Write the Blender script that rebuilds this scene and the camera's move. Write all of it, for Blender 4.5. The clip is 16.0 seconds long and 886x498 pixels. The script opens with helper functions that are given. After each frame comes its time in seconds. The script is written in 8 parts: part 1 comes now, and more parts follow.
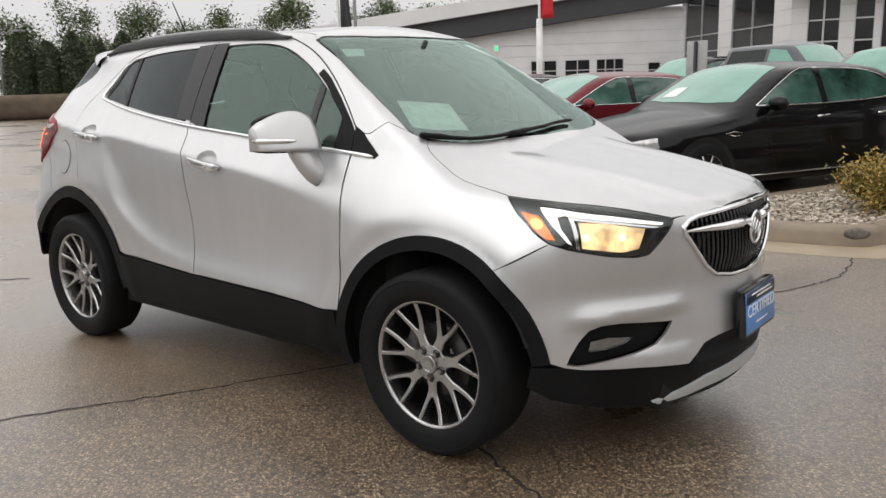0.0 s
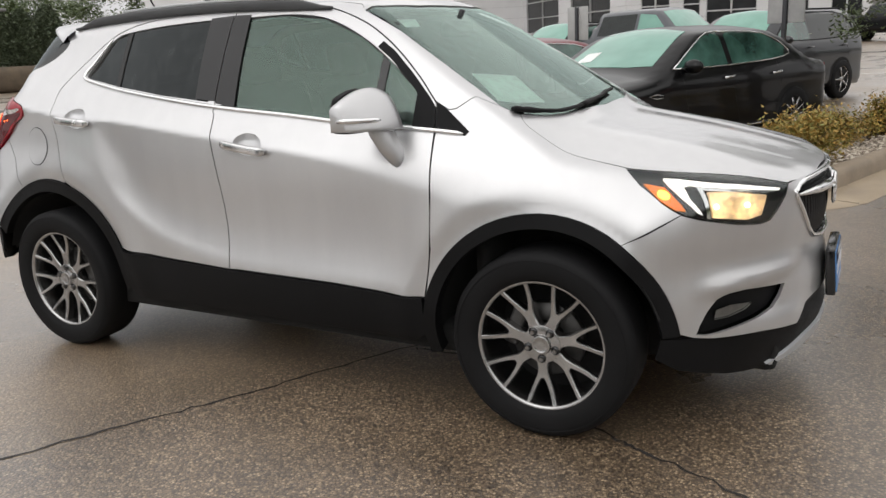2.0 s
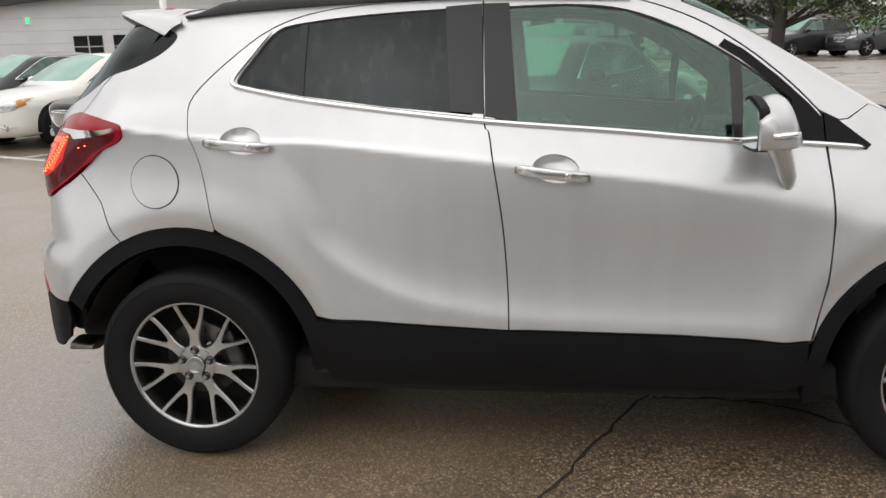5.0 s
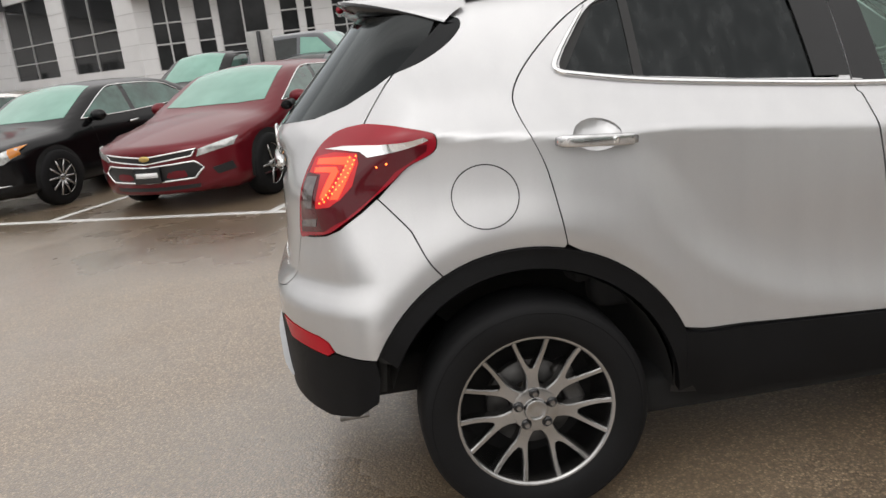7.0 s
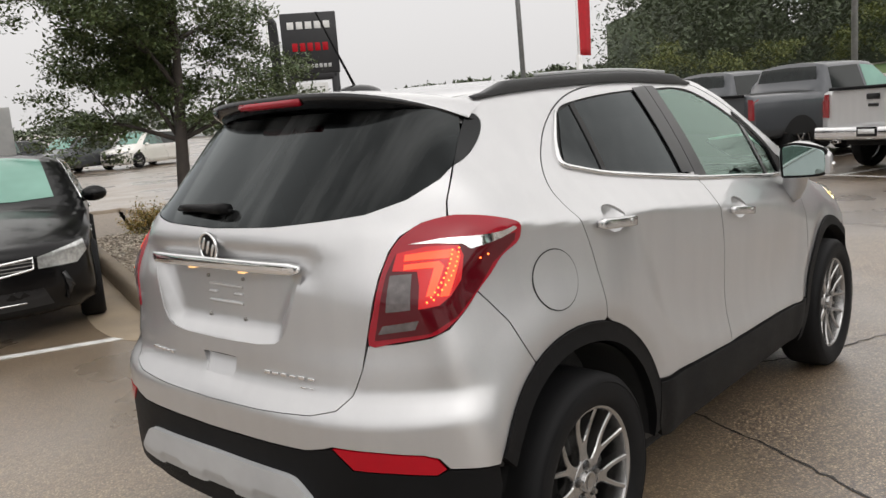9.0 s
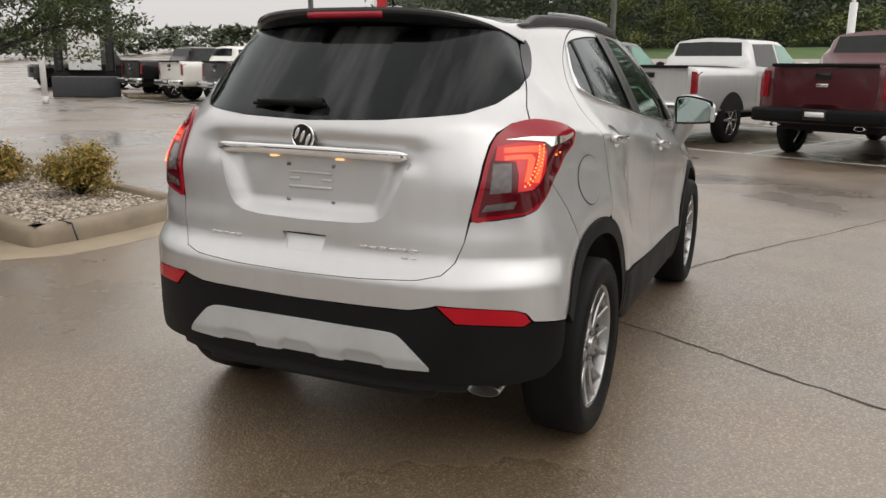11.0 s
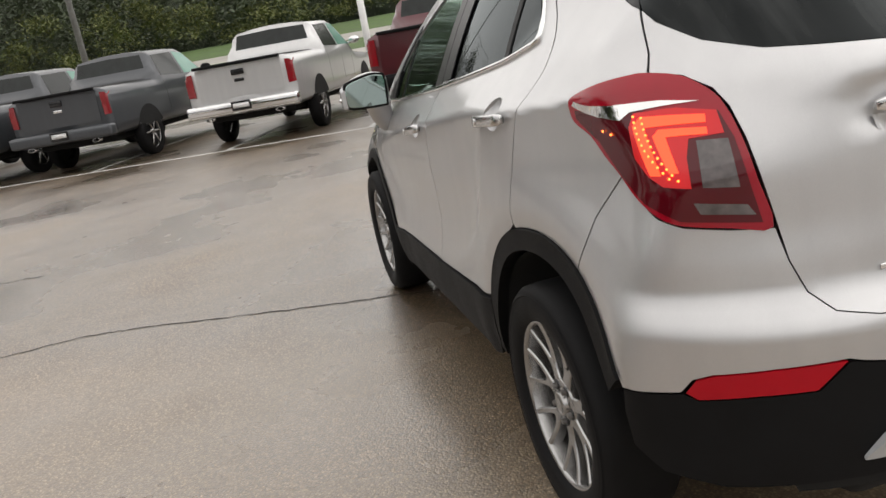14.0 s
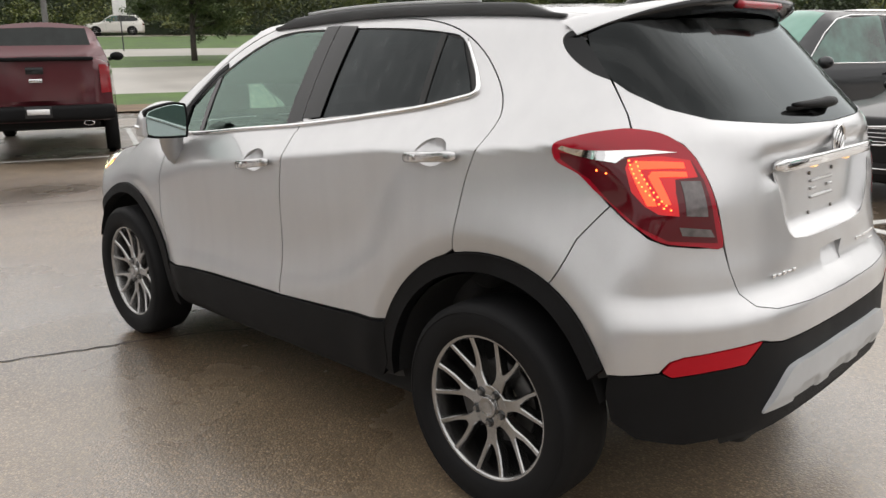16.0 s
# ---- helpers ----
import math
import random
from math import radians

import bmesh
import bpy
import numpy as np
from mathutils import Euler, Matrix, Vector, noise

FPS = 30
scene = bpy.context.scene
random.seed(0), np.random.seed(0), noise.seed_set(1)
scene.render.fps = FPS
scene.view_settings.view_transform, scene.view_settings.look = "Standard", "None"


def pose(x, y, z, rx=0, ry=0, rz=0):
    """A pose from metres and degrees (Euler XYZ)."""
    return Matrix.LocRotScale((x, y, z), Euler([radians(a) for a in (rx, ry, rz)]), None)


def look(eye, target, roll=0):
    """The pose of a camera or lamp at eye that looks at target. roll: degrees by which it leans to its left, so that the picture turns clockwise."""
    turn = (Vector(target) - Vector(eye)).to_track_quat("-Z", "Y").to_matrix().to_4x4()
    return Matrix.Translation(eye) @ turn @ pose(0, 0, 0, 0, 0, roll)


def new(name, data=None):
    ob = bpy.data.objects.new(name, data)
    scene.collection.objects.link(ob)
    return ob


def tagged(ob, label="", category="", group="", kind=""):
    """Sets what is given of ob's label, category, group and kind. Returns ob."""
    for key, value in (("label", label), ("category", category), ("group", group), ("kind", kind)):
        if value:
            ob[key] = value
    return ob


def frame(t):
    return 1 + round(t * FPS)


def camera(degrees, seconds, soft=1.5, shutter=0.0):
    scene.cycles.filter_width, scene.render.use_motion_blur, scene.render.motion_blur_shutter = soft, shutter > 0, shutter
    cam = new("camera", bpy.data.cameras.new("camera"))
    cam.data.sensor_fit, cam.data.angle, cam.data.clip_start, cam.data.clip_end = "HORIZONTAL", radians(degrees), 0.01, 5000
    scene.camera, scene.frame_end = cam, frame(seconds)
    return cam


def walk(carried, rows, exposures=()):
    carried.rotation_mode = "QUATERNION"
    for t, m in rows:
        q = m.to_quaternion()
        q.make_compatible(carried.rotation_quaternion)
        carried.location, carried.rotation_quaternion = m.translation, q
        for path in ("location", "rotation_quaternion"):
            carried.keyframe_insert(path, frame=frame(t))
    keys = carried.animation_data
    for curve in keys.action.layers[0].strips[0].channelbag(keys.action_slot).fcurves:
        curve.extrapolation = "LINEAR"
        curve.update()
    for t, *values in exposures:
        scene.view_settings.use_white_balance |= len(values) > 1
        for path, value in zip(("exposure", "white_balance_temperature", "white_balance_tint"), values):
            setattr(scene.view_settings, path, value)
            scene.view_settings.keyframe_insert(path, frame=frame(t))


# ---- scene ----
cam = camera(57.4, 16.0)

PATH = [
    (0, (3.083, -2.954, 1.348), (1.837, -1.444, 0.94), -1.7),
    (0.5, (2.917, -2.96, 1.372), (1.717, -1.423, 0.926), -3.5),
    (1, (2.739, -3.072, 1.377), (1.604, -1.486, 0.932), -3.4),
    (1.5, (2.505, -3.257, 1.408), (1.494, -1.592, 0.951), -3.5),
    (2, (2.267, -3.351, 1.393), (1.332, -1.654, 0.899), -2.8),
    (2.5, (1.928, -3.359, 1.416), (1.064, -1.618, 0.944), -3.3),
    (3, (1.603, -3.387, 1.423), (0.825, -1.616, 0.916), -3.4),
    (3.2, (1.427, -3.419, 1.44), (0.702, -1.625, 0.934), -3.7),
    (5.3, (-0.24, -3.37, 1.425), (-0.473, -1.45, 0.932), -1.7),
    (5.5, (-0.396, -3.294, 1.41), (-0.615, -1.366, 0.921), -1.7),
    (6, (-0.78, -3.202, 1.452), (-0.928, -1.267, 0.973), -1.9),
    (6.5, (-1.274, -3.194, 1.454), (-1.349, -1.256, 0.967), -4.6),
    (7, (-1.688, -3.009, 1.436), (-1.504, -1.081, 0.934), -6.7),
    (7.5, (-2.084, -2.771, 1.437), (-1.516, -0.906, 0.987), -5.8),
    (8, (-2.581, -2.542, 1.502), (-1.693, -0.795, 1.102), -5.5),
    (8.5, (-2.878, -2.263, 1.44), (-1.751, -0.654, 1.066), -5.3),
    (9, (-3.284, -2.102, 1.489), (-1.802, -0.798, 1.167), -4.5),
    (9.2, (-3.468, -2.072, 1.526), (-1.835, -0.963, 1.207), -3.2),
    (11.3, (-4.233, -1.376, 1.387), (-2.448, -0.599, 0.93), 0.4),
    (11.5, (-4.12, -1.246, 1.393), (-2.362, -0.441, 0.879), -1.1),
    (12, (-4.002, -0.663, 1.404), (-2.228, 0.073, 0.846), -3.1),
    (12.5, (-3.916, -0.059, 1.441), (-2.094, 0.508, 0.841), -5.2),
    (13, (-3.656, 0.512, 1.426), (-1.796, 0.894, 0.798), -8.6),
    (13.5, (-3.467, 1.026, 1.417), (-1.551, 1.026, 0.844), -9.1),
    (14, (-3.2, 1.52, 1.389), (-1.313, 1.109, 0.868), -10.3),
    (14.5, (-2.998, 2.007, 1.437), (-1.324, 0.997, 1.016), -9.1),
    (15, (-3.052, 2.5, 1.464), (-1.662, 1.131, 1.027), -6.2),
    (15.5, (-3.059, 2.652, 1.471), (-1.69, 1.254, 1.055), -2.9),
    (16, (-2.854, 2.613, 1.429), (-1.474, 1.243, 0.963), -1.0),
]
walk(cam, [(t, look(eye, target, roll)) for t, eye, target, roll in PATH], ((0, 0.37, 6500, 10), (3, 0.35, 6500, 10), (6, 0.38, 6550, 10), (9, 0.36, 6600, 10), (12, 0.26, 6750, 10), (13.5, 0.32, 6750, 10), (14.5, 0.48, 6600, 10), (15.5, 0.51, 6560, 10), (16, 0.55, 6580, 10)))

# ---- light ----
world = bpy.data.worlds.new("overcast")
scene.world = world
world.use_nodes = True
wn, wl = world.node_tree.nodes, world.node_tree.links
sky = wn.new("ShaderNodeTexSky")
sky.sky_type, sky.sun_disc = "NISHITA", False
sky.sun_elevation, sky.sun_rotation = radians(48), radians(200)
sky.air_density, sky.dust_density, sky.ozone_density = 1.0, 6.0, 1.0
grey = wn.new("ShaderNodeHueSaturation")
grey.inputs["Saturation"].default_value = 0.10
cloud = wn.new("ShaderNodeMix")
cloud.data_type = "RGBA"
cloud.inputs[0].default_value = 0.72
cloud.inputs[7].default_value = (7.6, 7.5, 7.55, 1)
back = wn["Background"]
back.inputs[1].default_value = 0.10
wl.new(sky.outputs[0], grey.inputs["Color"])
wl.new(grey.outputs[0], cloud.inputs[6])
wl.new(cloud.outputs[2], back.inputs[0])

sun = new("sun", bpy.data.lights.new("sun", "SUN"))
sun.data.energy, sun.data.angle, sun.data.color = 1.1, radians(150), (1.0, 0.97, 0.93)
sun.matrix_world = look((4, -4, 40), (0, 0, 0))

# ---- materials ----
def nodes_of(name):
    m = bpy.data.materials.new(name)
    m.use_nodes = True
    return m, m.node_tree.nodes, m.node_tree.links


def noise_node(n, l, scale, detail=4.0, coords="Object", rough=0.55):
    tc = n.new("ShaderNodeTexCoord")
    no = n.new("ShaderNodeTexNoise")
    no.inputs["Scale"].default_value, no.inputs["Detail"].default_value, no.inputs["Roughness"].default_value = scale, detail, rough
    l.new(tc.outputs[coords], no.inputs["Vector"])
    return no


def ramp(n, l, src, a, b, ca, cb):
    r = n.new("ShaderNodeValToRGB")
    r.color_ramp.elements[0].position, r.color_ramp.elements[1].position = a, b
    r.color_ramp.elements[0].color, r.color_ramp.elements[1].color = (*ca, 1), (*cb, 1)
    l.new(src, r.inputs[0])
    return r


def plain(name, color, rough=0.5, metal=0.0, var=0.12, scale=6.0, coat=0.0, bump=0.0, bump_scale=80.0, spec=0.5):
    """A surface with broad mottling in its colour and gloss, and fine relief."""
    m, n, l = nodes_of(name)
    b = n["Principled BSDF"]
    big = noise_node(n, l, scale)
    lo, hi = [max(0.0, c * (1 - var)) for c in color], [min(1.0, c * (1 + var)) for c in color]
    r = ramp(n, l, big.outputs[0], 0.3, 0.7, lo, hi)
    l.new(r.outputs[0], b.inputs["Base Color"])
    rr = n.new("ShaderNodeMapRange")
    rr.inputs[3].default_value, rr.inputs[4].default_value = max(0.02, rough * (1 - var)), min(1, rough * (1 + var))
    l.new(big.outputs[0], rr.inputs[0])
    l.new(rr.outputs[0], b.inputs["Roughness"])
    b.inputs["Metallic"].default_value = metal
    b.inputs["Coat Weight"].default_value = coat
    b.inputs["Coat Roughness"].default_value = 0.04
    b.inputs["Specular IOR Level"].default_value = spec
    if bump:
        fine = noise_node(n, l, bump_scale, 3)
        bp = n.new("ShaderNodeBump")
        bp.inputs["Strength"].default_value, bp.inputs["Distance"].default_value = bump, 0.01
        l.new(fine.outputs[0], bp.inputs["Height"])
        l.new(bp.outputs[0], b.inputs["Normal"])
    return m


def paint(name, color, metal=0.6, rough=0.34, flake=0.06, coat=1.0, spec=0.5):
    """Metallic car paint under clear coat, with flake and a thin film of road dust and rain streaks."""
    m, n, l = nodes_of(name)
    b = n["Principled BSDF"]
    fl = noise_node(n, l, 900, 2)
    r = ramp(n, l, fl.outputs[0], 0.35, 0.65, [c * (1 - flake) for c in color], [min(1, c * (1 + flake)) for c in color])
    tc = n.new("ShaderNodeTexCoord")
    mp = n.new("ShaderNodeMapping")
    mp.inputs["Scale"].default_value = (14, 14, 1.6)
    st = n.new("ShaderNodeTexNoise")
    st.inputs["Scale"].default_value, st.inputs["Detail"].default_value = 1.0, 5
    l.new(tc.outputs["Object"], mp.inputs[0])
    l.new(mp.outputs[0], st.inputs["Vector"])
    mx = n.new("ShaderNodeMix")
    mx.data_type = "RGBA"
    mx.blend_type = "MULTIPLY"
    mx.inputs[0].default_value = 1.0
    sr = ramp(n, l, st.outputs[0], 0.35, 0.7, (0.955, 0.955, 0.96), (1, 1, 1))
    l.new(r.outputs[0], mx.inputs[6])
    l.new(sr.outputs[0], mx.inputs[7])
    l.new(mx.outputs[2], b.inputs["Base Color"])
    b.inputs["Metallic"].default_value, b.inputs["Roughness"].default_value = metal, rough
    b.inputs["Coat Weight"].default_value = coat
    b.inputs["Specular IOR Level"].default_value = spec
    cr = n.new("ShaderNodeMapRange")
    cr.inputs[3].default_value, cr.inputs[4].default_value = 0.03, 0.10
    l.new(st.outputs[0], cr.inputs[0])
    l.new(cr.outputs[0], b.inputs["Coat Roughness"])
    return m


def glass(name, tint, gloss=0.03, streak=0.0, mirror=(0.95, 1.0, 0.98), ior=1.6, run=(22, 22, 1.5)):
    """A thin tinted pane: it lets light through straight and mirrors by Fresnel."""
    m, n, l = nodes_of(name)
    n.remove(n["Principled BSDF"])
    out = n["Material Output"]
    tr, gl, mix, fr = (n.new("ShaderNode" + k) for k in ("BsdfTransparent", "BsdfGlossy", "MixShader", "Fresnel"))
    tr.inputs[0].default_value = (*tint, 1)
    gl.inputs["Roughness"].default_value = gloss
    gl.inputs[0].default_value = (*mirror, 1)
    fr.inputs[0].default_value = ior
    l.new(fr.outputs[0], mix.inputs[0])
    l.new(tr.outputs[0], mix.inputs[1])
    l.new(gl.outputs[0], mix.inputs[2])
    last = mix
    if streak:
        tc, mp, no = n.new("ShaderNodeTexCoord"), n.new("ShaderNodeMapping"), n.new("ShaderNodeTexNoise")
        mp.inputs["Scale"].default_value = run
        no.inputs["Scale"].default_value, no.inputs["Detail"].default_value = 1, 5
        df, m2 = n.new("ShaderNodeBsdfDiffuse"), n.new("ShaderNodeMixShader")
        df.inputs[0].default_value = (0.5, 0.52, 0.52, 1)
        rg = n.new("ShaderNodeMapRange")
        rg.inputs[1].default_value, rg.inputs[2].default_value = 0.45, 0.75
        rg.inputs[3].default_value, rg.inputs[4].default_value = 0.0, streak
        l.new(tc.outputs["Object"], mp.inputs[0])
        l.new(mp.outputs[0], no.inputs["Vector"])
        l.new(no.outputs[0], rg.inputs[0])
        l.new(rg.outputs[0], m2.inputs[0])
        l.new(mix.outputs[0], m2.inputs[1])
        l.new(df.outputs[0], m2.inputs[2])
        last = m2
    l.new(last.outputs[0], out.inputs[0])
    return m


def glow(name, color, strength, base=(0.4, 0.05, 0.03)):
    m, n, l = nodes_of(name)
    b = n["Principled BSDF"]
    b.inputs["Base Color"].default_value = (*base, 1)
    b.inputs["Roughness"].default_value = 0.2
    b.inputs["Emission Color"].default_value = (*color, 1)
    b.inputs["Emission Strength"].default_value = strength
    return m


M_SILVER = paint("silver_paint", (0.575, 0.575, 0.58), 0.85, 0.44)
M_CLAD = plain("black_cladding", (0.006, 0.006, 0.0065), 0.55, var=0.25, bump=0.15, bump_scale=700, spec=0.14)
# also for the black sheets that stand for shaded hollows of parked vehicles
M_UNDER = plain("underbody_and_shade_black", (0.006, 0.006, 0.006), 0.9)
M_RUBBER = plain("tyre_rubber", (0.008, 0.008, 0.0085), 0.65, var=0.25, bump=0.1, bump_scale=300, spec=0.15)
M_GLOSSBLK = plain("gloss_black", (0.012, 0.012, 0.013), 0.12, var=0.1)
M_CHROME = plain("chrome", (0.80, 0.80, 0.80), 0.08, 1.0, var=0.05)
M_ALLOY = plain("alloy_wheel", (0.40, 0.395, 0.39), 0.25, 1.0, var=0.12, scale=14)
M_STEEL = plain("brake_steel", (0.30, 0.29, 0.28), 0.4, 1.0, var=0.3, scale=20)
M_SKID = plain("satin_silver_plastic", (0.46, 0.47, 0.48), 0.45, 0.2, var=0.08)
M_GLASSF = glass("green_glass", (0.46, 0.72, 0.60), streak=0.05, mirror=(0.78, 1.0, 0.89), ior=1.85)
M_GLASSW = glass("windscreen_glass", (0.84, 0.97, 0.91), streak=0.16, mirror=(0.80, 1.0, 0.92), ior=2.1)
M_GLASSR = glass("privacy_glass", (0.006, 0.007, 0.008), streak=0.045, mirror=(0.86, 0.93, 0.95), ior=1.38)
M_GLASSREAR = glass("rear_window_glass", (0.006, 0.007, 0.008), streak=0.10, mirror=(0.86, 0.93, 0.95), ior=1.32, run=(1.0, 9, 1.6))
M_INT = plain("interior_dark", (0.03, 0.03, 0.032), 0.7)
M_HANDLE = plain("satin_chrome", (0.66, 0.66, 0.66), 0.22, 1.0, var=0.12, scale=40)
M_PAPER = plain("paper", (0.75, 0.78, 0.76), 0.8, var=0.04)

# ---- building helpers ----
from mathutils.geometry import delaunay_2d_cdt


def part(name, bm, material, parent, label="", smooth=True):
    """Links a bmesh as one mesh object under its thing."""
    me = bpy.data.meshes.new(name)
    bm.to_mesh(me)
    bm.free()
    return part_mesh(name, me, material, parent, label, smooth)


def part_mesh(name, me, material, parent, label="", smooth=True):
    if material and not me.materials:
        me.materials.append(material)
    if smooth:
        me.shade_smooth()
    ob = new(name, me)
    ob.parent = parent
    if label:
        tagged(ob, label)
    return ob


def thing(name, at=None, label="", category="", group="", kind=""):
    ob = new(name)
    ob.empty_display_size = 0.2
    if at is not None:
        ob.matrix_basis = at
    return tagged(ob, label, category, group, kind)


def box_bm(bm, c, d, m=None, bevel=0.0, seg=2):
    """Adds a box of size d about c to bm, its edges rounded."""
    r = bmesh.ops.create_cube(bm, size=1, matrix=(m or Matrix()) @ Matrix.Translation(c) @ Matrix.Diagonal((*d, 1)))
    if bevel:
        vs = set(r["verts"])
        es = [e for e in bm.edges if e.verts[0] in vs and e.verts[1] in vs]
        bmesh.ops.bevel(bm, geom=es, offset=bevel, segments=seg, profile=0.6, affect="EDGES")
    return bm


def cyl_bm(bm, p0, p1, r0, r1=None, seg=16, caps=True):
    p0, p1 = Vector(p0), Vector(p1)
    d = p1 - p0
    m = Matrix.Translation((p0 + p1) / 2) @ d.to_track_quat("Z", "Y").to_matrix().to_4x4()
    bmesh.ops.create_cone(bm, cap_ends=caps, segments=seg, radius1=r0, radius2=r0 if r1 is None else r1, depth=d.length, matrix=m)
    return bm


def lathe_bm(bm, prof, seg=48, m=None):
    """Turns a profile of (radius, height) about z."""
    rings = []
    for r, h in prof:
        rings.append([bm.verts.new((m or Matrix()) @ Vector((r * math.cos(a), r * math.sin(a), h))) for a in (2 * math.pi * k / seg for k in range(seg))])
    for a, b in zip(rings, rings[1:]):
        for k in range(seg):
            bm.faces.new((a[k], a[(k + 1) % seg], b[(k + 1) % seg], b[k]))
    return bm


def sweep_bm(bm, pts, size, seg=8, flat=1.0, up=Vector((0, 0, 1))):
    """A rounded bar along points; size: its radius, or one for each point."""
    pts = [Vector(p) for p in pts]
    rings = []
    for i, p in enumerate(pts):
        t = (pts[min(i + 1, len(pts) - 1)] - pts[max(i - 1, 0)]).normalized()
        a = t.cross(up).normalized() if abs(t.dot(up)) < 0.99 else t.cross(Vector((1, 0, 0))).normalized()
        b = a.cross(t)
        r = size[i] if isinstance(size, (list, tuple)) else size
        rings.append([bm.verts.new(p + a * (r * math.cos(q)) + b * (r * flat * math.sin(q))) for q in (2 * math.pi * k / seg for k in range(seg))])
    for a, b in zip(rings, rings[1:]):
        for k in range(seg):
            bm.faces.new((a[k], a[(k + 1) % seg], b[(k + 1) % seg], b[k]))
    bm.faces.new(rings[0][::-1])
    bm.faces.new(rings[-1])
    return bm


def bar_bm(bm, pts, wide, tall, up=Vector((0, 0, 1))):
    """A bar of rounded rectangular section along points; wide, tall: its half sizes, one for each point."""
    pts = [Vector(p) for p in pts]
    rings = []
    for i, p in enumerate(pts):
        t = (pts[min(i + 1, len(pts) - 1)] - pts[max(i - 1, 0)]).normalized()
        a = t.cross(up).normalized()
        b = a.cross(t)
        w, h = wide[i], tall[i]
        r = 0.45 * min(w, h)
        ring = []
        for sx, sy in ((1, 1), (-1, 1), (-1, -1), (1, -1)):
            c = [(sx * w, sy * (h - r)), (sx * (w - 0.3 * r), sy * (h - 0.3 * r)), (sx * (w - r), sy * h)]
            ring += c if sx * sy > 0 else c[::-1]
        rings.append([bm.verts.new(p + a * x + b * y) for x, y in ring])
    for a, b in zip(rings, rings[1:]):
        for k in range(12):
            bm.faces.new((a[k], a[(k + 1) % 12], b[(k + 1) % 12], b[k]))
    bm.faces.new(rings[0][::-1])
    bm.faces.new(rings[-1])
    bmesh.ops.recalc_face_normals(bm, faces=bm.faces[:])
    return bm


def curve2(pts, n=6, closed=False):
    """A smooth line through 2D or 3D points."""
    p = [np.array(q, float) for q in pts]
    out = []
    last = len(p) if closed else len(p) - 1
    for i in range(last):
        a, b, c, d = (p[(i + k) % len(p)] if closed else p[min(max(i + k, 0), len(p) - 1)] for k in (-1, 0, 1, 2))
        for k in range(n):
            t = k / n
            out.append(0.5 * ((2 * b) + (c - a) * t + (2 * a - 5 * b + 4 * c - d) * t**2 + (3 * b - a - 3 * c + d) * t**3))
    if not closed:
        out.append(p[-1])
    return [tuple(q) for q in out]


def smax(a, b, k):
    h = np.clip(0.5 + 0.5 * (a - b) / k, 0, 1)
    return b + (a - b) * h + k * h * (1 - h)


def smin(a, b, k):
    return -smax(-a, -b, k)


def sstep(a, b, x):
    t = np.clip((x - a) / (b - a), 0, 1)
    return t * t * (3 - 2 * t)


class Shape:
    """A body as an inside-outside field, symmetric about y = 0, whose skins are cut out as panels."""

    def field(self, x, s, z):
        raise NotImplementedError

    def f(self, p):
        return self.field(p[:, 0], np.abs(p[:, 1]), p[:, 2])

    def normals(self, p):
        e = 7e-3
        g = np.stack([self.f(p + d) - self.f(p - d) for d in np.eye(3) * e], 1)
        return g / np.maximum(np.linalg.norm(g, axis=1, keepdims=True), 1e-9)

    def cast(self, o, d, near=0.0, far=3.0):
        """The outermost place along each ray from inside at which the field turns positive."""
        lo, hi = np.full(len(o), near), np.full(len(o), far)
        for _ in range(34):
            mid = (lo + hi) / 2
            inside = self.f(o + d * mid[:, None]) < 0
            lo, hi = np.where(inside, mid, lo), np.where(inside, hi, mid)
        return o + d * lo[:, None]

    def side(self, q):
        q = np.asarray(q, float)
        o = np.stack([q[:, 0], 0 * q[:, 0] - 0.02, q[:, 1]], 1)
        return self.cast(o, np.tile((0.0, -1.0, 0.0), (len(q), 1)), 0.0, 1.3)

    def top(self, q):
        q = np.asarray(q, float)
        o = np.stack([q[:, 0], q[:, 1], 0 * q[:, 0] + self.mid], 1)
        return self.cast(o, np.tile((0.0, 0.0, 1.0), (len(q), 1)), 0.0, 2.0)

    def polar(self, ax, sign):
        def go(q):
            q = np.asarray(q, float)
            o = np.stack([0 * q[:, 0] + ax, 0 * q[:, 0], q[:, 1]], 1)
            d = np.stack([sign * np.cos(q[:, 0]), np.sin(q[:, 0]), 0 * q[:, 0]], 1)
            return self.cast(o, d, 0.0, 2.5)
        return go


def dense(poly, step):
    out = []
    for a, b in zip(poly, poly[1:] + poly[:1]):
        a, b = np.array(a, float), np.array(b, float)
        n = max(1, int(np.ceil(np.linalg.norm(b - a) / step)))
        out += [tuple(a + (b - a) * k / n) for k in range(n)]
    return out


def inside_poly(pts, poly):
    x, y = pts[:, 0], pts[:, 1]
    hit = np.zeros(len(pts), bool)
    p = np.array(poly)
    for (x0, y0), (x1, y1) in zip(p, np.roll(p, -1, 0)):
        cross = (y0 > y) != (y1 > y)
        with np.errstate(divide="ignore", invalid="ignore"):
            hit ^= cross & (x < (x1 - x0) * (y - y0) / (y1 - y0 + 1e-15) + x0)
    return hit


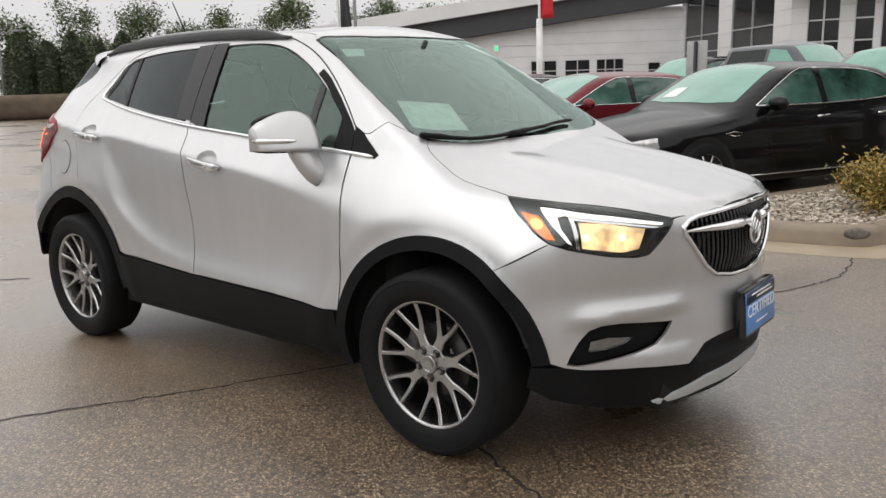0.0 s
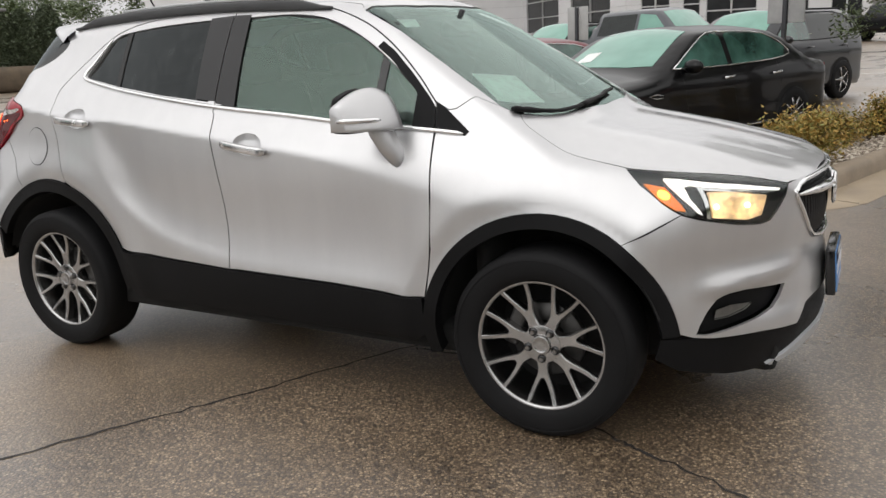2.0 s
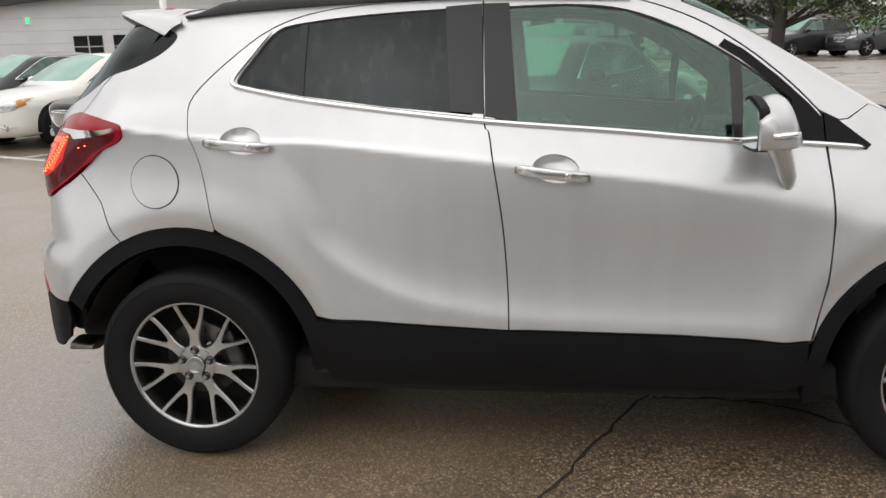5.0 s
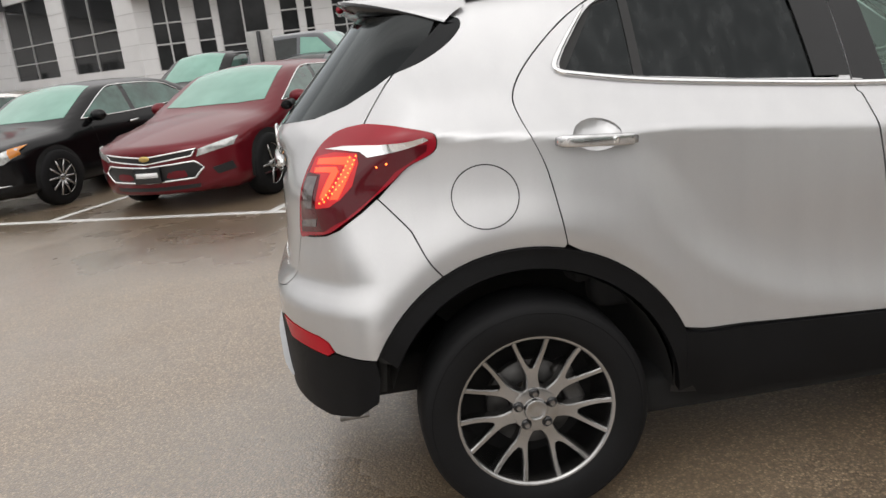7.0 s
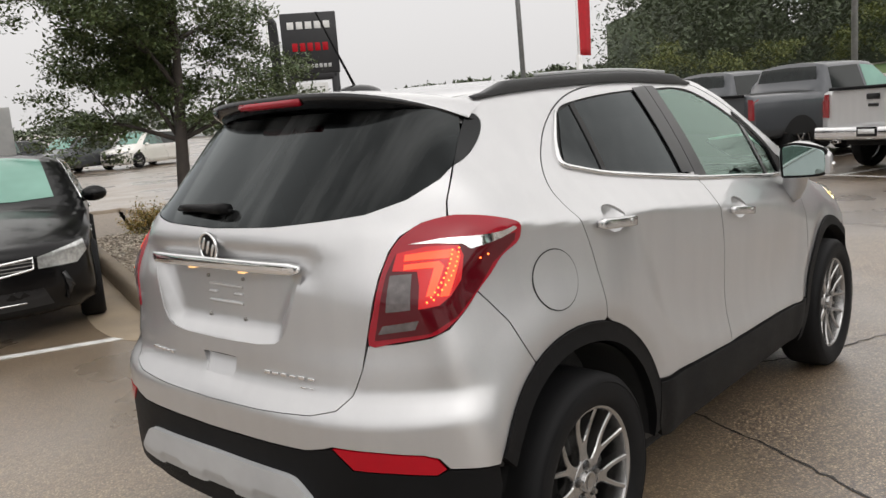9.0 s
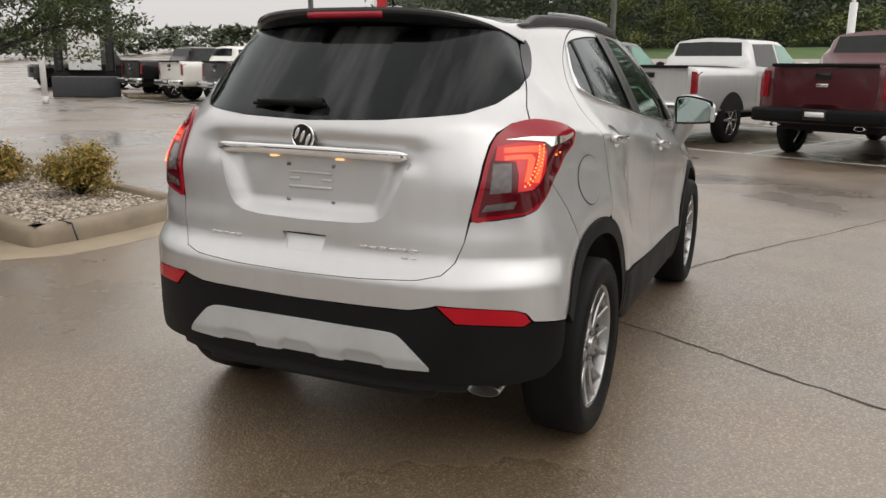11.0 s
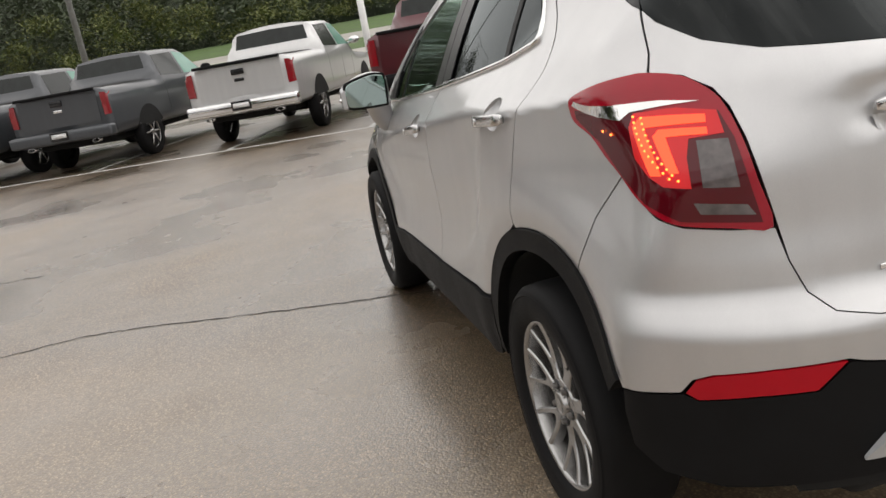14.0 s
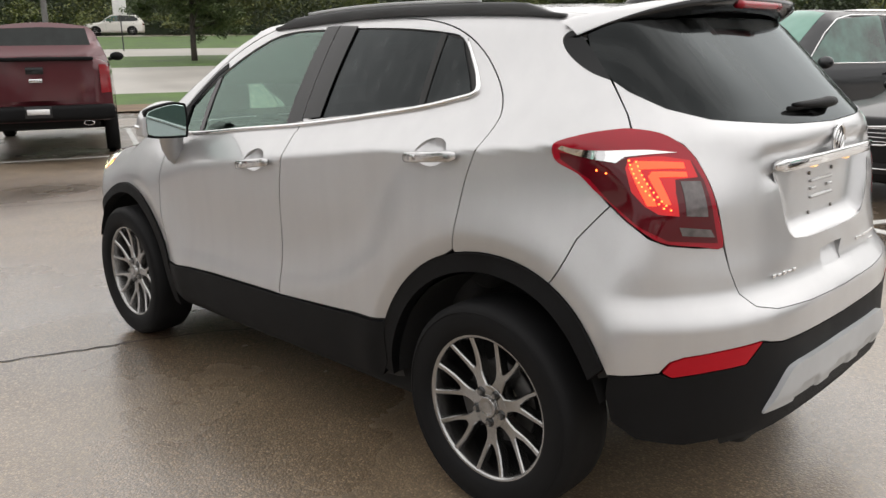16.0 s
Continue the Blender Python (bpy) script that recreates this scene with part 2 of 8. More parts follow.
def sheet(shape, proj, poly, step=0.03, lift=0.0, skirt=0.012, flip_y=False, holes=(), bulge=None):
    """A mesh: the skin of shape within a polygon of the projection's plane, its rim turned inwards."""
    loops = [dense(list(poly), step)] + [dense(list(h), step) for h in holes]
    bp = np.array([q for lp in loops for q in lp])
    lo, hi = bp.min(0), bp.max(0)
    gx, gy = np.meshgrid(np.arange(lo[0] + step / 2, hi[0], step), np.arange(lo[1] + step / 2, hi[1], step * 0.87))
    gx = gx + (np.arange(gx.shape[0]) % 2)[:, None] * step / 2
    g = np.stack([gx.ravel(), gy.ravel()], 1)
    keep = inside_poly(g, loops[0])
    for h in loops[1:]:
        keep &= ~inside_poly(g, h)
    g = g[keep]
    if len(g):
        near = np.full(len(g), 1e9)
        for k in range(0, len(bp), 200):
            near = np.minimum(near, ((g[:, None] - bp[None, k:k + 200]) ** 2).sum(-1).min(1))
        g = g[near > (0.45 * step) ** 2]
    q = np.concatenate([bp, g]) if len(g) else bp
    edges, s = [], 0
    for lp in loops:
        edges += [(s + k, s + (k + 1) % len(lp)) for k in range(len(lp))]
        s += len(lp)
    vs, es, fs, ov, _, _ = delaunay_2d_cdt([Vector(v) for v in q], edges, [], 1, 1e-7)
    v2 = np.array([tuple(v) for v in vs])
    if len(loops) > 1:
        mid = np.array([v2[list(f)].mean(0) for f in fs])
        gone = np.zeros(len(mid), bool)
        for h in loops[1:]:
            gone |= inside_poly(mid, h)
        fs = [f for f, g in zip(fs, gone) if not g]
        used = sorted({i for f in fs for i in f})
        again = {i: k for k, i in enumerate(used)}
        v2, fs = v2[used], [tuple(again[i] for i in f) for f in fs]
    p = proj(v2)
    nrm = shape.normals(p)
    up = lift if bulge is None else (lift + bulge(v2))[:, None]
    p = p + nrm * up
    n0 = len(p)
    tri = [tuple(f) for f in fs]
    a, b, c = (p[[t[k] for t in tri]] for k in range(3))
    if (np.cross(b - a, c - a) * nrm[[t[0] for t in tri]]).sum() < 0:
        tri = [t[::-1] for t in tri]
    verts, faces = p, list(tri)
    if skirt:
        count = {}
        for t in tri:
            for k in range(len(t)):
                count[(t[k], t[(k + 1) % len(t)])] = 1
        rim = [e for e in count if (e[1], e[0]) not in count]
        ids = sorted({i for e in rim for i in e})
        at = {i: n0 + k for k, i in enumerate(ids)}
        verts = np.concatenate([p, p[ids] - nrm[ids] * skirt])
        faces += [(e[1], e[0], at[e[0]], at[e[1]]) for e in rim]
    if bulge is not None:
        ti = np.array([t[:3] for t in tri])
        fn = np.cross(p[ti[:, 1]] - p[ti[:, 0]], p[ti[:, 2]] - p[ti[:, 0]])
        nrm = np.zeros_like(nrm)
        for k in range(3):
            np.add.at(nrm, ti[:, k], fn)
        nrm = nrm / np.maximum(np.linalg.norm(nrm, axis=1, keepdims=True), 1e-12)
    if flip_y:
        verts = verts * (1, -1, 1)
        nrm = nrm * (1, -1, 1)
        faces = [f[::-1] for f in faces]
    me = bpy.data.meshes.new("sheet")
    me.from_pydata([tuple(v) for v in verts], [], faces)
    me.shade_smooth()
    me.update()
    loop_n = np.zeros((len(me.loops), 3))
    vi = np.array([lp.vertex_index for lp in me.loops])
    k = 0
    for n, f in enumerate(me.polygons):
        size = len(f.vertices)
        if n < len(tri):
            loop_n[k:k + size] = nrm[vi[k:k + size]]
        else:
            loop_n[k:k + size] = tuple(f.normal)
        k += size
    me.normals_split_custom_set([tuple(v) for v in loop_n])
    return me


def skin(name, shape, proj, poly, material, parent, label="", both=False, **kw):
    """A panel cut from a shape; both: with its mirror image on the other flank."""
    obs = []
    for flip in (False, True) if both else (False,):
        me = sheet(shape, proj, poly, flip_y=flip, **kw)
        obs.append(part_mesh(name, me, material, parent, label, smooth=False))
    return obs


def wrap(shape, x0, x1, zc, nx=60, na=56, low=None, push=0.0):
    """The whole hull of a shape as one closed mesh, by rays from its spine."""
    u = np.linspace(0, math.pi, nx)
    xs = (x0 + x1) / 2 - (x1 - x0) / 2 * np.cos(u)
    an = 2 * math.pi * np.arange(na) / na
    X, A = np.meshgrid(xs, an, indexing="ij")
    zz = np.broadcast_to(zc(X) if callable(zc) else zc, X.shape)
    o = np.stack([X.ravel(), 0 * X.ravel(), zz.ravel()], 1)
    d = np.stack([0 * A.ravel(), np.cos(A.ravel()), np.sin(A.ravel())], 1)
    p = shape.cast(o, d, 0, 2)
    n = shape.normals(p)
    p = p + n * push
    if low is not None:
        p[:, 2] = np.maximum(p[:, 2], low)
    p = p.reshape(nx, na, 3)
    verts = [tuple(v) for v in p.reshape(-1, 3)]
    faces = [(i * na + k, (i + 1) * na + k, (i + 1) * na + (k + 1) % na, i * na + (k + 1) % na) for i in range(nx - 1) for k in range(na)]
    faces.append(tuple(range(na))[::1])
    faces.append(tuple(range((nx - 1) * na, nx * na))[::-1])
    me = bpy.data.meshes.new("hull")
    me.from_pydata(verts, [], faces)
    me.update()
    return me

# ---- the silver car ----
def belt(x):
    return 1.16 - 0.10 * x + 0.035 * x * x


def crease(x):
    return 1.046 - 0.105 * x


class HeroShape(Shape):
    mid = 0.85

    def width(self, x, z):
        zb, zc = belt(x), crease(x)
        fold = 0.505 + 0.37 * np.exp(-np.clip(x + 0.86, -0.3, 5) / 0.27)
        door = sstep(-0.93, -0.70, x) * (1 - sstep(0.55, 0.95, x))
        ledge = np.minimum(smax((z - fold) / 0.17, 0 * z, 0.16), 1)
        scoop = (1 - (1 - ledge) ** 2) * (1 - sstep(fold + 0.17, zc + 0.04, z))
        low = 0.864 - 0.024 * door * scoop - 0.9 * np.maximum(0, 0.47 - z) ** 2
        low = low - 0.02 * sstep(0.85, 1.15, z)
        for cx in (1.262, -1.262):
            r = np.hypot(x - cx, z - 0.343)
            low = low + 0.007 * (1 - sstep(0.54, 0.68, r)) - 0.010 * np.minimum(smax((0.549 - r) / 0.05, 0 * r, 0.4), 1.2)
        wb = 0.762 - 0.11 * np.maximum(0, -0.2 - x) ** 2 - 0.02 * np.maximum(0, x - 0.5) ** 2
        wc = 0.842 - 0.035 * np.maximum(0, -0.7 - x)
        upper = wb + (zb - z) * (wc - wb) / np.maximum(zb - zc, 0.05)
        slope = (wc - wb) / np.maximum(zb - zc, 0.05)
        over = smax(z - zb, 0 * z, 0.004 + 0.16 * sstep(-0.80, -1.15, x))
        top = upper + (slope - 0.44) * over - 0.30 * over**2
        w = smin(low, top, 0.010 + 0.035 * sstep(0.25, 0.95, x))
        w = w - 0.17 * smax(-1.13 - x, 0 * x, 0.08) * sstep(0.56, 1.08, z) * (1 - sstep(1.15, 1.3, z))
        front = np.maximum(0, x - 0.5)
        w = w - (0.015 + 0.062 * sstep(0.62, 0.95, z)) * front**2 * (1 - 0.3 * sstep(1.0, 1.3, z))
        return w

    def roofline(self, x, s):
        hood = 1.112 - 0.17 * (np.maximum(0, x - 1.10)) - 0.115 * np.maximum(0, x - 1.5) ** 2 - 0.15 * s * s + 0.012 * np.exp(-(((s - 0.42) / 0.1) ** 2))
        hood = hood + 0.10 * np.maximum(0, 1.10 - x)
        ws = 1.11 + (1.235 - 0.2 * s * s - x) * 0.617 - 0.03 * (1.2 - x) * (x - 0.4)
        roof = 1.622 - 0.028 * (x + 0.25) ** 2 - 0.05 * np.maximum(0, x - 0.1) ** 2 - 0.17 * s * s
        return smax(hood, smin(ws, roof, 0.07), 0.02)

    def nose(self, s, z):
        up = np.maximum(0, z - 0.80)
        down = np.maximum(0, 0.42 - z)
        return 2.115 - 0.50 * s**2 - 0.45 * s**6 - 0.9 * up**2 - 0.9 * down**2 - 0.02 * np.exp(-(((z - 0.62) / 0.08) ** 2)) * (s > -1)

    def tail(self, s, z):
        glassy = np.maximum(0, z - 1.20)
        ledge = 0.055 * (1 - sstep(0.70, 0.80, z))
        base = -1.955 - ledge + 0.06 * np.maximum(0, z - 0.85) + 0.92 * smax(glassy, 0 * z, 0.04) + 0.5 * np.maximum(0, 0.48 - z) ** 2 - 0.01
        wrapk = 0.19 + 0.25 * sstep(1.0, 1.3, z)
        return base + wrapk * (s / 0.78) ** (4.0 - 0.8 * sstep(0.78, 0.92, z))

    def field(self, x, s, z):
        g = s - self.width(x, z)
        g = smax(g, (z - self.roofline(x, s)) * 0.85, 0.038)
        g = smax(g, (x - self.nose(s, z)) * 0.95, 0.06)
        g = smax(g, (self.tail(s, z) - x) * 0.85, 0.05)
        return smax(g, 0.20 - z, 0.05)



AXR, AXF = -0.6, 0.7
RING_Z, RING_R, POLAR_R = 0.95, 0.85, 1.3
M_RED = plain("red_lens", (0.30, 0.005, 0.016), 0.08, var=0.1, coat=0.2, spec=0.4)
M_REDDARK = plain("dark_red_lens", (0.085, 0.003, 0.007), 0.06, var=0.1, coat=0.3, spec=0.3)
M_REFL = plain("red_reflector", (0.38, 0.006, 0.014), 0.2, var=0.1, spec=0.2)
M_SMOKE = plain("smoked_lens", (0.10, 0.085, 0.085), 0.12, var=0.35, scale=30, coat=0.6)
M_LENSCLR = glass("clear_lens", (0.93, 0.94, 0.94))
M_DARKPANE = plain("dark_pane", (0.010, 0.011, 0.012), 0.08, var=0.1, spec=0.2)
M_SEAL = plain("rubber_seal", (0.012, 0.012, 0.012), 0.6)
M_TAILGLOW = glow("tail_lamp_light", (1.0, 0.085, 0.02), 1.25, (0.45, 0.012, 0.014))
M_TAILDIM = glow("dim_tail_light", (1.0, 0.012, 0.012), 0.22, (0.34, 0.008, 0.012))
M_LED = glow("led_light", (1.0, 0.15, 0.03), 4.0, (0.6, 0.1, 0.02))
M_DRL = glow("daytime_light", (1.0, 0.95, 0.88), 0.9, (0.8, 0.8, 0.8))
M_BULB = glow("headlamp_bulb_light", (1.0, 0.80, 0.42), 5.0, (0.8, 0.7, 0.5))
M_AMBER = glow("amber_lamp", (1.0, 0.28, 0.03), 0.35, (0.85, 0.18, 0.02))
M_AMBERHOT = glow("amber_bulb_light", (1.0, 0.5, 0.05), 3.0, (0.8, 0.3, 0.05))
M_PLATELAMP = glow("plate_lamp_light", (1.0, 0.55, 0.20), 0.9, (0.8, 0.6, 0.4))
# the bulb's light on the bowl is put in as a mottled glow
M_BOWL = glow("bowl_glow", (1.0, 0.72, 0.38), 0.5, (0.7, 0.62, 0.5))
_n, _l = M_BOWL.node_tree.nodes, M_BOWL.node_tree.links
_f = noise_node(_n, _l, 26, 2)
_c = ramp(_n, _l, _f.outputs[0], 0.38, 0.62, (0.30, 0.16, 0.06), (1.0, 0.66, 0.30))
_l.new(_c.outputs[0], _n["Principled BSDF"].inputs["Emission Color"])
_n["Principled BSDF"].inputs["Emission Strength"].default_value = 0.85
M_BLUE = plain("blue_plate", (0.10, 0.25, 0.55), 0.3, var=0.1)
M_NAVY = plain("navy_plate", (0.012, 0.02, 0.05), 0.3, var=0.1)
M_WHITE = plain("white_print", (0.78, 0.78, 0.78), 0.5, var=0.03)
M_PILLAR = plain("satin_black_pillar", (0.016, 0.016, 0.017), 0.30, var=0.1, spec=0.35)
M_RAIL = plain("roof_rail_grey", (0.045, 0.046, 0.048), 0.45, var=0.15, bump=0.1, bump_scale=500)
M_SEAT = plain("dark_seat_cloth", (0.035, 0.034, 0.034), 0.85, bump=0.2, bump_scale=400)
M_TRIMGREY = plain("light_interior_trim", (0.30, 0.30, 0.28), 0.7)


class Hero(HeroShape):
    def ring(self, q):
        q = np.asarray(q, float)
        a = q[:, 1] / RING_R
        o = np.stack([q[:, 0], 0 * a, 0 * a + RING_Z], 1)
        return self.cast(o, np.stack([0 * a, -np.cos(a), np.sin(a)], 1), 0, 1.5)

    def rear(self, q):
        q = np.asarray(q, float)
        return self.polar(AXR, -1)(np.stack([q[:, 0] / POLAR_R, q[:, 1]], 1))

    def front(self, q):
        q = np.asarray(q, float)
        return self.polar(AXF, 1)(np.stack([q[:, 0] / POLAR_R, q[:, 1]], 1))


HERO = Hero()


def unring(p):
    """Places on the skin as coordinates of the ring projection."""
    return [(float(v[0]), float(math.atan2(v[2] - RING_Z, abs(v[1])) * RING_R)) for v in p]


def by_side(pts):
    return unring(HERO.side(np.array(pts)))


def by_top(pts):
    return unring(HERO.top(np.array([(x, -s) for x, s in pts])))


def by_rear(pts):
    return unring(HERO.rear(np.array([(-t * POLAR_R, z) for t, z in pts])))


def by_front(pts):
    return unring(HERO.front(np.array([(-t * POLAR_R, z) for t, z in pts])))


def pol(pts, sign=-1):
    """Angle and height as plane coordinates of the end projections."""
    return [(sign * t * POLAR_R, z) for t, z in pts]


def both_ends(pts):
    """A half outline of an end panel, from one middle point to the other, completed by its mirror image."""
    return pol(pts) + [(-u, v) for u, v in pol(pts)[::-1] if abs(u) > 1e-6]


def arc(cx, cz, r, a0, a1, n=18):
    return [(cx + r * math.cos(radians(a0 + (a1 - a0) * k / n)), cz + r * math.sin(radians(a0 + (a1 - a0) * k / n))) for k in range(n + 1)]


hero = thing("suv", pose(0, 0, 0), "silver compact SUV with black cladding and lit lamps on wet concrete", "car")
FX, RX, WZ, RF, RR = 1.262, -1.262, 0.343, 0.468, 0.500
G = 0.0025

# outlines on the flank, as (x, z)
B_SEAM = curve2([(-0.148, 0.500), (-0.150, 0.62), (-0.166, 0.864), (-0.205, 1.126), (-0.225, 1.19), (-0.238, 1.57)], 5)
FRAME_F = curve2([(-0.238, 1.570), (0.0, 1.573), (0.22, 1.557), (0.42, 1.492), (0.58, 1.40), (0.72, 1.285), (0.815, 1.185)], 5)
SEAM_F = curve2([(0.822, 1.17), (0.832, 1.05), (0.846, 0.86), (0.838, 0.66), (0.806, 0.476)], 5)
FRAME_R = curve2([(-0.238, 1.570), (-0.50, 1.566), (-0.79, 1.543), (-0.98, 1.483), (-1.135, 1.37), (-1.222, 1.27), (-1.218, 1.19), (-1.168, 1.054), (-1.132, 0.842)], 5)
SILL = [(0.806, 0.476), (0.4, 0.490), (-0.148, 0.500), (-0.5, 0.516), (-0.80, 0.532)]
WIN_F = curve2([(-0.205, 1.535), (0.05, 1.537), (0.24, 1.512), (0.43, 1.435), (0.60, 1.330), (0.74, 1.220), (0.80, 1.150)], 5) + [(0.80, 1.098), (0.55, 1.112), (0.2, 1.143), (-0.19, 1.178)]
WIN_R = [(-0.262, 1.195), (-0.55, 1.226), (-0.84, 1.266)] + curve2([(-1.05, 1.305), (-1.072, 1.325), (-1.02, 1.40), (-0.945, 1.482), (-0.84, 1.507), (-0.6, 1.527), (-0.275, 1.538)], 5)


def shift(pts, dx, dz=0.0):
    return [(x + dx, z + dz) for x, z in pts]


def oval(cx, cz, rx, rz, n=20, tilt=0.0):
    c, s = math.cos(tilt), math.sin(tilt)
    return [(cx + rx * math.cos(a) * c - rz * math.sin(a) * s, cz + rx * math.cos(a) * s + rz * math.sin(a) * c) for a in (2 * math.pi * k / n for k in range(n))]


CUP_F = oval(0.005, 1.030, 0.074, 0.044, tilt=-0.12)
CUP_R = oval(-1.02, 1.132, 0.070, 0.044, tilt=-0.09)
arch_door = arc(RX, WZ, RR + 0.003, 75, 23, 12)
door_f = shift(B_SEAM, G) + shift(FRAME_F[1:], -G, -G) + shift(SEAM_F, -G) + [(0.4, 0.490 + G), (-0.10, 0.4995 + G)]
door_r = shift(FRAME_R, G, -G) + arch_door[1:] + [(-0.5, 0.516 + G)] + shift(B_SEAM, -G)


def flank(name, pts, mat, label="", holes=(), step=0.026, **kw):
    return skin(name, HERO, HERO.ring, by_side(pts), mat, hero, label, both=True, holes=[by_side(h) for h in holes], step=step, **kw)


def cup(c):
    def depth(v2):
        p = np.array(by_side(c))
        m, r = p.mean(0), np.abs(p - p.mean(0)).max(0)
        return -0.026 * np.clip(1 - (((v2 - m) / r) ** 2).sum(1), 0, 1) ** 0.45
    return depth


doors_f = flank("front_door", door_f, M_SILVER, holes=[WIN_F, CUP_F], step=0.018)
doors_r = flank("rear_door", door_r, M_SILVER, holes=[WIN_R, CUP_R], step=0.018)
for c, name in ((CUP_F, "front_handle_cup"), (CUP_R, "rear_handle_cup")):
    flank("handle_cup", c, M_SILVER, bulge=cup(c), step=0.012, skirt=0.0)
flank("door_seal", [(-1.24, 1.10), (-1.24, 1.30), (-1.13, 1.40), (-0.97, 1.50), (-0.79, 1.56), (-0.3, 1.59), (0.1, 1.59), (0.3, 1.55), (0.5, 1.47), (0.72, 1.31), (0.86, 1.17), (0.87, 0.9), (0.84, 0.46), (-0.78, 0.52), (-0.9, 0.65), (-1.12, 0.83)], M_SEAL,
      holes=[shift(WIN_F[:-4], 0, -0.016) + [(0.77, 1.112), (0.55, 1.126), (0.2, 1.157), (-0.17, 1.192)], [(-0.285, 1.21), (-0.55, 1.242), (-0.84, 1.282), (-1.04, 1.33), (-0.935, 1.464), (-0.84, 1.490), (-0.6, 1.510), (-0.295, 1.520)], CUP_F, CUP_R], lift=-0.011, skirt=0.0)
flank("front_door_glass", [(-0.19, 1.165), (-0.19, 1.53), (0.05, 1.533), (0.24, 1.508), (0.43, 1.431), (0.56, 1.352), (0.56, 1.10)], M_GLASSF, "green-tinted front side window", lift=-0.006, skirt=0.0)
flank("vent_glass", [(0.575, 1.10), (0.575, 1.345), (0.74, 1.214), (0.79, 1.15), (0.79, 1.09)], M_GLASSF, lift=-0.006, skirt=0.0)
flank("window_divider", [(0.553, 1.105), (0.553, 1.355), (0.588, 1.332), (0.588, 1.10)], M_GLOSSBLK, lift=-0.002)
flank("mirror_base_trim", [(0.735, 1.095), (0.735, 1.222), (0.80, 1.155), (0.805, 1.09)], M_CLAD, lift=-0.003)
flank("rear_door_glass", [(-0.27, 1.185), (-0.55, 1.220), (-0.84, 1.258), (-0.84, 1.503), (-0.6, 1.523), (-0.28, 1.533)], M_GLASSR, "dark privacy glass", lift=-0.006, skirt=0.0)
flank("quarter_light", [(-0.855, 1.262), (-1.06, 1.305), (-0.94, 1.478), (-0.855, 1.499)], M_GLASSR, "dark privacy glass", lift=-0.006, skirt=0.0)
flank("window_divider", [(-0.835, 1.26), (-0.835, 1.505), (-0.862, 1.498), (-0.862, 1.26)], M_SEAL, lift=-0.002)
flank("pillar_trim", [(-0.335, 1.208), (-0.362, 1.541), (-0.2405, 1.547), (-0.2270, 1.198)], M_PILLAR, "black centre pillar trim", lift=0.002, skirt=0.004)
flank("pillar_trim", [(-0.2215, 1.190), (-0.2355, 1.547), (-0.150, 1.546), (-0.118, 1.172)], M_PILLAR, "black centre pillar trim", lift=0.002, skirt=0.004)
flank("corner_trim", [(0.735, 1.100), (0.735, 1.216), (0.66, 1.285), (0.585, 1.346), (0.52, 1.388), (0.54, 1.408), (0.60, 1.372), (0.70, 1.288), (0.785, 1.205), (0.8195, 1.165), (0.8275, 1.085)], M_CLAD, "black trim at the window corner", lift=0.003, skirt=0.004)
flank("sail_trim", [(0.8315, 1.085), (0.8285, 1.176), (0.87, 1.155), (0.965, 1.080), (0.95, 1.066)], M_CLAD, "black triangle behind the windscreen pillar", lift=0.003)

# one-piece flank from the windscreen pillar over the doors to the tail
side_frame = by_side(shift(FRAME_F[::-1], 0.0015, 0.0015)) + by_side(shift(FRAME_R[1:16], 0.0, 0.0015))
side_back = by_side(shift(FRAME_R[16:], -0.0015))
arch_q = by_side(arc(RX, WZ, RR + 0.003, 76, 116.6, 8))
seam_foot = HERO.ring(np.array(by_side([(RX + (RR + 0.003) * math.cos(radians(117)), WZ + (RR + 0.003) * math.sin(radians(117)))])))[0]
SEAM_Q = [(math.atan2(-seam_foot[1], AXR - seam_foot[0]), float(seam_foot[2])), (0.698, 0.9233), (0.6358, 1.0217)]
SEAM_Q = [tuple(np.array(a) + (np.array(b) - np.array(a)) * k / 8) for a, b in zip(SEAM_Q, SEAM_Q[1:]) for k in range(8)] + [SEAM_Q[-1]]
seam_q = by_rear([(t + 0.0011, z + 0.0008) for t, z in SEAM_Q])
lamp_edge = by_rear(curve2([(0.6605, 1.0635), (0.6875, 1.1018), (0.7265, 1.1268), (0.7410, 1.1463), (0.7440, 1.1757), (0.7262, 1.1915), (0.6655, 1.2130), (0.6113, 1.2220), (0.583, 1.2232)], 3))
TIP = curve2([(0.593, 1.352), (0.625, 1.374), (0.656, 1.418), (0.667, 1.459), (0.656, 1.484), (0.626, 1.500)], 4)
glass_edge = by_rear([(0.580, 1.262), (0.588, 1.314)] + TIP)
roof_edge = by_top([(-1.375, 0.497), (-1.1, 0.487), (-0.7, 0.475), (-0.2, 0.468), (0.2, 0.472), (0.38, 0.50)])
screen_edge = by_top([(0.415, 0.530), (0.60, 0.575), (0.81, 0.625), (0.95, 0.651), (1.05, 0.6705)])
foot = by_side([(0.965, 1.200), (0.90, 1.160), (0.872, 1.158)])
skin("body_side", HERO, HERO.ring, side_frame + side_back + arch_q + seam_q + lamp_edge + glass_edge + roof_edge + screen_edge + foot, M_SILVER, hero, both=True, step=0.024)
skin("quarter_glass", HERO, HERO.ring, by_rear([(t - 0.002, z) for t, z in TIP] + [(0.604, 1.44)]), M_DARKPANE, hero, "black glass behind the rear pillar", both=True, step=0.02)
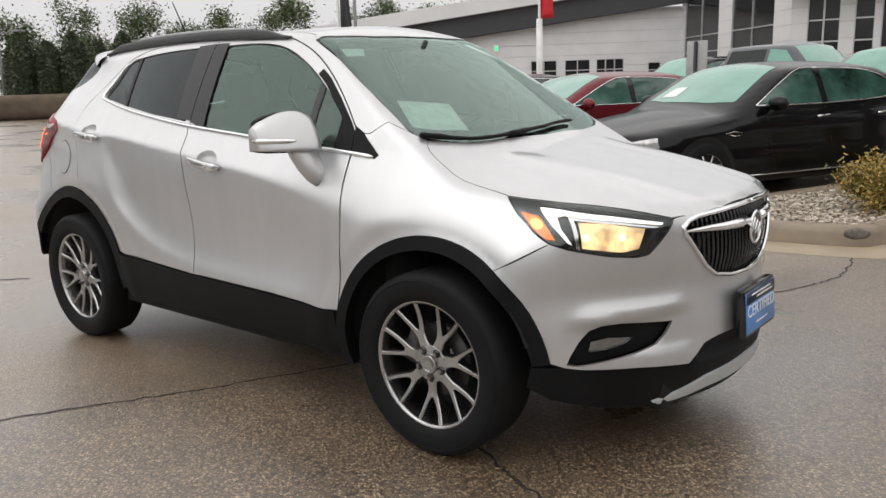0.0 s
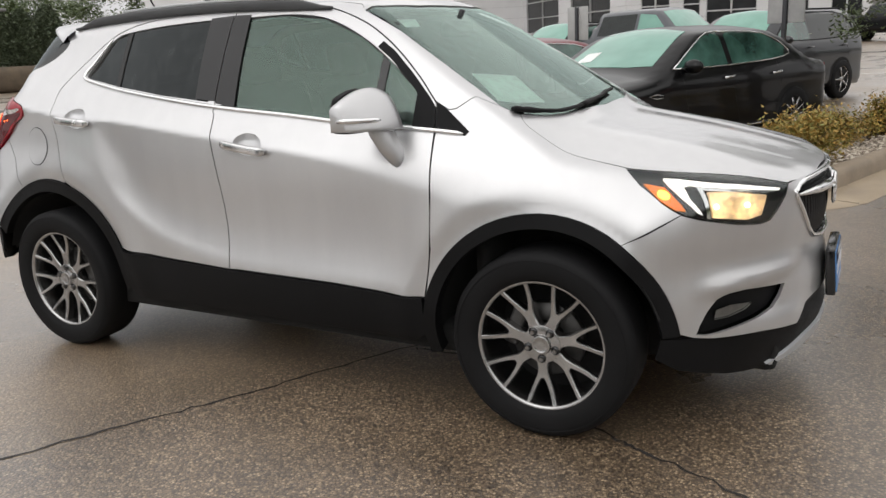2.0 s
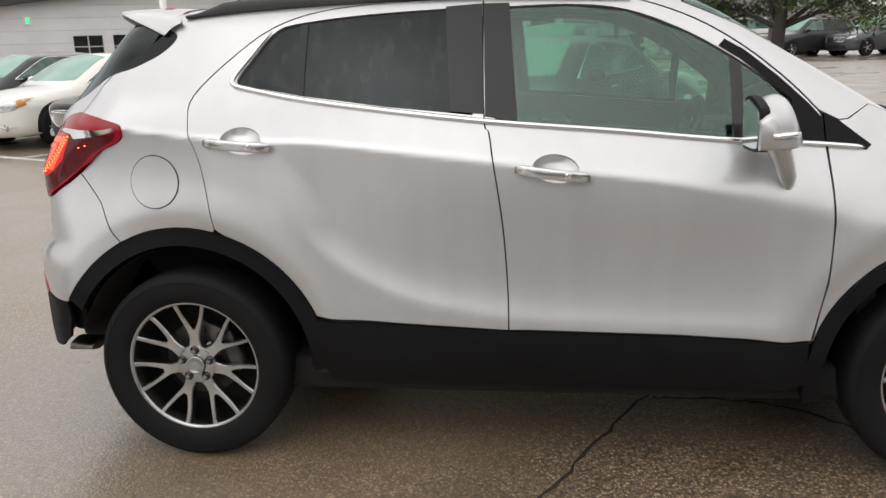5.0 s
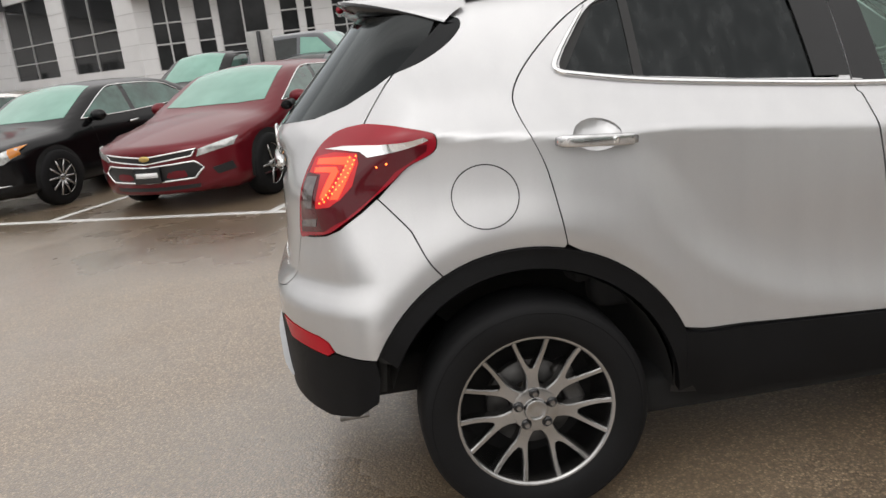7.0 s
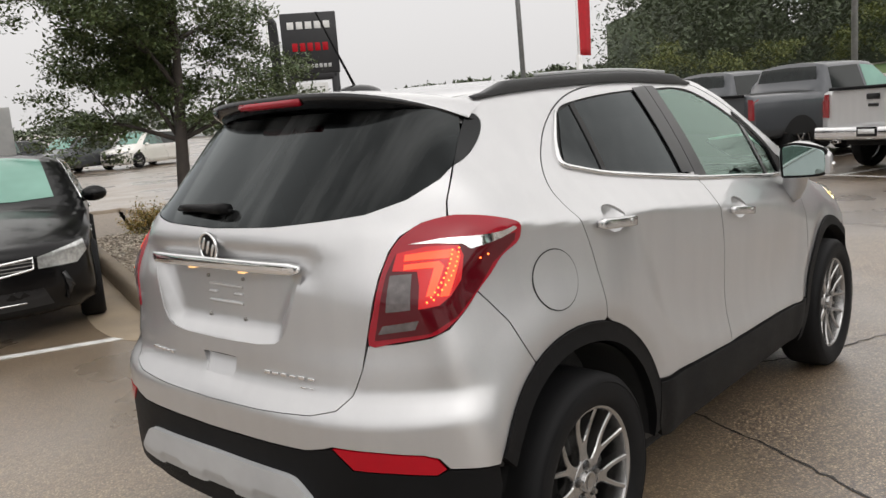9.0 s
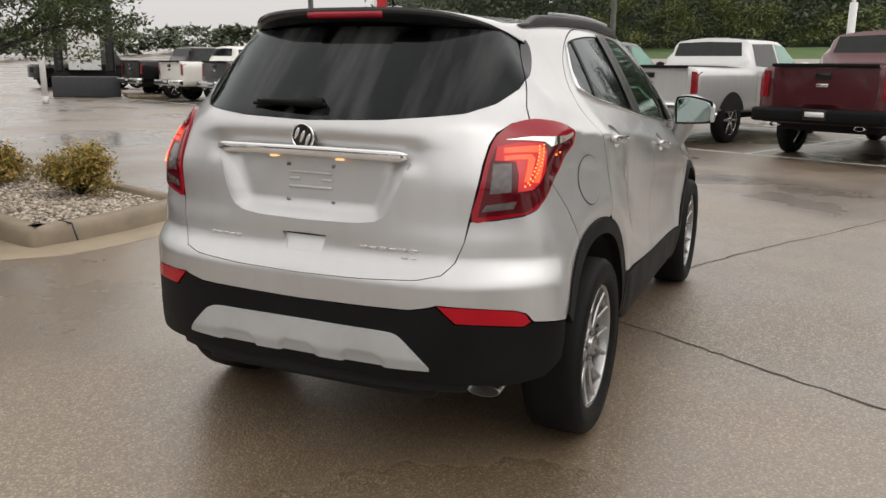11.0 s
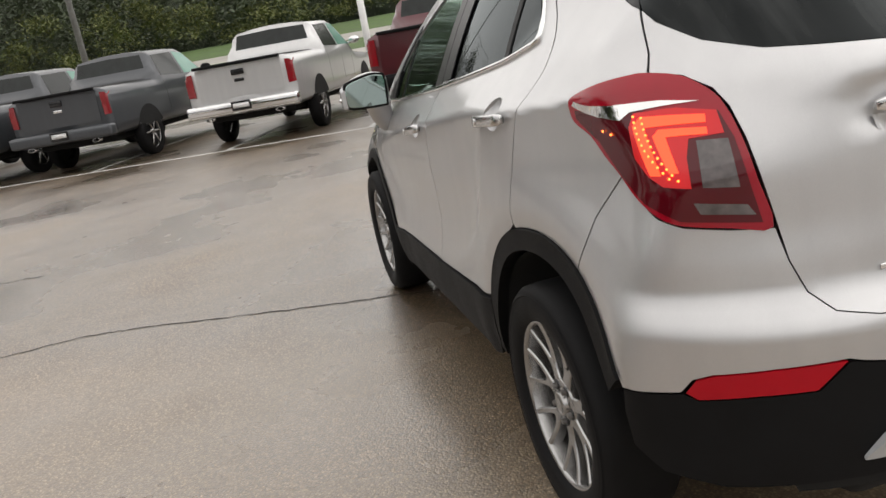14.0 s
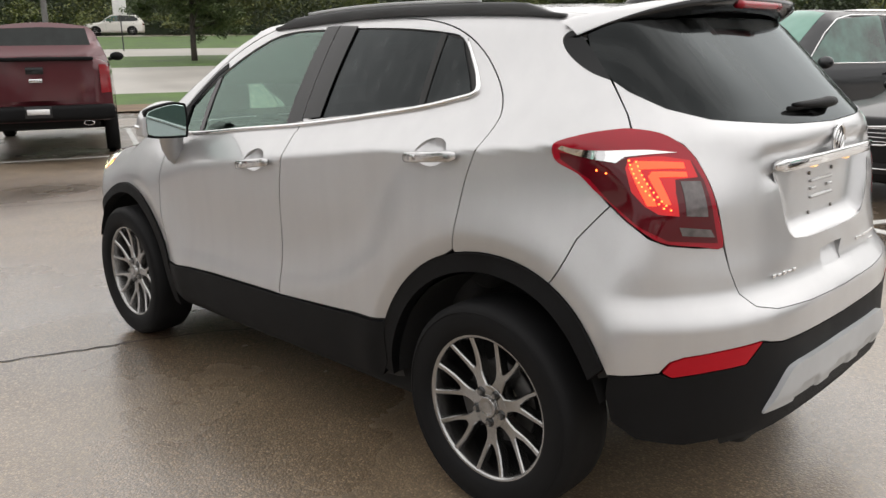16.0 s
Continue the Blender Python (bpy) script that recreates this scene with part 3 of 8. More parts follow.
skin("fuel_flap", HERO, HERO.ring, by_side(oval(-1.345, 0.998, 0.091, 0.087, 40)), M_SILVER, hero, step=0.026, lift=0.003, skirt=0.006)
skin("fuel_flap_gap", HERO, HERO.ring, by_side(oval(-1.345, 0.998, 0.0945, 0.0905, 40)), M_SEAL, hero, step=0.026, lift=0.0012, skirt=0.0)
arch_f = by_side(arc(FX, WZ, RF + 0.003, 164, 53.7, 18))
HEAD = [(0.714, 0.957), (0.666, 0.950), (0.573, 0.938), (0.451, 0.919), (0.330, 0.880), (0.345, 0.852), (0.375, 0.812), (0.405, 0.773), (0.435, 0.766), (0.50, 0.775), (0.557, 0.790), (0.600, 0.803), (0.639, 0.820), (0.670, 0.855), (0.698, 0.907)]
LAMP_TOP = HERO.front(np.array([(-t * POLAR_R, z) for t, z in curve2([(0.712, 0.9595), (0.666, 0.953), (0.573, 0.941), (0.451, 0.922), (0.332, 0.884)], 4)]))
lamp_x, lamp_s = float(LAMP_TOP[0][0]), float(-LAMP_TOP[0][1])
WING = curve2([(1.118, 0.640), (1.138, 0.668), (1.168, 0.688), (1.22, 0.698), (1.31, 0.706), (1.42, 0.710), (lamp_x, lamp_s)], 4)
fender = by_side([(0.812, 0.478), (0.843, 0.66), (0.851, 0.86), (0.837, 1.05), (0.834, 1.163), (0.870, 1.1545), (0.902, 1.1565), (0.9665, 1.1982)]) + by_top([(1.052, 0.6735), (1.085, 0.660)]) + by_top([(x, v + 0.0015) for x, v in WING]) + by_front([(0.7005, 0.907), (0.672, 0.853), (0.6435, 0.8195)]) + arch_f[::-1]
skin("front_fender", HERO, HERO.ring, fender, M_SILVER, hero, both=True, step=0.019)

# roof, bonnet and panes of the top
roof = [(-1.37, -0.494), (-1.1, -0.484), (-0.7, -0.472), (-0.2, -0.465), (0.2, -0.469), (0.38, -0.497), (0.41, -0.527), (0.455, -0.45), (0.50, -0.25), (0.512, 0.0)]
roof += [(x, -s) for x, s in roof[-2::-1]]
skin("roof", HERO, HERO.top, roof + [(-1.42, 0.25), (-1.43, 0.0), (-1.42, -0.25)], M_SILVER, hero, step=0.035)
skin("headliner", HERO, HERO.top, [(-1.35, -0.46), (0.36, -0.46), (0.42, 0), (0.36, 0.46), (-1.35, 0.46)], M_TRIMGREY, hero, step=0.1, lift=-0.05, skirt=0)
screen = curve2([(0.42, -0.525), (0.60, -0.572), (0.81, -0.622), (1.05, -0.662)], 4) + curve2([(1.09, -0.645), (1.155, -0.543), (1.205, -0.36), (1.232, 0.0)], 4)
screen = [(0.465, -0.44), (0.510, -0.25), (0.522, 0.0)][::-1] + screen
screen = screen + [(x, -s) for x, s in screen[-2:0:-1]]
skin("windscreen", HERO, HERO.top, screen, M_GLASSW, hero, "rain-wet green-tinted windscreen", step=0.035, lift=-0.004, skirt=0.0)
inner = [(0.56, 0.0), (0.545, -0.25), (0.515, -0.42), (0.505, -0.495), (0.62, -0.545), (0.81, -0.595), (1.03, -0.632), (1.085, -0.54), (1.135, -0.36), (1.16, 0.0)]
inner = inner + [(x, -s) for x, s in inner[-2:0:-1]]
skin("windscreen_frit", HERO, HERO.top, screen, M_GLOSSBLK, hero, holes=[inner], step=0.03, lift=-0.0065, skirt=0.0)
hood = [(1.236, 0.0), (1.21, -0.36), (1.165, -0.545)] + [(x, 0.0015 - v) for x, v in WING] + [(float(p[0]), float(p[1])) for p in LAMP_TOP[1:]] + [(2.035, -0.36), (2.068, -0.2), (2.080, 0.0)]
hood = hood + [(x, -v) for x, v in hood[-2:0:-1]]
skin("bonnet", HERO, HERO.top, hood, M_SILVER, hero, step=0.03, bulge=lambda v: 0.004 * np.exp(-(((np.abs(v[:, 1]) - 0.30 - 0.12 * (1.6 - v[:, 0])) / 0.05) ** 2)) * sstep(1.25, 1.5, v[:, 0]))
skin("cowl", HERO, HERO.top, [(1.08, -0.66), (1.15, -0.56), (1.20, -0.38), (1.228, 0), (1.20, 0.38), (1.15, 0.56), (1.08, 0.66), (1.16, 0.69), (1.3, 0.5), (1.33, 0), (1.3, -0.5), (1.16, -0.69)], M_SEAL, hero, step=0.05, lift=-0.012, skirt=0)
skin("price_sheet", HERO, HERO.top, [(0.885, -0.545), (0.965, -0.310), (1.120, -0.385), (1.045, -0.628)], M_PAPER, hero, "printed paper behind the windscreen", step=0.05, lift=-0.012, skirt=0)
skin("sticker", HERO, HERO.top, [(0.543, -0.515), (0.568, -0.395), (0.611, -0.430), (0.591, -0.548)], M_PAPER, hero, step=0.04, lift=-0.012, skirt=0)

# the tail
LAMP = [(0.742, 1.175), (0.725, 1.190), (0.665, 1.211), (0.611, 1.220), (0.582, 1.221), (0.529, 1.210), (0.492, 1.183), (0.472, 1.149), (0.456, 1.090), (0.442, 1.010), (0.427, 0.913), (0.481, 0.920), (0.546, 0.933), (0.577, 0.951), (0.608, 0.989), (0.630, 1.026), (0.659, 1.064), (0.686, 1.103), (0.725, 1.128), (0.739, 1.147)]
LAMP = curve2(LAMP, 3, closed=True)


def rearskin(name, pts, mat, label="", thing_=None, **kw):
    return skin(name, HERO, HERO.rear, pol(pts), mat, thing_ or hero, label, both=True, **kw)


def dome(h, pts):
    p = np.array(pol(pts))
    m, r = p.mean(0), np.abs(p - p.mean(0)).max(0)
    return lambda v: h * np.clip(1 - (((v - m) / r) ** 2).sum(1), 0, 1)


lamps = rearskin("tail_lamp", LAMP, M_RED, "red tail lamp with lit light guide", step=0.016, lift=0.004, bulge=dome(0.012, LAMP), skirt=0.02)
for k, lamp in enumerate(lamps):
    def glaze(name, pts, mat, lift, step=0.014):
        me = sheet(HERO, HERO.rear, pol(pts), flip_y=bool(k), step=step, lift=lift, bulge=dome(0.012, LAMP), skirt=0.002)
        return part_mesh(name, me, mat, lamp, smooth=False)
    glaze("dark_lens", [(0.482, 1.140), (0.60, 1.152), (0.725, 1.160), (0.722, 1.140), (0.665, 1.092), (0.632, 1.035), (0.592, 0.975), (0.548, 0.942), (0.440, 0.925), (0.452, 1.0), (0.466, 1.09)], M_REDDARK, 0.005)
    glaze("chrome_blade", [(0.506, 1.160), (0.560, 1.166), (0.640, 1.168), (0.722, 1.178), (0.730, 1.171), (0.690, 1.155), (0.622, 1.136), (0.606, 1.150), (0.560, 1.155)], M_CHROME, 0.0065)
    glaze("light_guide", [(0.484, 1.140), (0.540, 1.150), (0.600, 1.147), (0.607, 1.122), (0.598, 1.064), (0.580, 1.028), (0.562, 1.010), (0.528, 1.006), (0.530, 1.060), (0.526, 1.092), (0.478, 1.098)], M_TAILDIM, 0.0065)
    glaze("light_strip", [(0.500, 1.134), (0.590, 1.138), (0.601, 1.122), (0.577, 1.030), (0.563, 1.030), (0.584, 1.118), (0.500, 1.119)], M_TAILGLOW, 0.0080, 0.01)
    glaze("light_strip", [(0.500, 1.110), (0.564, 1.112), (0.572, 1.101), (0.553, 1.034), (0.541, 1.034), (0.555, 1.098), (0.500, 1.098)], M_TAILGLOW, 0.0080, 0.01)
    glaze("reversing_lens", [(0.466, 1.000), (0.474, 1.088), (0.516, 1.088), (0.514, 1.006)], M_SMOKE, 0.0065)
    glaze("lower_lens", [(0.448, 0.942), (0.458, 0.964), (0.528, 0.978), (0.520, 0.954)], M_SMOKE, 0.0065)
    dots = [(0.600 - 0.0012 * j - 0.00028 * j * j, 1.140 - 0.0105 * j) for j in range(12)] + [(0.588 - 0.0014 * j - 0.00025 * j * j, 1.136 - 0.0105 * j) for j in range(12)] + [(0.652, 1.118), (0.636, 1.112)]
    pts = HERO.rear(np.array(pol(dots)))
    nn = HERO.normals(pts)
    bm = bmesh.new()
    for p, n in zip(pts, nn):
        q = (p + n * 0.019) * (1, -1 if k else 1, 1)
        bmesh.ops.create_icosphere(bm, subdivisions=1, radius=0.0030, matrix=Matrix.Translation(q))
    tagged(part("leds", bm, M_LED, lamp), "glowing light-emitting diodes", kind="stuff")

GLASS_LOW = [(0.0, 1.216), (0.2, 1.224), (0.337, 1.238), (0.408, 1.247), (0.492, 1.277), (0.563, 1.324), (0.588, 1.352)]
LAMP_IN = [(0.584, 1.314), (0.576, 1.262), (0.578, 1.226), (0.527, 1.215), (0.486, 1.186), (0.466, 1.150), (0.450, 1.090), (0.436, 1.010), (0.420, 0.913)]
HATCH_LOW = [(0.410, 0.845), (0.390, 0.780), (0.360, 0.744), (0.305, 0.727), (0.17, 0.716), (0.0, 0.711)]
NICHE = [(0.0, 1.092), (0.273, 1.090), (0.258, 1.02), (0.236, 0.945), (0.218, 0.912), (0.195, 0.894), (0.14, 0.885), (0.0, 0.881)]
PULL = [(0.0, 0.836), (0.064, 0.834), (0.050, 0.774), (0.0, 0.770)]


def hatch_fold(v):
    s, z = np.abs(v[:, 0]) / POLAR_R, v[:, 1]
    return 0.008 * np.exp(-(((z - 1.178 + 0.05 * s) / 0.018) ** 2)) * (1 - sstep(0.28, 0.42, s)) - 0.013 * sstep(0.33, 0.29, s) * sstep(1.175, 1.14, z) * sstep(1.06, 1.09, z)


hatch_out = both_ends([(t, z - 0.003) for t, z in GLASS_LOW] + LAMP_IN + HATCH_LOW)
skin("tailgate", HERO, HERO.rear, hatch_out, M_SILVER, hero, step=0.024, holes=[both_ends(NICHE), both_ends(PULL)], bulge=hatch_fold, skirt=0.05)
skin("number_plate_niche", HERO, HERO.rear, both_ends([(t * 1.03, 0.985 + (z - 0.985) * 1.03) for t, z in NICHE]), M_SILVER, hero, step=0.024, lift=-0.040, bulge=lambda v: 0.038 * np.maximum(sstep(0.935, 0.88, v[:, 1]), sstep(-0.040, 0.004, np.abs(v[:, 0]) / POLAR_R - 0.214 - 0.33 * (v[:, 1] - 0.912))), skirt=0.0)
skin("tailgate_pull", HERO, HERO.rear, both_ends([(t * 1.06, 0.803 + (z - 0.803) * 1.04) for t, z in PULL]), M_SILVER, hero, step=0.012, bulge=lambda v: -0.003 - 0.016 * sstep(0.780, 0.826, v[:, 1]), skirt=0.0)
# a black strip put in for the shade under the pull's upper edge
skin("pull_shade", HERO, HERO.rear, both_ends([(0.0, 0.836), (0.062, 0.834), (0.060, 0.826), (0.0, 0.825)]), M_SEAL, hero, step=0.015, lift=-0.016, skirt=0.0)
glass_up = [(0.606, 1.44), (0.60, 1.50), (0.55, 1.515), (0.3, 1.527), (0.0, 1.53)]
skin("rear_window", HERO, HERO.rear, both_ends(GLASS_LOW + [(0.597, 1.38)] + glass_up), M_GLASSREAR, hero, "rain-streaked dark rear window", step=0.03, lift=-0.002, skirt=0.004)
skin("tail_backing", HERO, HERO.rear, both_ends([(0.0, 1.25), (0.40, 1.25), (0.62, 1.20), (0.72, 1.0), (0.66, 0.45), (0.0, 0.38)]), M_SEAL, hero, step=0.06, lift=-0.065, skirt=0)
ARCH_B = by_side(arc(RX, WZ, RR + 0.003, 117.6, 152, 8))
arch_back = []
for x, v in ARCH_B:
    p = HERO.ring(np.array([(x, v)]))[0]
    arch_back.append((math.atan2(-p[1], AXR - p[0]), float(p[2])))
SPLIT = [(0.655, 0.580), (0.570, 0.592), (0.552, 0.622), (0.525, 0.634), (0.444, 0.644), (0.352, 0.650), (0.332, 0.641), (0.290, 0.629), (0.0, 0.622)]
bumper = [(0.0, 0.7088), (0.17, 0.7138), (0.3055, 0.7248), (0.3615, 0.7420), (0.3922, 0.779), (0.4122, 0.845), (0.4245, 0.909), (0.481, 0.914), (0.546, 0.927), (0.581, 0.945), (0.613, 0.986)] + [(t - 0.0011, z - 0.0008) for t, z in SEAM_Q[::-1]]
skin("rear_bumper", HERO, HERO.rear, both_ends(bumper + arch_back + SPLIT), M_SILVER, hero, step=0.024)
arch_low = [(0.66, 0.520)]
skin("lower_bumper", HERO, HERO.rear, both_ends([(0.0, 0.617), (0.290, 0.624), (0.332, 0.636), (0.350, 0.642), (0.391, 0.588), (0.4676, 0.584), (0.546, 0.574), (0.566, 0.587), (0.657, 0.575)] + arch_low + [(0.650, 0.445), (0.605, 0.398), (0.52, 0.376), (0.40, 0.384), (0.0, 0.392)]), M_CLAD, hero, "black textured lower bumper", step=0.03)
rearskin("reflector", [(0.3545, 0.645), (0.444, 0.6405), (0.523, 0.6305), (0.548, 0.619), (0.5625, 0.592), (0.546, 0.578), (0.4676, 0.588), (0.394, 0.592)], M_REFL, "long red reflector", step=0.02, lift=0.002)


def skid_form(v):
    s, z = np.abs(v[:, 0]) / POLAR_R, v[:, 1]
    t = v[:, 0] / POLAR_R
    notch = sum(sstep(0.058 - 0.6 * np.maximum(0, z - 0.44), 0.050 - 0.6 * np.maximum(0, z - 0.44), np.abs(t - c)) for c in (-0.178, 0.0, 0.178))
    return 0.012 * sstep(0.42, 0.47, z) - 0.007 * notch * sstep(0.474, 0.462, z)


skin("skid_plate", HERO, HERO.rear, both_ends([(0.0, 0.550)] + curve2([(0.225, 0.548), (0.250, 0.544), (0.268, 0.533), (0.300, 0.490), (0.337, 0.434), (0.330, 0.427)], 3) + [(0.22, 0.424), (0.0, 0.424)]), M_SKID, hero, "satin silver skid plate with three notches", step=0.010, lift=0.006, bulge=skid_form, skirt=0.02)
skin("underside_valance", HERO, HERO.rear, both_ends([(0.0, 0.43), (0.45, 0.43), (0.42, 0.34), (0.0, 0.33)]), M_UNDER, hero, step=0.06, lift=-0.03, skirt=0)
def tail_at(y, z, out=0.0):
    p = HERO.cast(np.array([(AXR, y, z)]), np.array([(-1.0, 0, 0)]), 0, 2)[0]
    return p + np.array((-out, 0, 0))


bar = bmesh.new()
bar_bm(bar, [tail_at(y, 1.110 + 0.004 * (1 - (y / 0.37) ** 2), 0.004) for y in np.linspace(-0.375, 0.375, 25)], [0.006] + [0.013] * 23 + [0.006], [0.009] + [0.0175] * 23 + [0.009])
part("chrome_bar", bar, M_CHROME, hero, "chrome strip over the plate niche")


def emblem(at, parent, r=0.046):
    bm = bmesh.new()
    lathe_bm(bm, [(r * 0.86, -0.004), (r, 0.0), (r * 1.0, 0.006), (r * 0.90, 0.009), (r * 0.84, 0.004)], 36, at)
    base = part("emblem", bm, M_CHROME, parent, "round chrome emblem with slanted shapes")
    bm = bmesh.new()
    lathe_bm(bm, [(r * 0.86, 0.003), (0.001, 0.004)], 36, at)
    part("emblem_field", bm, M_GLOSSBLK, base)
    for k in (-1, 0, 1):
        bm = bmesh.new()
        m = at @ Matrix.Translation((k * r * 0.46, k * r * -0.20, 0.005)) @ Matrix.Rotation(-0.45, 4, "Z") @ Matrix.Diagonal((0.20, 0.62, 0.10, 1))
        bmesh.ops.create_uvsphere(bm, u_segments=14, v_segments=8, radius=r * 0.8, matrix=m)
        part("emblem_shape", bm, M_CHROME, base)


e0 = tail_at(0, 1.16, 0.010)
emblem(Matrix.Translation(e0) @ Matrix(((0, 0, -1, 0), (-1, 0, 0, 0), (0, 1, 0, 0), (0, 0, 0, 1))), hero)


def badge(y0, y1, z, h, n):
    """A row of small raised chrome bars in place of a name."""
    step = (y1 - y0) / n
    for k in range(n):
        yc = y0 + (k + 0.5) * step
        p = tail_at(yc, z, 0.003)
        bm = bmesh.new()
        box_bm(bm, (p[0], yc, z), (0.005, abs(step) * 0.74, h * (0.42 if k % 2 else 0.62)), bevel=0.0015, seg=2)
        part("badge_bar", bm, M_CHROME, hero)


badge(0.405, 0.262, 0.803, 0.018, 5)
badge(-0.215, -0.425, 0.811, 0.018, 6)
badge(-0.365, -0.425, 0.786, 0.009, 2)
for y in (-0.13, 0.13):
    bm = bmesh.new()
    p = tail_at(y, 1.094, -0.012)
    box_bm(bm, (p[0], y, 1.089), (0.020, 0.028, 0.006), bevel=0.002)
    part("plate_lamp", bm, M_PLATELAMP, hero)
for z, y0, y1 in ((1.035, -0.085, 0.085), (0.985, -0.085, 0.085), (1.012, -0.085, -0.045), (1.012, 0.045, 0.085)):
    bm = bmesh.new()
    p = tail_at(0, z, -0.038)
    box_bm(bm, (p[0], (y0 + y1) / 2, z), (0.012, y1 - y0, 0.010), bevel=0.004)
    part("plate_rib", bm, M_SILVER, hero)
for y, z in ((-0.09, 0.94), (0.09, 0.94), (-0.09, 1.06), (0.09, 1.06)):
    bm = bmesh.new()
    p = tail_at(y, z, -0.041)
    cyl_bm(bm, p, p + np.array((-0.006, 0, 0)), 0.006, seg=10)
    part("plate_screw", bm, M_STEEL, hero)

# spoiler over the rear window
bm = bmesh.new()
grid = []
for i in range(33):
    s = -0.565 + 1.13 * i / 32
    a = abs(s) / 0.565
    tip = -1.675 + 0.30 * a**4.5
    row = []
    z_in = 1.588 - 0.145 * s * s - 0.02 * a**6
    z_tip = 1.590 - 0.055 * a**3 - 0.055 * a**8
    for j in range(9):
        v = j / 8
        x_in = -1.385 + 0.078 * a**4
        row.append((x_in + (tip - x_in) * v, s, z_in + (z_tip - z_in) * v + 0.006 * math.sin(math.pi * v)))
    lip = 0.030 * (1 - a**6) + 0.004
    row.append((tip + 0.004, s, z_tip - lip * 0.6))
    row.append((tip + 0.035, s, z_tip - lip * 1.3))
    row.append((tip + 0.10 * (1 - a**2) + 0.03, s, z_tip - lip * 1.9))
    row.append((-1.40, s, z_in - 0.06))
    grid.append([bm.verts.new(p) for p in row])
for a, b in zip(grid, grid[1:]):
    for j in range(len(a) - 1):
        f = bm.faces.new((a[j], b[j], b[j + 1], a[j + 1]))
        f.material_index = 0 if j < 8 else 1
bmesh.ops.recalc_face_normals(bm, faces=bm.faces[:])
me = bpy.data.meshes.new("spoiler")
bm.to_mesh(me)
bm.free()
me.materials.append(M_SILVER)
me.materials.append(M_GLOSSBLK)
part_mesh("spoiler", me, None, hero, "silver roof spoiler with gloss black underside")
bm = bmesh.new()
sweep_bm(bm, [(-1.668 + 0.3 * (abs(s) / 0.565) ** 4.5, s, 1.566) for s in np.linspace(-0.15, 0.15, 9)], 0.013, 8)
part("brake_light", bm, M_RED, hero, "high red brake light")
# rear wiper
bm = bmesh.new()
sweep_bm(bm, [tail_at(y, 1.268 + 0.02 * abs(y - 0.02), 0.025) for y in np.linspace(-0.05, 0.22, 8)], [0.020, 0.022, 0.02, 0.017, 0.015, 0.013, 0.011, 0.006], 8, 0.8)
sweep_bm(bm, [tail_at(y, 1.262, 0.012) for y in np.linspace(-0.06, 0.24, 8)], 0.007, 6)
part("rear_wiper", bm, M_CLAD, hero)
bm = bmesh.new()
lathe_bm(bm, [(0.052, 0.0), (0.055, 0.09), (0.050, 0.09), (0.047, 0.0), (0.001, 0.0)], 24, pose(-1.755, -0.62, 0.335, 0, -90, 0) @ Matrix.Diagonal((0.42, 1.1, 1, 1)))
part("exhaust_tip", bm, M_STEEL, hero)

# cladding and wheel arches
flank("sill_cladding", [(0.795, 0.470), (0.4, 0.484), (-0.148, 0.494), (-0.5, 0.510), (-0.795, 0.526), (-0.80, 0.38), (-0.76, 0.315), (0.75, 0.290), (0.80, 0.33)], M_CLAD, "black lower door cladding", lift=0.010, skirt=0.05, bulge=lambda v: -0.012 * sstep(0.015, -0.015, v[:, 1] + 0.565))
flank("arch_cladding", arc(FX, WZ, RF, 9, 192, 40) + arc(FX, WZ, RF - 0.050, 192, 9, 40), M_CLAD, "black wheel arch trim", lift=0.010, skirt=0.05)
flank("arch_cladding", arc(RX, WZ, RR, 1, 150, 40) + arc(RX, WZ, RR - 0.060, 152, -1, 40), M_CLAD, "black wheel arch trim", lift=0.008, skirt=0.05)
for cx in (FX, RX):
    for sy in (-1, 1):
        bm = bmesh.new()
        r = 0.43
        lathe_bm(bm, [(r, 0.0), (r, 0.30), (0.05, 0.31)], 40, Matrix.Translation((cx, sy * 0.835, WZ)) @ Matrix.Rotation(radians(90 * sy), 4, "X"))
        bmesh.ops.delete(bm, geom=[f for f in bm.faces if f.calc_center_median().z < (0.50 if abs(f.calc_center_median().x) > abs(cx) else 0.34) and abs(f.normal.y) < 0.7], context="FACES")
        part("wheel_well", bm, M_UNDER, hero)
flank("body_liner", [(-1.75, 0.62), (-1.72, 0.95), (-1.2, 1.10), (0.8, 0.95), (1.55, 0.90), (1.72, 0.75), (1.72, 0.5), (0.80, 0.3), (-0.80, 0.3), (-1.70, 0.56)], M_SEAL, holes=[oval(FX, WZ + 0.03, 0.43, 0.40, 30), oval(RX, WZ + 0.05, 0.435, 0.41, 30)], lift=-0.026, skirt=0.0, step=0.05)
bm = bmesh.new()
box_bm(bm, (0, 0, 0.29), (2.0, 1.55, 0.12), bevel=0.03)
box_bm(bm, (1.55, 0, 0.30), (0.9, 0.95, 0.2), bevel=0.04)
box_bm(bm, (-1.5, 0, 0.36), (0.85, 0.95, 0.14), bevel=0.04)
box_bm(bm, (1.0, 0, 0.62), (0.05, 1.5, 0.75))
part("floor_pan", bm, M_UNDER, hero)

# the face
def frontskin(name, pts, mat, label="", **kw):
    return skin(name, HERO, HERO.front, pol(pts), mat, hero, label, both=True, **kw)


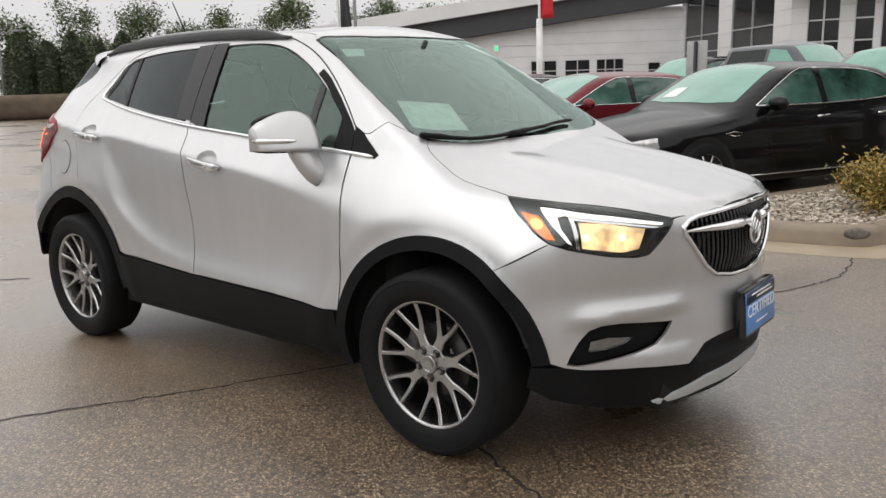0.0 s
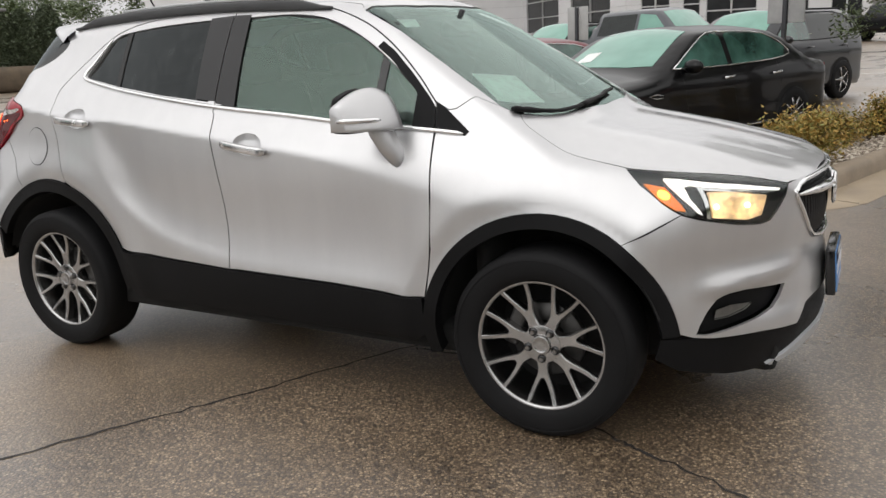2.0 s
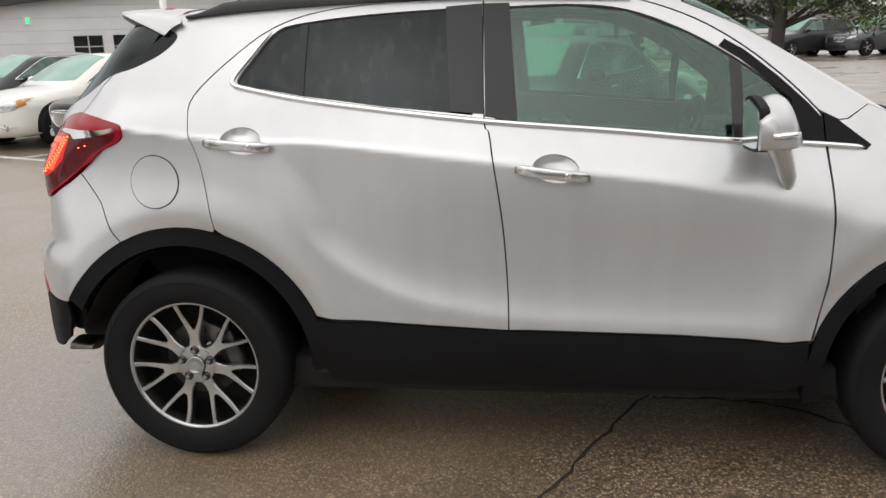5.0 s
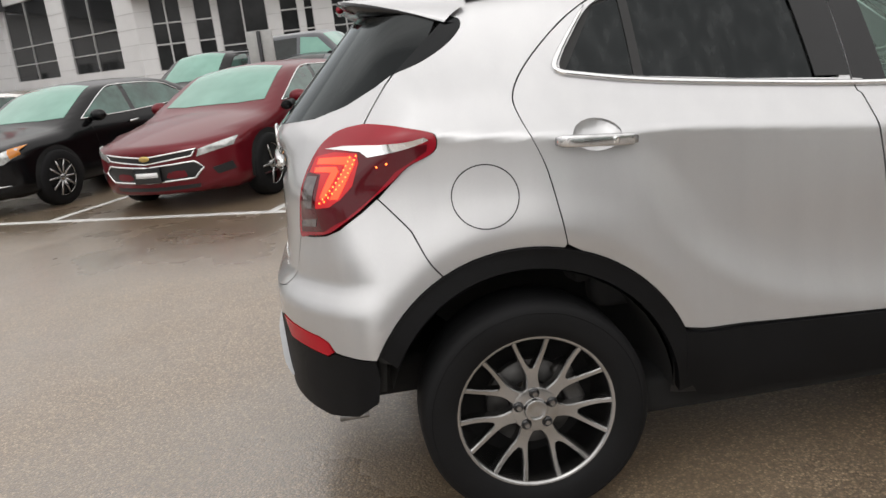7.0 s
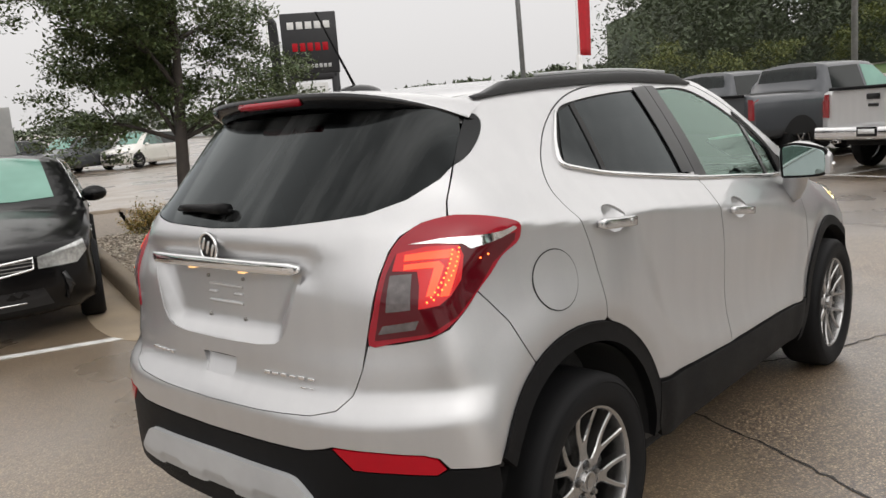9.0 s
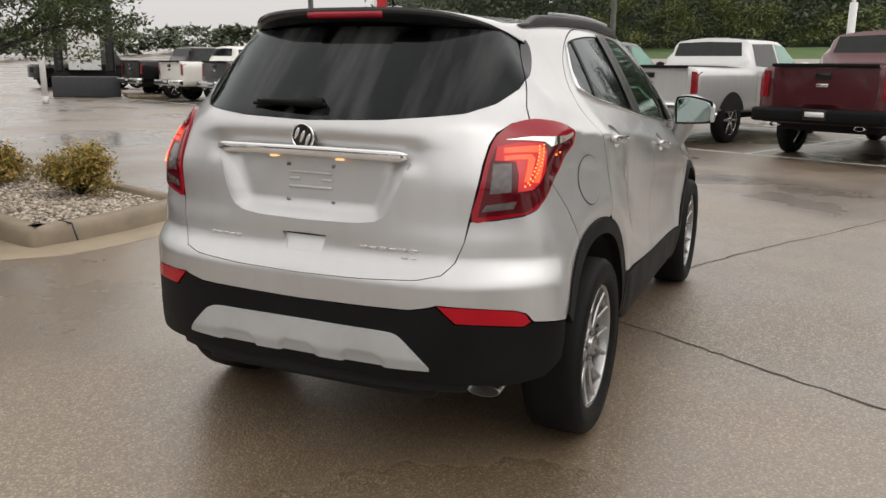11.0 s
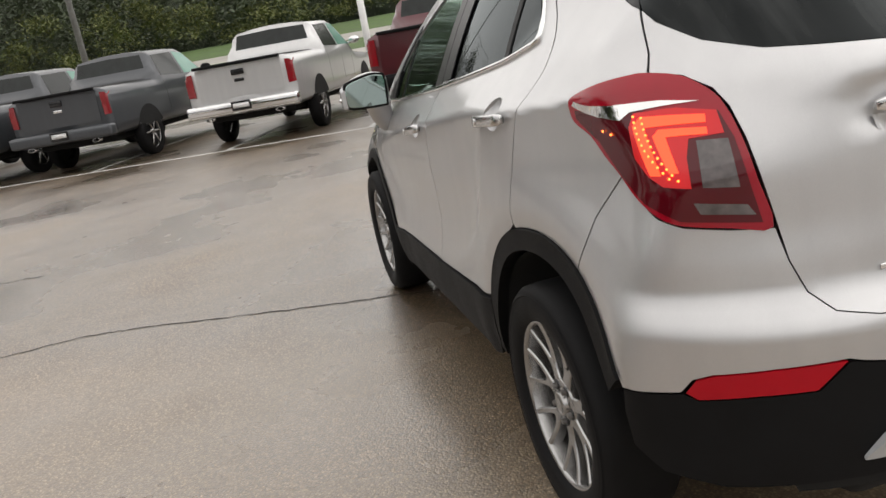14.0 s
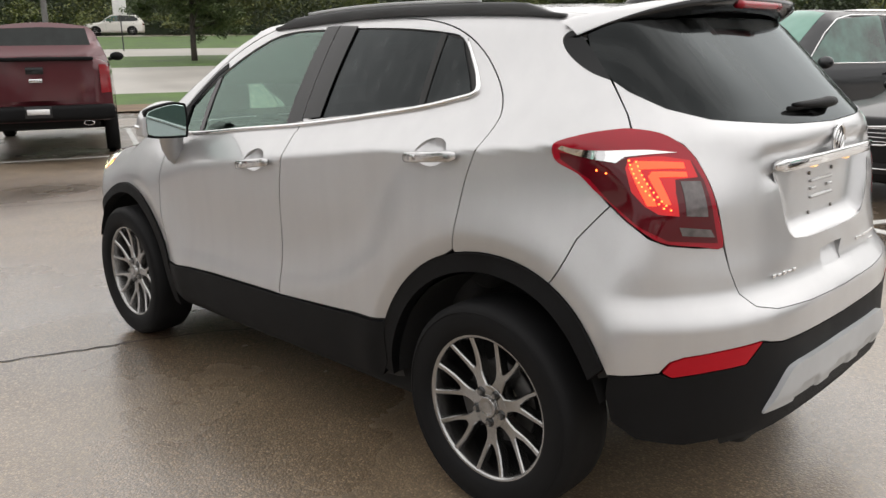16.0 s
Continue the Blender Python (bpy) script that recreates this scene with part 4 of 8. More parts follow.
frontskin("headlamp_housing", HEAD, M_GLOSSBLK, "black headlamp bowl", step=0.02, lift=-0.022, skirt=-0.02)
frontskin("daytime_strip", [(0.638, 0.934), (0.600, 0.930), (0.480, 0.907), (0.355, 0.873), (0.359, 0.866), (0.480, 0.897), (0.592, 0.918), (0.611, 0.911), (0.613, 0.872), (0.590, 0.815), (0.601, 0.824), (0.627, 0.875), (0.638, 0.915)], M_DRL, "white daytime light blade", step=0.016, lift=-0.010, skirt=0.012)
frontskin("indicator", [(0.690, 0.917), (0.650, 0.905), (0.640, 0.870), (0.628, 0.832), (0.650, 0.838), (0.672, 0.868)], M_AMBER, "amber indicator", step=0.015, lift=-0.008, skirt=0.012)
frontskin("indicator_bulb", oval(0.660, 0.882, 0.012, 0.014, 12), M_AMBERHOT, step=0.01, lift=-0.005, skirt=0.004)
frontskin("reflector_bowl", [(0.570, 0.889), (0.500, 0.881), (0.410, 0.858), (0.428, 0.792), (0.470, 0.784), (0.566, 0.803)], M_BOWL, "reflector bowl with the bulb's light put in as glow", step=0.014, lift=-0.006, bulge=lambda v: -0.011 * np.clip(1 - ((v[:, 0] / POLAR_R + 0.545) / 0.035) ** 2 - ((v[:, 1] - 0.845) / 0.045) ** 2, 0, 1) - 0.011 * np.clip(1 - ((v[:, 0] / POLAR_R + 0.465) / 0.045) ** 2 - ((v[:, 1] - 0.832) / 0.045) ** 2, 0, 1), skirt=0.01)
for k in (-1, 1):
    for t, z in ((0.548, 0.838), (0.462, 0.832)):
        p = HERO.front(np.array([(k * t * POLAR_R, z)]))[0]
        bm = bmesh.new()
        bmesh.ops.create_uvsphere(bm, u_segments=14, v_segments=8, radius=0.009, matrix=Matrix.Translation(p - np.array((0.014, 0.0, 0))))
        part("headlamp_bulb", bm, M_BULB, hero)
frontskin("lamp_blade", [(0.588, 0.905), (0.480, 0.886), (0.372, 0.860), (0.374, 0.855), (0.480, 0.879), (0.578, 0.895), (0.572, 0.80), (0.581, 0.804)], M_CHROME, "thin chrome blade", step=0.012, lift=-0.006, skirt=0.01)
frontskin("headlamp_lens", HEAD, M_LENSCLR, "clear headlamp lens", step=0.03, lift=0.002, skirt=0.0)

GRILLE = [(0.0, 0.886), (0.138, 0.882), (0.250, 0.877), (0.285, 0.868), (0.305, 0.850), (0.300, 0.825), (0.262, 0.762), (0.225, 0.705), (0.175, 0.662), (0.097, 0.642), (0.0, 0.636)]
FOG = [(0.604, 0.412), (0.596, 0.440), (0.574, 0.490), (0.550, 0.526), (0.520, 0.542), (0.471, 0.546), (0.327, 0.532), (0.350, 0.490), (0.378, 0.460), (0.431, 0.442), (0.520, 0.422), (0.580, 0.410)]
hood_front = [(0.0, 0.894), (0.15, 0.891), (0.26, 0.888), (0.315, 0.882), (0.328, 0.879), (0.350, 0.840), (0.375, 0.804), (0.403, 0.769), (0.435, 0.763), (0.50, 0.772), (0.557, 0.787), (0.602, 0.800), (0.6425, 0.8175)]
ARCH_FR = []
for x, v in by_side(arc(FX, WZ, RF + 0.003, 53.45, 9, 8)):
    p = HERO.ring(np.array([(x, v)]))[0]
    ARCH_FR.append((math.atan2(-p[1], p[0] - AXF), float(p[2])))
CHIN = [(0.609, 0.402), (0.429, 0.394), (0.285, 0.376), (0.262, 0.395), (0.225, 0.428), (0.17, 0.440), (0.0, 0.445)]


def face_form(v):
    s, z = np.abs(v[:, 0]) / POLAR_R, v[:, 1]
    ridge = z - 0.572 - 0.10 * (0.4 - s)
    brow = 0.024 * np.where(ridge > 0, np.exp(-((ridge / 0.055) ** 2)), np.exp(-((ridge / 0.018) ** 2))) * sstep(0.64, 0.52, s) * sstep(0.20, 0.34, s)
    return brow + 0.018 * sstep(0.475, 0.415, z) * sstep(0.20, 0.30, s) * sstep(0.62, 0.56, s)


skin("front_bumper", HERO, HERO.front, both_ends(hood_front + ARCH_FR + CHIN), M_SILVER, hero, step=0.024, holes=[both_ends(GRILLE), pol(FOG), pol(FOG, 1)], bulge=face_form)
skin("grille_backing", HERO, HERO.front, both_ends(GRILLE), M_GLOSSBLK, hero, step=0.03, lift=-0.05, skirt=-0.05)
ring_pts = HERO.front(np.array(dense(both_ends([(t, z) for t, z in GRILLE]), 0.025)))
nn = HERO.normals(ring_pts)
bm = bmesh.new()
pts = ring_pts + nn * 0.002
sweep_bm(bm, list(pts) + [pts[0]], 0.0085, 8)
part("grille_surround", bm, M_CHROME, hero, "chrome grille surround")
gp = np.array(both_ends(GRILLE))
for k in range(-13, 14):
    u = k * 0.0235
    zz = np.linspace(0.63, 0.90, 28)
    ok = inside_poly(np.stack([0 * zz + u, zz], 1), gp)
    zs = zz[ok]
    if len(zs) < 3:
        continue
    p = HERO.front(np.stack([0 * zs + u, zs], 1))
    p = p - np.array([(0.016 + 0.012 * math.sin(9 * z) ** 2, 0, 0) for z in zs])
    part("grille_slat", sweep_bm(bmesh.new(), p, 0.0065, 6, 1.0, Vector((1, 0, 0))), M_GLOSSBLK, hero)
for k in (-1, 1):
    p = HERO.front(np.array([(k * t * POLAR_R, z) for t, z in ((0.295, 0.832), (0.24, 0.832), (0.16, 0.828), (0.085, 0.825), (0.04, 0.822))])) + np.array((-0.004, 0, 0))
    part("grille_wing", sweep_bm(bmesh.new(), p, [0.003, 0.010, 0.016, 0.019, 0.018], 8), M_CHROME, hero, "chrome wing bar")
f0 = HERO.front(np.array([(0.0, 0.795)]))[0] + np.array((0.004, 0, 0))
emblem(Matrix.Translation(f0) @ Matrix(((0, 0, 1, 0), (1, 0, 0, 0), (0, 1, 0, 0), (0, 0, 0, 1))), hero, 0.062)
frontskin("fog_recess", [(0.46 + (t - 0.46) * 1.06, 0.485 + (z - 0.485) * 1.08) for t, z in FOG], M_CLAD, "black fog lamp recess", step=0.014, lift=-0.028, skirt=0.0)
frontskin("fog_lamp", [(0.55, 0.452), (0.545, 0.485), (0.50, 0.497), (0.435, 0.492), (0.46, 0.472), (0.51, 0.455)], M_LENSCLR, "clear fog lamp", step=0.012, lift=-0.012, skirt=0.02)
frontskin("fog_reflector", [(0.547, 0.454), (0.542, 0.483), (0.50, 0.494), (0.44, 0.490), (0.46, 0.474), (0.51, 0.457)], M_STEEL, step=0.012, lift=-0.020, skirt=0)
skin("chin", HERO, HERO.front, both_ends([(0.0, 0.440), (0.17, 0.435), (0.222, 0.423), (0.258, 0.391), (0.283, 0.371), (0.429, 0.389), (0.609, 0.397), (0.690, 0.402), (0.70, 0.33), (0.64, 0.285), (0.5, 0.245), (0.3, 0.222), (0.0, 0.215)]), M_CLAD, hero, "black lower front bumper", step=0.026,
     bulge=lambda v: -0.018 * (np.abs(v[:, 0]) < 0.30) * sstep(0.36, 0.38, v[:, 1]) + 0.004 * np.sign(np.sin(v[:, 1] * 210)) * (np.abs(v[:, 0]) < 0.36) * sstep(0.33, 0.35, v[:, 1]))
skin("front_skid", HERO, HERO.front, both_ends([(0.0, 0.318), (0.20, 0.302), (0.28, 0.276), (0.375, 0.250), (0.355, 0.240), (0.27, 0.246), (0.20, 0.257), (0.0, 0.264)]), M_SKID, hero, "satin silver lip under the front bumper", step=0.02, lift=0.012, skirt=0.03)
# dealer plate on its bracket
pl = pose(2.135, 0, 0.50, 0, -4, 0)
bm = bmesh.new()
box_bm(bm, (0, 0, 0), (0.034, 0.315, 0.175), pl, 0.006)
plate = part("dealer_plate", bm, M_GLOSSBLK, hero, "blue dealer plate on a black bracket")
bm = bmesh.new()
box_bm(bm, (0.019, 0, 0), (0.004, 0.300, 0.152), pl, 0.001, 1)
part("plate_face", bm, M_BLUE, plate)
bm = bmesh.new()
box_bm(bm, (0.022, 0, 0.055), (0.002, 0.298, 0.042), pl)
part("plate_band", bm, M_NAVY, plate)
font = bpy.data.curves.new("word", "FONT")
font.body, font.size, font.align_x, font.align_y, font.extrude = "CERTIFIED", 0.062, "CENTER", "CENTER", 0.0006
tmp = bpy.data.objects.new("word", font)
scene.collection.objects.link(tmp)
me = bpy.data.meshes.new_from_object(tmp)
bpy.data.objects.remove(tmp)
me.transform(pl @ Matrix.Translation((0.0225, 0, 0.004)) @ Matrix(((0, 0, 1, 0), (1, 0, 0, 0), (0, 1, 0, 0), (0, 0, 0, 1))))
part_mesh("plate_word", me, M_WHITE, plate, smooth=False)
for y0, y1, z in ((-0.10, 0.10, 0.062), (-0.05, 0.12, 0.048), (-0.06, 0.06, -0.045)):
    bm = bmesh.new()
    box_bm(bm, (0.0232, (y0 + y1) / 2, z), (0.001, y1 - y0, 0.006), pl)
    part("plate_line", bm, M_WHITE, plate)
# windscreen wipers
for pts in (((1.10, -0.66), (1.175, -0.5), (1.205, -0.37), (1.215, -0.2)), ((1.215, -0.25), (1.205, 0.0), (1.185, 0.15), (1.165, 0.32))):
    p = HERO.top(np.array(curve2(pts, 4))) + np.array((0, 0, 0.014))
    part("wiper", sweep_bm(bmesh.new(), p, [0.016] * 3 + [0.011] * (len(p) - 4) + [0.006], 8, 0.7), M_CLAD, hero)

# chrome along the window line, roof rails, aerial
for k in (-1, 1):
    line = [(0.945, 1.072), (0.8, 1.086), (0.5, 1.106), (0.2, 1.136), (-0.2, 1.172), (-0.55, 1.214), (-0.84, 1.254), (-1.03, 1.292), (-1.075, 1.304), (-1.088, 1.322), (-1.06, 1.365), (-0.965, 1.48)]
    p = HERO.side(np.array(curve2(line, 4)))
    p = (p + HERO.normals(p) * 0.003) * (1, -k, 1)
    part("window_chrome", sweep_bm(bmesh.new(), p, [0.003] + [0.0095] * (len(p) - 6) + [0.008, 0.007, 0.006, 0.005, 0.003], 8), M_CHROME, hero)
    # a wedge that swells from the rear foot, with a grooved top and a blunt front foot
    xs = np.linspace(-1.30, 0.25, 32)
    s = 0.515 + 0.018 * np.cos((xs + 0.4) * 1.2)
    t = HERO.top(np.stack([xs, -s], 1))
    f = np.linspace(0, 1, 32)
    high = 0.021 * np.clip(f / 0.10, 0.25, 1) * np.clip((1.02 - f) / 0.12, 0.3, 1)
    rail = (t + np.stack([0 * xs, 0 * xs, high * 0.8], 1)) * (1, -k, 1)
    r = part("roof_rail", bar_bm(bmesh.new(), rail, [0.010 + 0.010 * math.sin(math.pi * min(1, 0.12 + 0.88 * q)) for q in f], list(high)), M_RAIL, hero, "dark grey roof rail with a bright inset")
    top = (t + np.stack([0 * xs, 0 * xs, high * 1.8 + 0.006], 1)) * (1, -k, 1)
    part("rail_inset", bar_bm(bmesh.new(), top[7:27], [0.010] * 20, [0.006] * 20), M_SKID, r)
bm = bmesh.new()
p = HERO.top(np.array([(-1.27, 0.0)]))[0]
bmesh.ops.create_uvsphere(bm, u_segments=18, v_segments=10, radius=1, matrix=Matrix.Translation(p) @ Matrix.Diagonal((0.10, 0.042, 0.030, 1)))
base = part("aerial", bm, M_GLOSSBLK, hero)
part("aerial_whip", cyl_bm(bmesh.new(), p + np.array((-0.02, 0, 0.02)), p + np.array((-0.17, 0, 0.27)), 0.005, 0.003, 8), M_CLAD, base)

# door handles
for x0, z0, x1, z1, ysh in ((0.108, 1.002, -0.120, 1.032, 0.0), (-0.915, 1.110, -1.140, 1.130, 0.0)):
    for k in (-1, 1):
        q = np.stack([np.linspace(x0, x1, 13), np.linspace(z0, z1, 13)], 1)
        p = HERO.side(q)
        n = HERO.normals(p)
        out = 0.012 + 0.016 * np.sin(np.linspace(0, np.pi, 13)) ** 0.6
        p = (p + n * out[:, None]) * (1, -k, 1)
        h = part("door_handle", bar_bm(bmesh.new(), p, [0.008] + [0.011] * 11 + [0.008], [0.011] + [0.0165] * 11 + [0.011]), M_HANDLE, hero, "satin chrome door handle")
        q = p[3 if k < 0 else 2:5] + (n * (1, -k, 1))[3 if k < 0 else 2:5] * 0.0115
        part("key_cap", bar_bm(bmesh.new(), q, [0.002] * len(q), [0.009] * len(q)), M_CHROME, h)

# door mirrors
def mirror_section(u):
    """The section of the shell at u from its inner to its outer end: half-round front, flat back, flat floor."""
    h = 0.156 - 0.010 * u - 0.048 * max(0, u - 0.45) ** 1.3 / 0.55 ** 1.3
    d = 0.155 - 0.02 * u - 0.060 * u ** 4
    if u < 0.2:
        h *= 0.90 + 0.5 * u
    if u > 0.94:
        h, d = h * 0.94, d * 0.90
    z0 = 1.093 + 0.012 * u
    prof = [(0.0, 0.02), (0.0, 0.45), (0.0, 0.80), (0.04, 0.87), (0.20, 0.96), (0.38, 1.0), (0.52, 0.98), (0.68, 0.86), (0.82, 0.62), (0.93, 0.34), (1.0, 0.10), (0.985, 0.04), (0.90, 0.01), (0.6, 0.0), (0.3, 0.0), (0.05, 0.0)]
    return [(0.578 + d * a, z0 + h * b) for a, b in curve2(prof, 3, closed=True)]


def pane_bm(bm, x, thick, outline):
    """A rounded plate across x with the given outline in y and z."""
    pts = curve2(outline, 4, closed=True)
    rings = [[bm.verts.new((x + dx, m[0] + (y - m[0]) * f, m[1] + (z - m[1]) * f)) for y, z in pts] for m in (np.mean(pts, 0),) for dx, f in ((-thick / 2, 0.97), (-thick / 2 + 0.002, 1.0), (thick / 2, 1.0))]
    n = len(pts)
    for a, b in zip(rings, rings[1:]):
        for i in range(n):
            bm.faces.new((a[i], a[(i + 1) % n], b[(i + 1) % n], b[i]))
    bm.faces.new(rings[0])
    bm.faces.new(rings[-1][::-1])
    bmesh.ops.recalc_face_normals(bm, faces=bm.faces[:])
    return bm


M_MIRROR = plain("mirror_silver", (0.36, 0.44, 0.42), 0.03, 1.0, var=0.02)
for k in (-1, 1):
    bm = bmesh.new()
    rings = []
    for u in (0.0, 0.03, 0.12, 0.25, 0.4, 0.55, 0.7, 0.82, 0.91, 0.96, 0.985, 1.0):
        y = 0.815 + 0.225 * u
        sec = mirror_section(u)
        cx, cz = sum(p[0] for p in sec) / len(sec), sum(p[1] for p in sec) / len(sec)
        f = {0.0: 0.90, 0.985: 0.965, 1.0: 0.88}.get(u, 1.0)
        rings.append([bm.verts.new((cx + (x - cx) * f - 0.012 * u, k * y, cz + (z - cz) * f)) for x, z in sec])
    for a, b in zip(rings, rings[1:]):
        n = len(a)
        for i in range(n):
            bm.faces.new((a[i], a[(i + 1) % n], b[(i + 1) % n], b[i]))
    bm.faces.new(rings[0])
    bm.faces.new(rings[-1])
    bmesh.ops.recalc_face_normals(bm, faces=bm.faces[:])
    shell = part("door_mirror", bm, M_SILVER, hero, "silver door mirror with chrome indicator strip")
    bm = bmesh.new()
    pane_bm(bm, 0.5655, 0.005, [(k * y, z) for y, z in ((0.838, 1.108), (0.834, 1.215), (0.856, 1.232), (0.90, 1.236), (0.985, 1.218), (1.016, 1.196), (1.020, 1.125), (1.005, 1.108), (0.95, 1.100), (0.86, 1.098))])
    part("mirror_glass", bm, M_MIRROR, shell, smooth=False)
    bm = bmesh.new()
    pane_bm(bm, 0.580, 0.026, [(k * y, z) for y, z in ((0.828, 1.102), (0.824, 1.222), (0.850, 1.242), (0.90, 1.246), (0.990, 1.228), (1.026, 1.203), (1.030, 1.118), (1.012, 1.099), (0.95, 1.091), (0.85, 1.088))])
    part("mirror_rim", bm, M_CLAD, shell, smooth=False)
    bm = bmesh.new()
    line = []
    for u in np.linspace(0.45, 0.99, 9):
        d = (0.155 - 0.02 * u - 0.060 * u ** 4) * (0.90 if u > 0.94 else 1)
        line.append((0.578 + d * 0.915 - 0.012 * u, k * (0.815 + 0.225 * u), 1.093 + 0.012 * u + 0.040))
    line.append((0.600, k * 1.0405, 1.144))
    sweep_bm(bm, line, [0.003, 0.008] + [0.0105] * 7 + [0.008], 8, 1.0)
    part("mirror_indicator", bm, M_CHROME, shell)
    bm = bmesh.new()
    sweep_bm(bm, [(0.655, k * 0.868, 1.12), (0.662, k * 0.862, 1.095), (0.684, k * 0.850, 1.045), (0.702, k * 0.830, 1.005), (0.708, k * 0.81, 0.985)], [0.062, 0.062, 0.056, 0.049, 0.042], 16, 0.55, Vector((1, 0, 0)))
    part("mirror_arm", bm, M_SILVER, shell)

# wheels
def wheel_meshes():
    made = {}
    bm = bmesh.new()
    lathe_bm(bm, [(0.236, -0.10), (0.262, -0.104), (0.300, -0.108), (0.328, -0.100), (0.340, -0.085), (0.3430, -0.05), (0.3436, 0.0), (0.3430, 0.05), (0.340, 0.085), (0.328, 0.100), (0.318, 0.1045), (0.300, 0.108), (0.272, 0.107), (0.262, 0.104), (0.250, 0.101), (0.238, 0.090)], 72)
    for ring in (0.30, 0.315):
        lathe_bm(bm, [(ring - 0.002, 0.1065), (ring, 0.1088), (ring + 0.002, 0.1065)], 72)
    made["tyre"] = bm
    bm = bmesh.new()
    lathe_bm(bm, [(0.214, -0.09), (0.215, -0.04), (0.218, 0.02), (0.223, 0.060), (0.2265, 0.079), (0.2275, 0.083), (0.231, 0.0875), (0.236, 0.0895), (0.2425, 0.0895), (0.2445, 0.087), (0.240, 0.08)], 72)
    made["rim"] = bm
    def face_z(r):
        v = (r - 0.05) / 0.185
        return 0.066 + 0.022 * v - 0.012 * math.sin(math.pi * min(1, max(0, v)))

    def blade(bm, rows, turn):
        """A flat-topped bar with sloped sides; rows: (radius, one edge, other edge) across its length."""
        rings = []
        for r, e0, e1 in rows:
            z = face_z(r)
            w = (e1 - e0)
            b = min(0.0035, abs(w) * 0.2)
            ring = []
            for t, dz in ((e0 - 0.003, -0.034), (e0, -0.0045), (e0 + b, 0), (e1 - b, 0), (e1, -0.0045), (e1 + 0.003, -0.034)):
                ring.append(bm.verts.new((r * math.cos(turn) - t * math.sin(turn), r * math.sin(turn) + t * math.cos(turn), z + dz)))
            rings.append(ring)
        for a, b in zip(rings, rings[1:]):
            for i in range(5):
                bm.faces.new((a[i], a[i + 1], b[i + 1], b[i]))
            bm.faces.new((a[5], a[0], b[0], b[5]))

    for k in range(7):
        spoke = bmesh.new()
        a0 = 2 * math.pi * k / 7
        blade(spoke, [(0.030, -0.030, 0.030), (0.058, -0.027, 0.027), (0.072, -0.0215, 0.0215), (0.092, -0.0190, 0.0190), (0.110, -0.0205, 0.0205), (0.122, -0.0240, 0.0240), (0.130, -0.027, 0.027)], a0)
        for d in (-1, 1):
            rows = [(0.118, 0.001, 0.0225), (0.130, 0.0035, 0.027), (0.145, 0.0125, 0.0325), (0.165, 0.0215, 0.0400), (0.190, 0.0315, 0.0485), (0.215, 0.039, 0.0565), (0.232, 0.0425, 0.064)]
            blade(spoke, [(r, e0, e1) if d > 0 else (r, -e1, -e0) for r, e0, e1 in rows], a0)
        made["spoke%d" % k] = spoke
    bm = bmesh.new()
    lathe_bm(bm, [(0.072, 0.035), (0.0715, 0.058), (0.0695, 0.0655), (0.0685, 0.0660), (0.040, 0.0668), (0.0365, 0.0668), (0.0360, 0.0675), (0.0345, 0.078), (0.0335, 0.0795), (0.0325, 0.0800), (0.026, 0.0812), (0.0255, 0.0806), (0.012, 0.0812), (0.001, 0.0815)], 40)
    made["hub"] = bm
    for k in range(5):
        a = 2 * math.pi * k / 5
        c = (0.0535 * math.cos(a), 0.0535 * math.sin(a))
        bm = bmesh.new()
        cyl_bm(bm, (*c, 0.06), (*c, 0.0805), 0.0088, 0.0078, 6)
        made["lug_nut%d" % k] = bm
        # no pocket is cut: a black disc stands for its shaded hollow
        bm = bmesh.new()
        cyl_bm(bm, (*c, 0.055), (*c, 0.0685), 0.0160, 0.0160, 18)
        made["lug_pocket%d" % k] = bm
    bm = bmesh.new()
    lathe_bm(bm, [(0.07, 0.005), (0.135, 0.005), (0.137, 0.0), (0.137, -0.02)], 40)
    made["brake_disc"] = bm
    bm = bmesh.new()
    box_bm(bm, (0.125, 0.0, 0.0), (0.06, 0.15, 0.06), bevel=0.015)
    made["brake_caliper"] = bm
    bm = bmesh.new()
    lathe_bm(bm, [(0.225, -0.085), (0.03, -0.085)], 40)
    made["wheel_back"] = bm
    mats = dict(tyre=M_RUBBER, rim=M_ALLOY, spoke=M_ALLOY, hub=M_ALLOY, lug_nut=M_STEEL, lug_pocket=M_GLOSSBLK, brake_disc=M_DISC, brake_caliper=M_DISC, wheel_back=M_UNDER)
    out = {}
    for name, bm in made.items():
        name_, name = name, name.rstrip("0123456789")
        me = bpy.data.meshes.new(name)
        bmesh.ops.recalc_face_normals(bm, faces=bm.faces[:])
        bm.to_mesh(me)
        bm.free()
        me.materials.append(mats[name])
        me.shade_smooth()
        if name in ("spoke", "lug_nut"):
            me.shade_flat()
        out[name_] = me
    return out


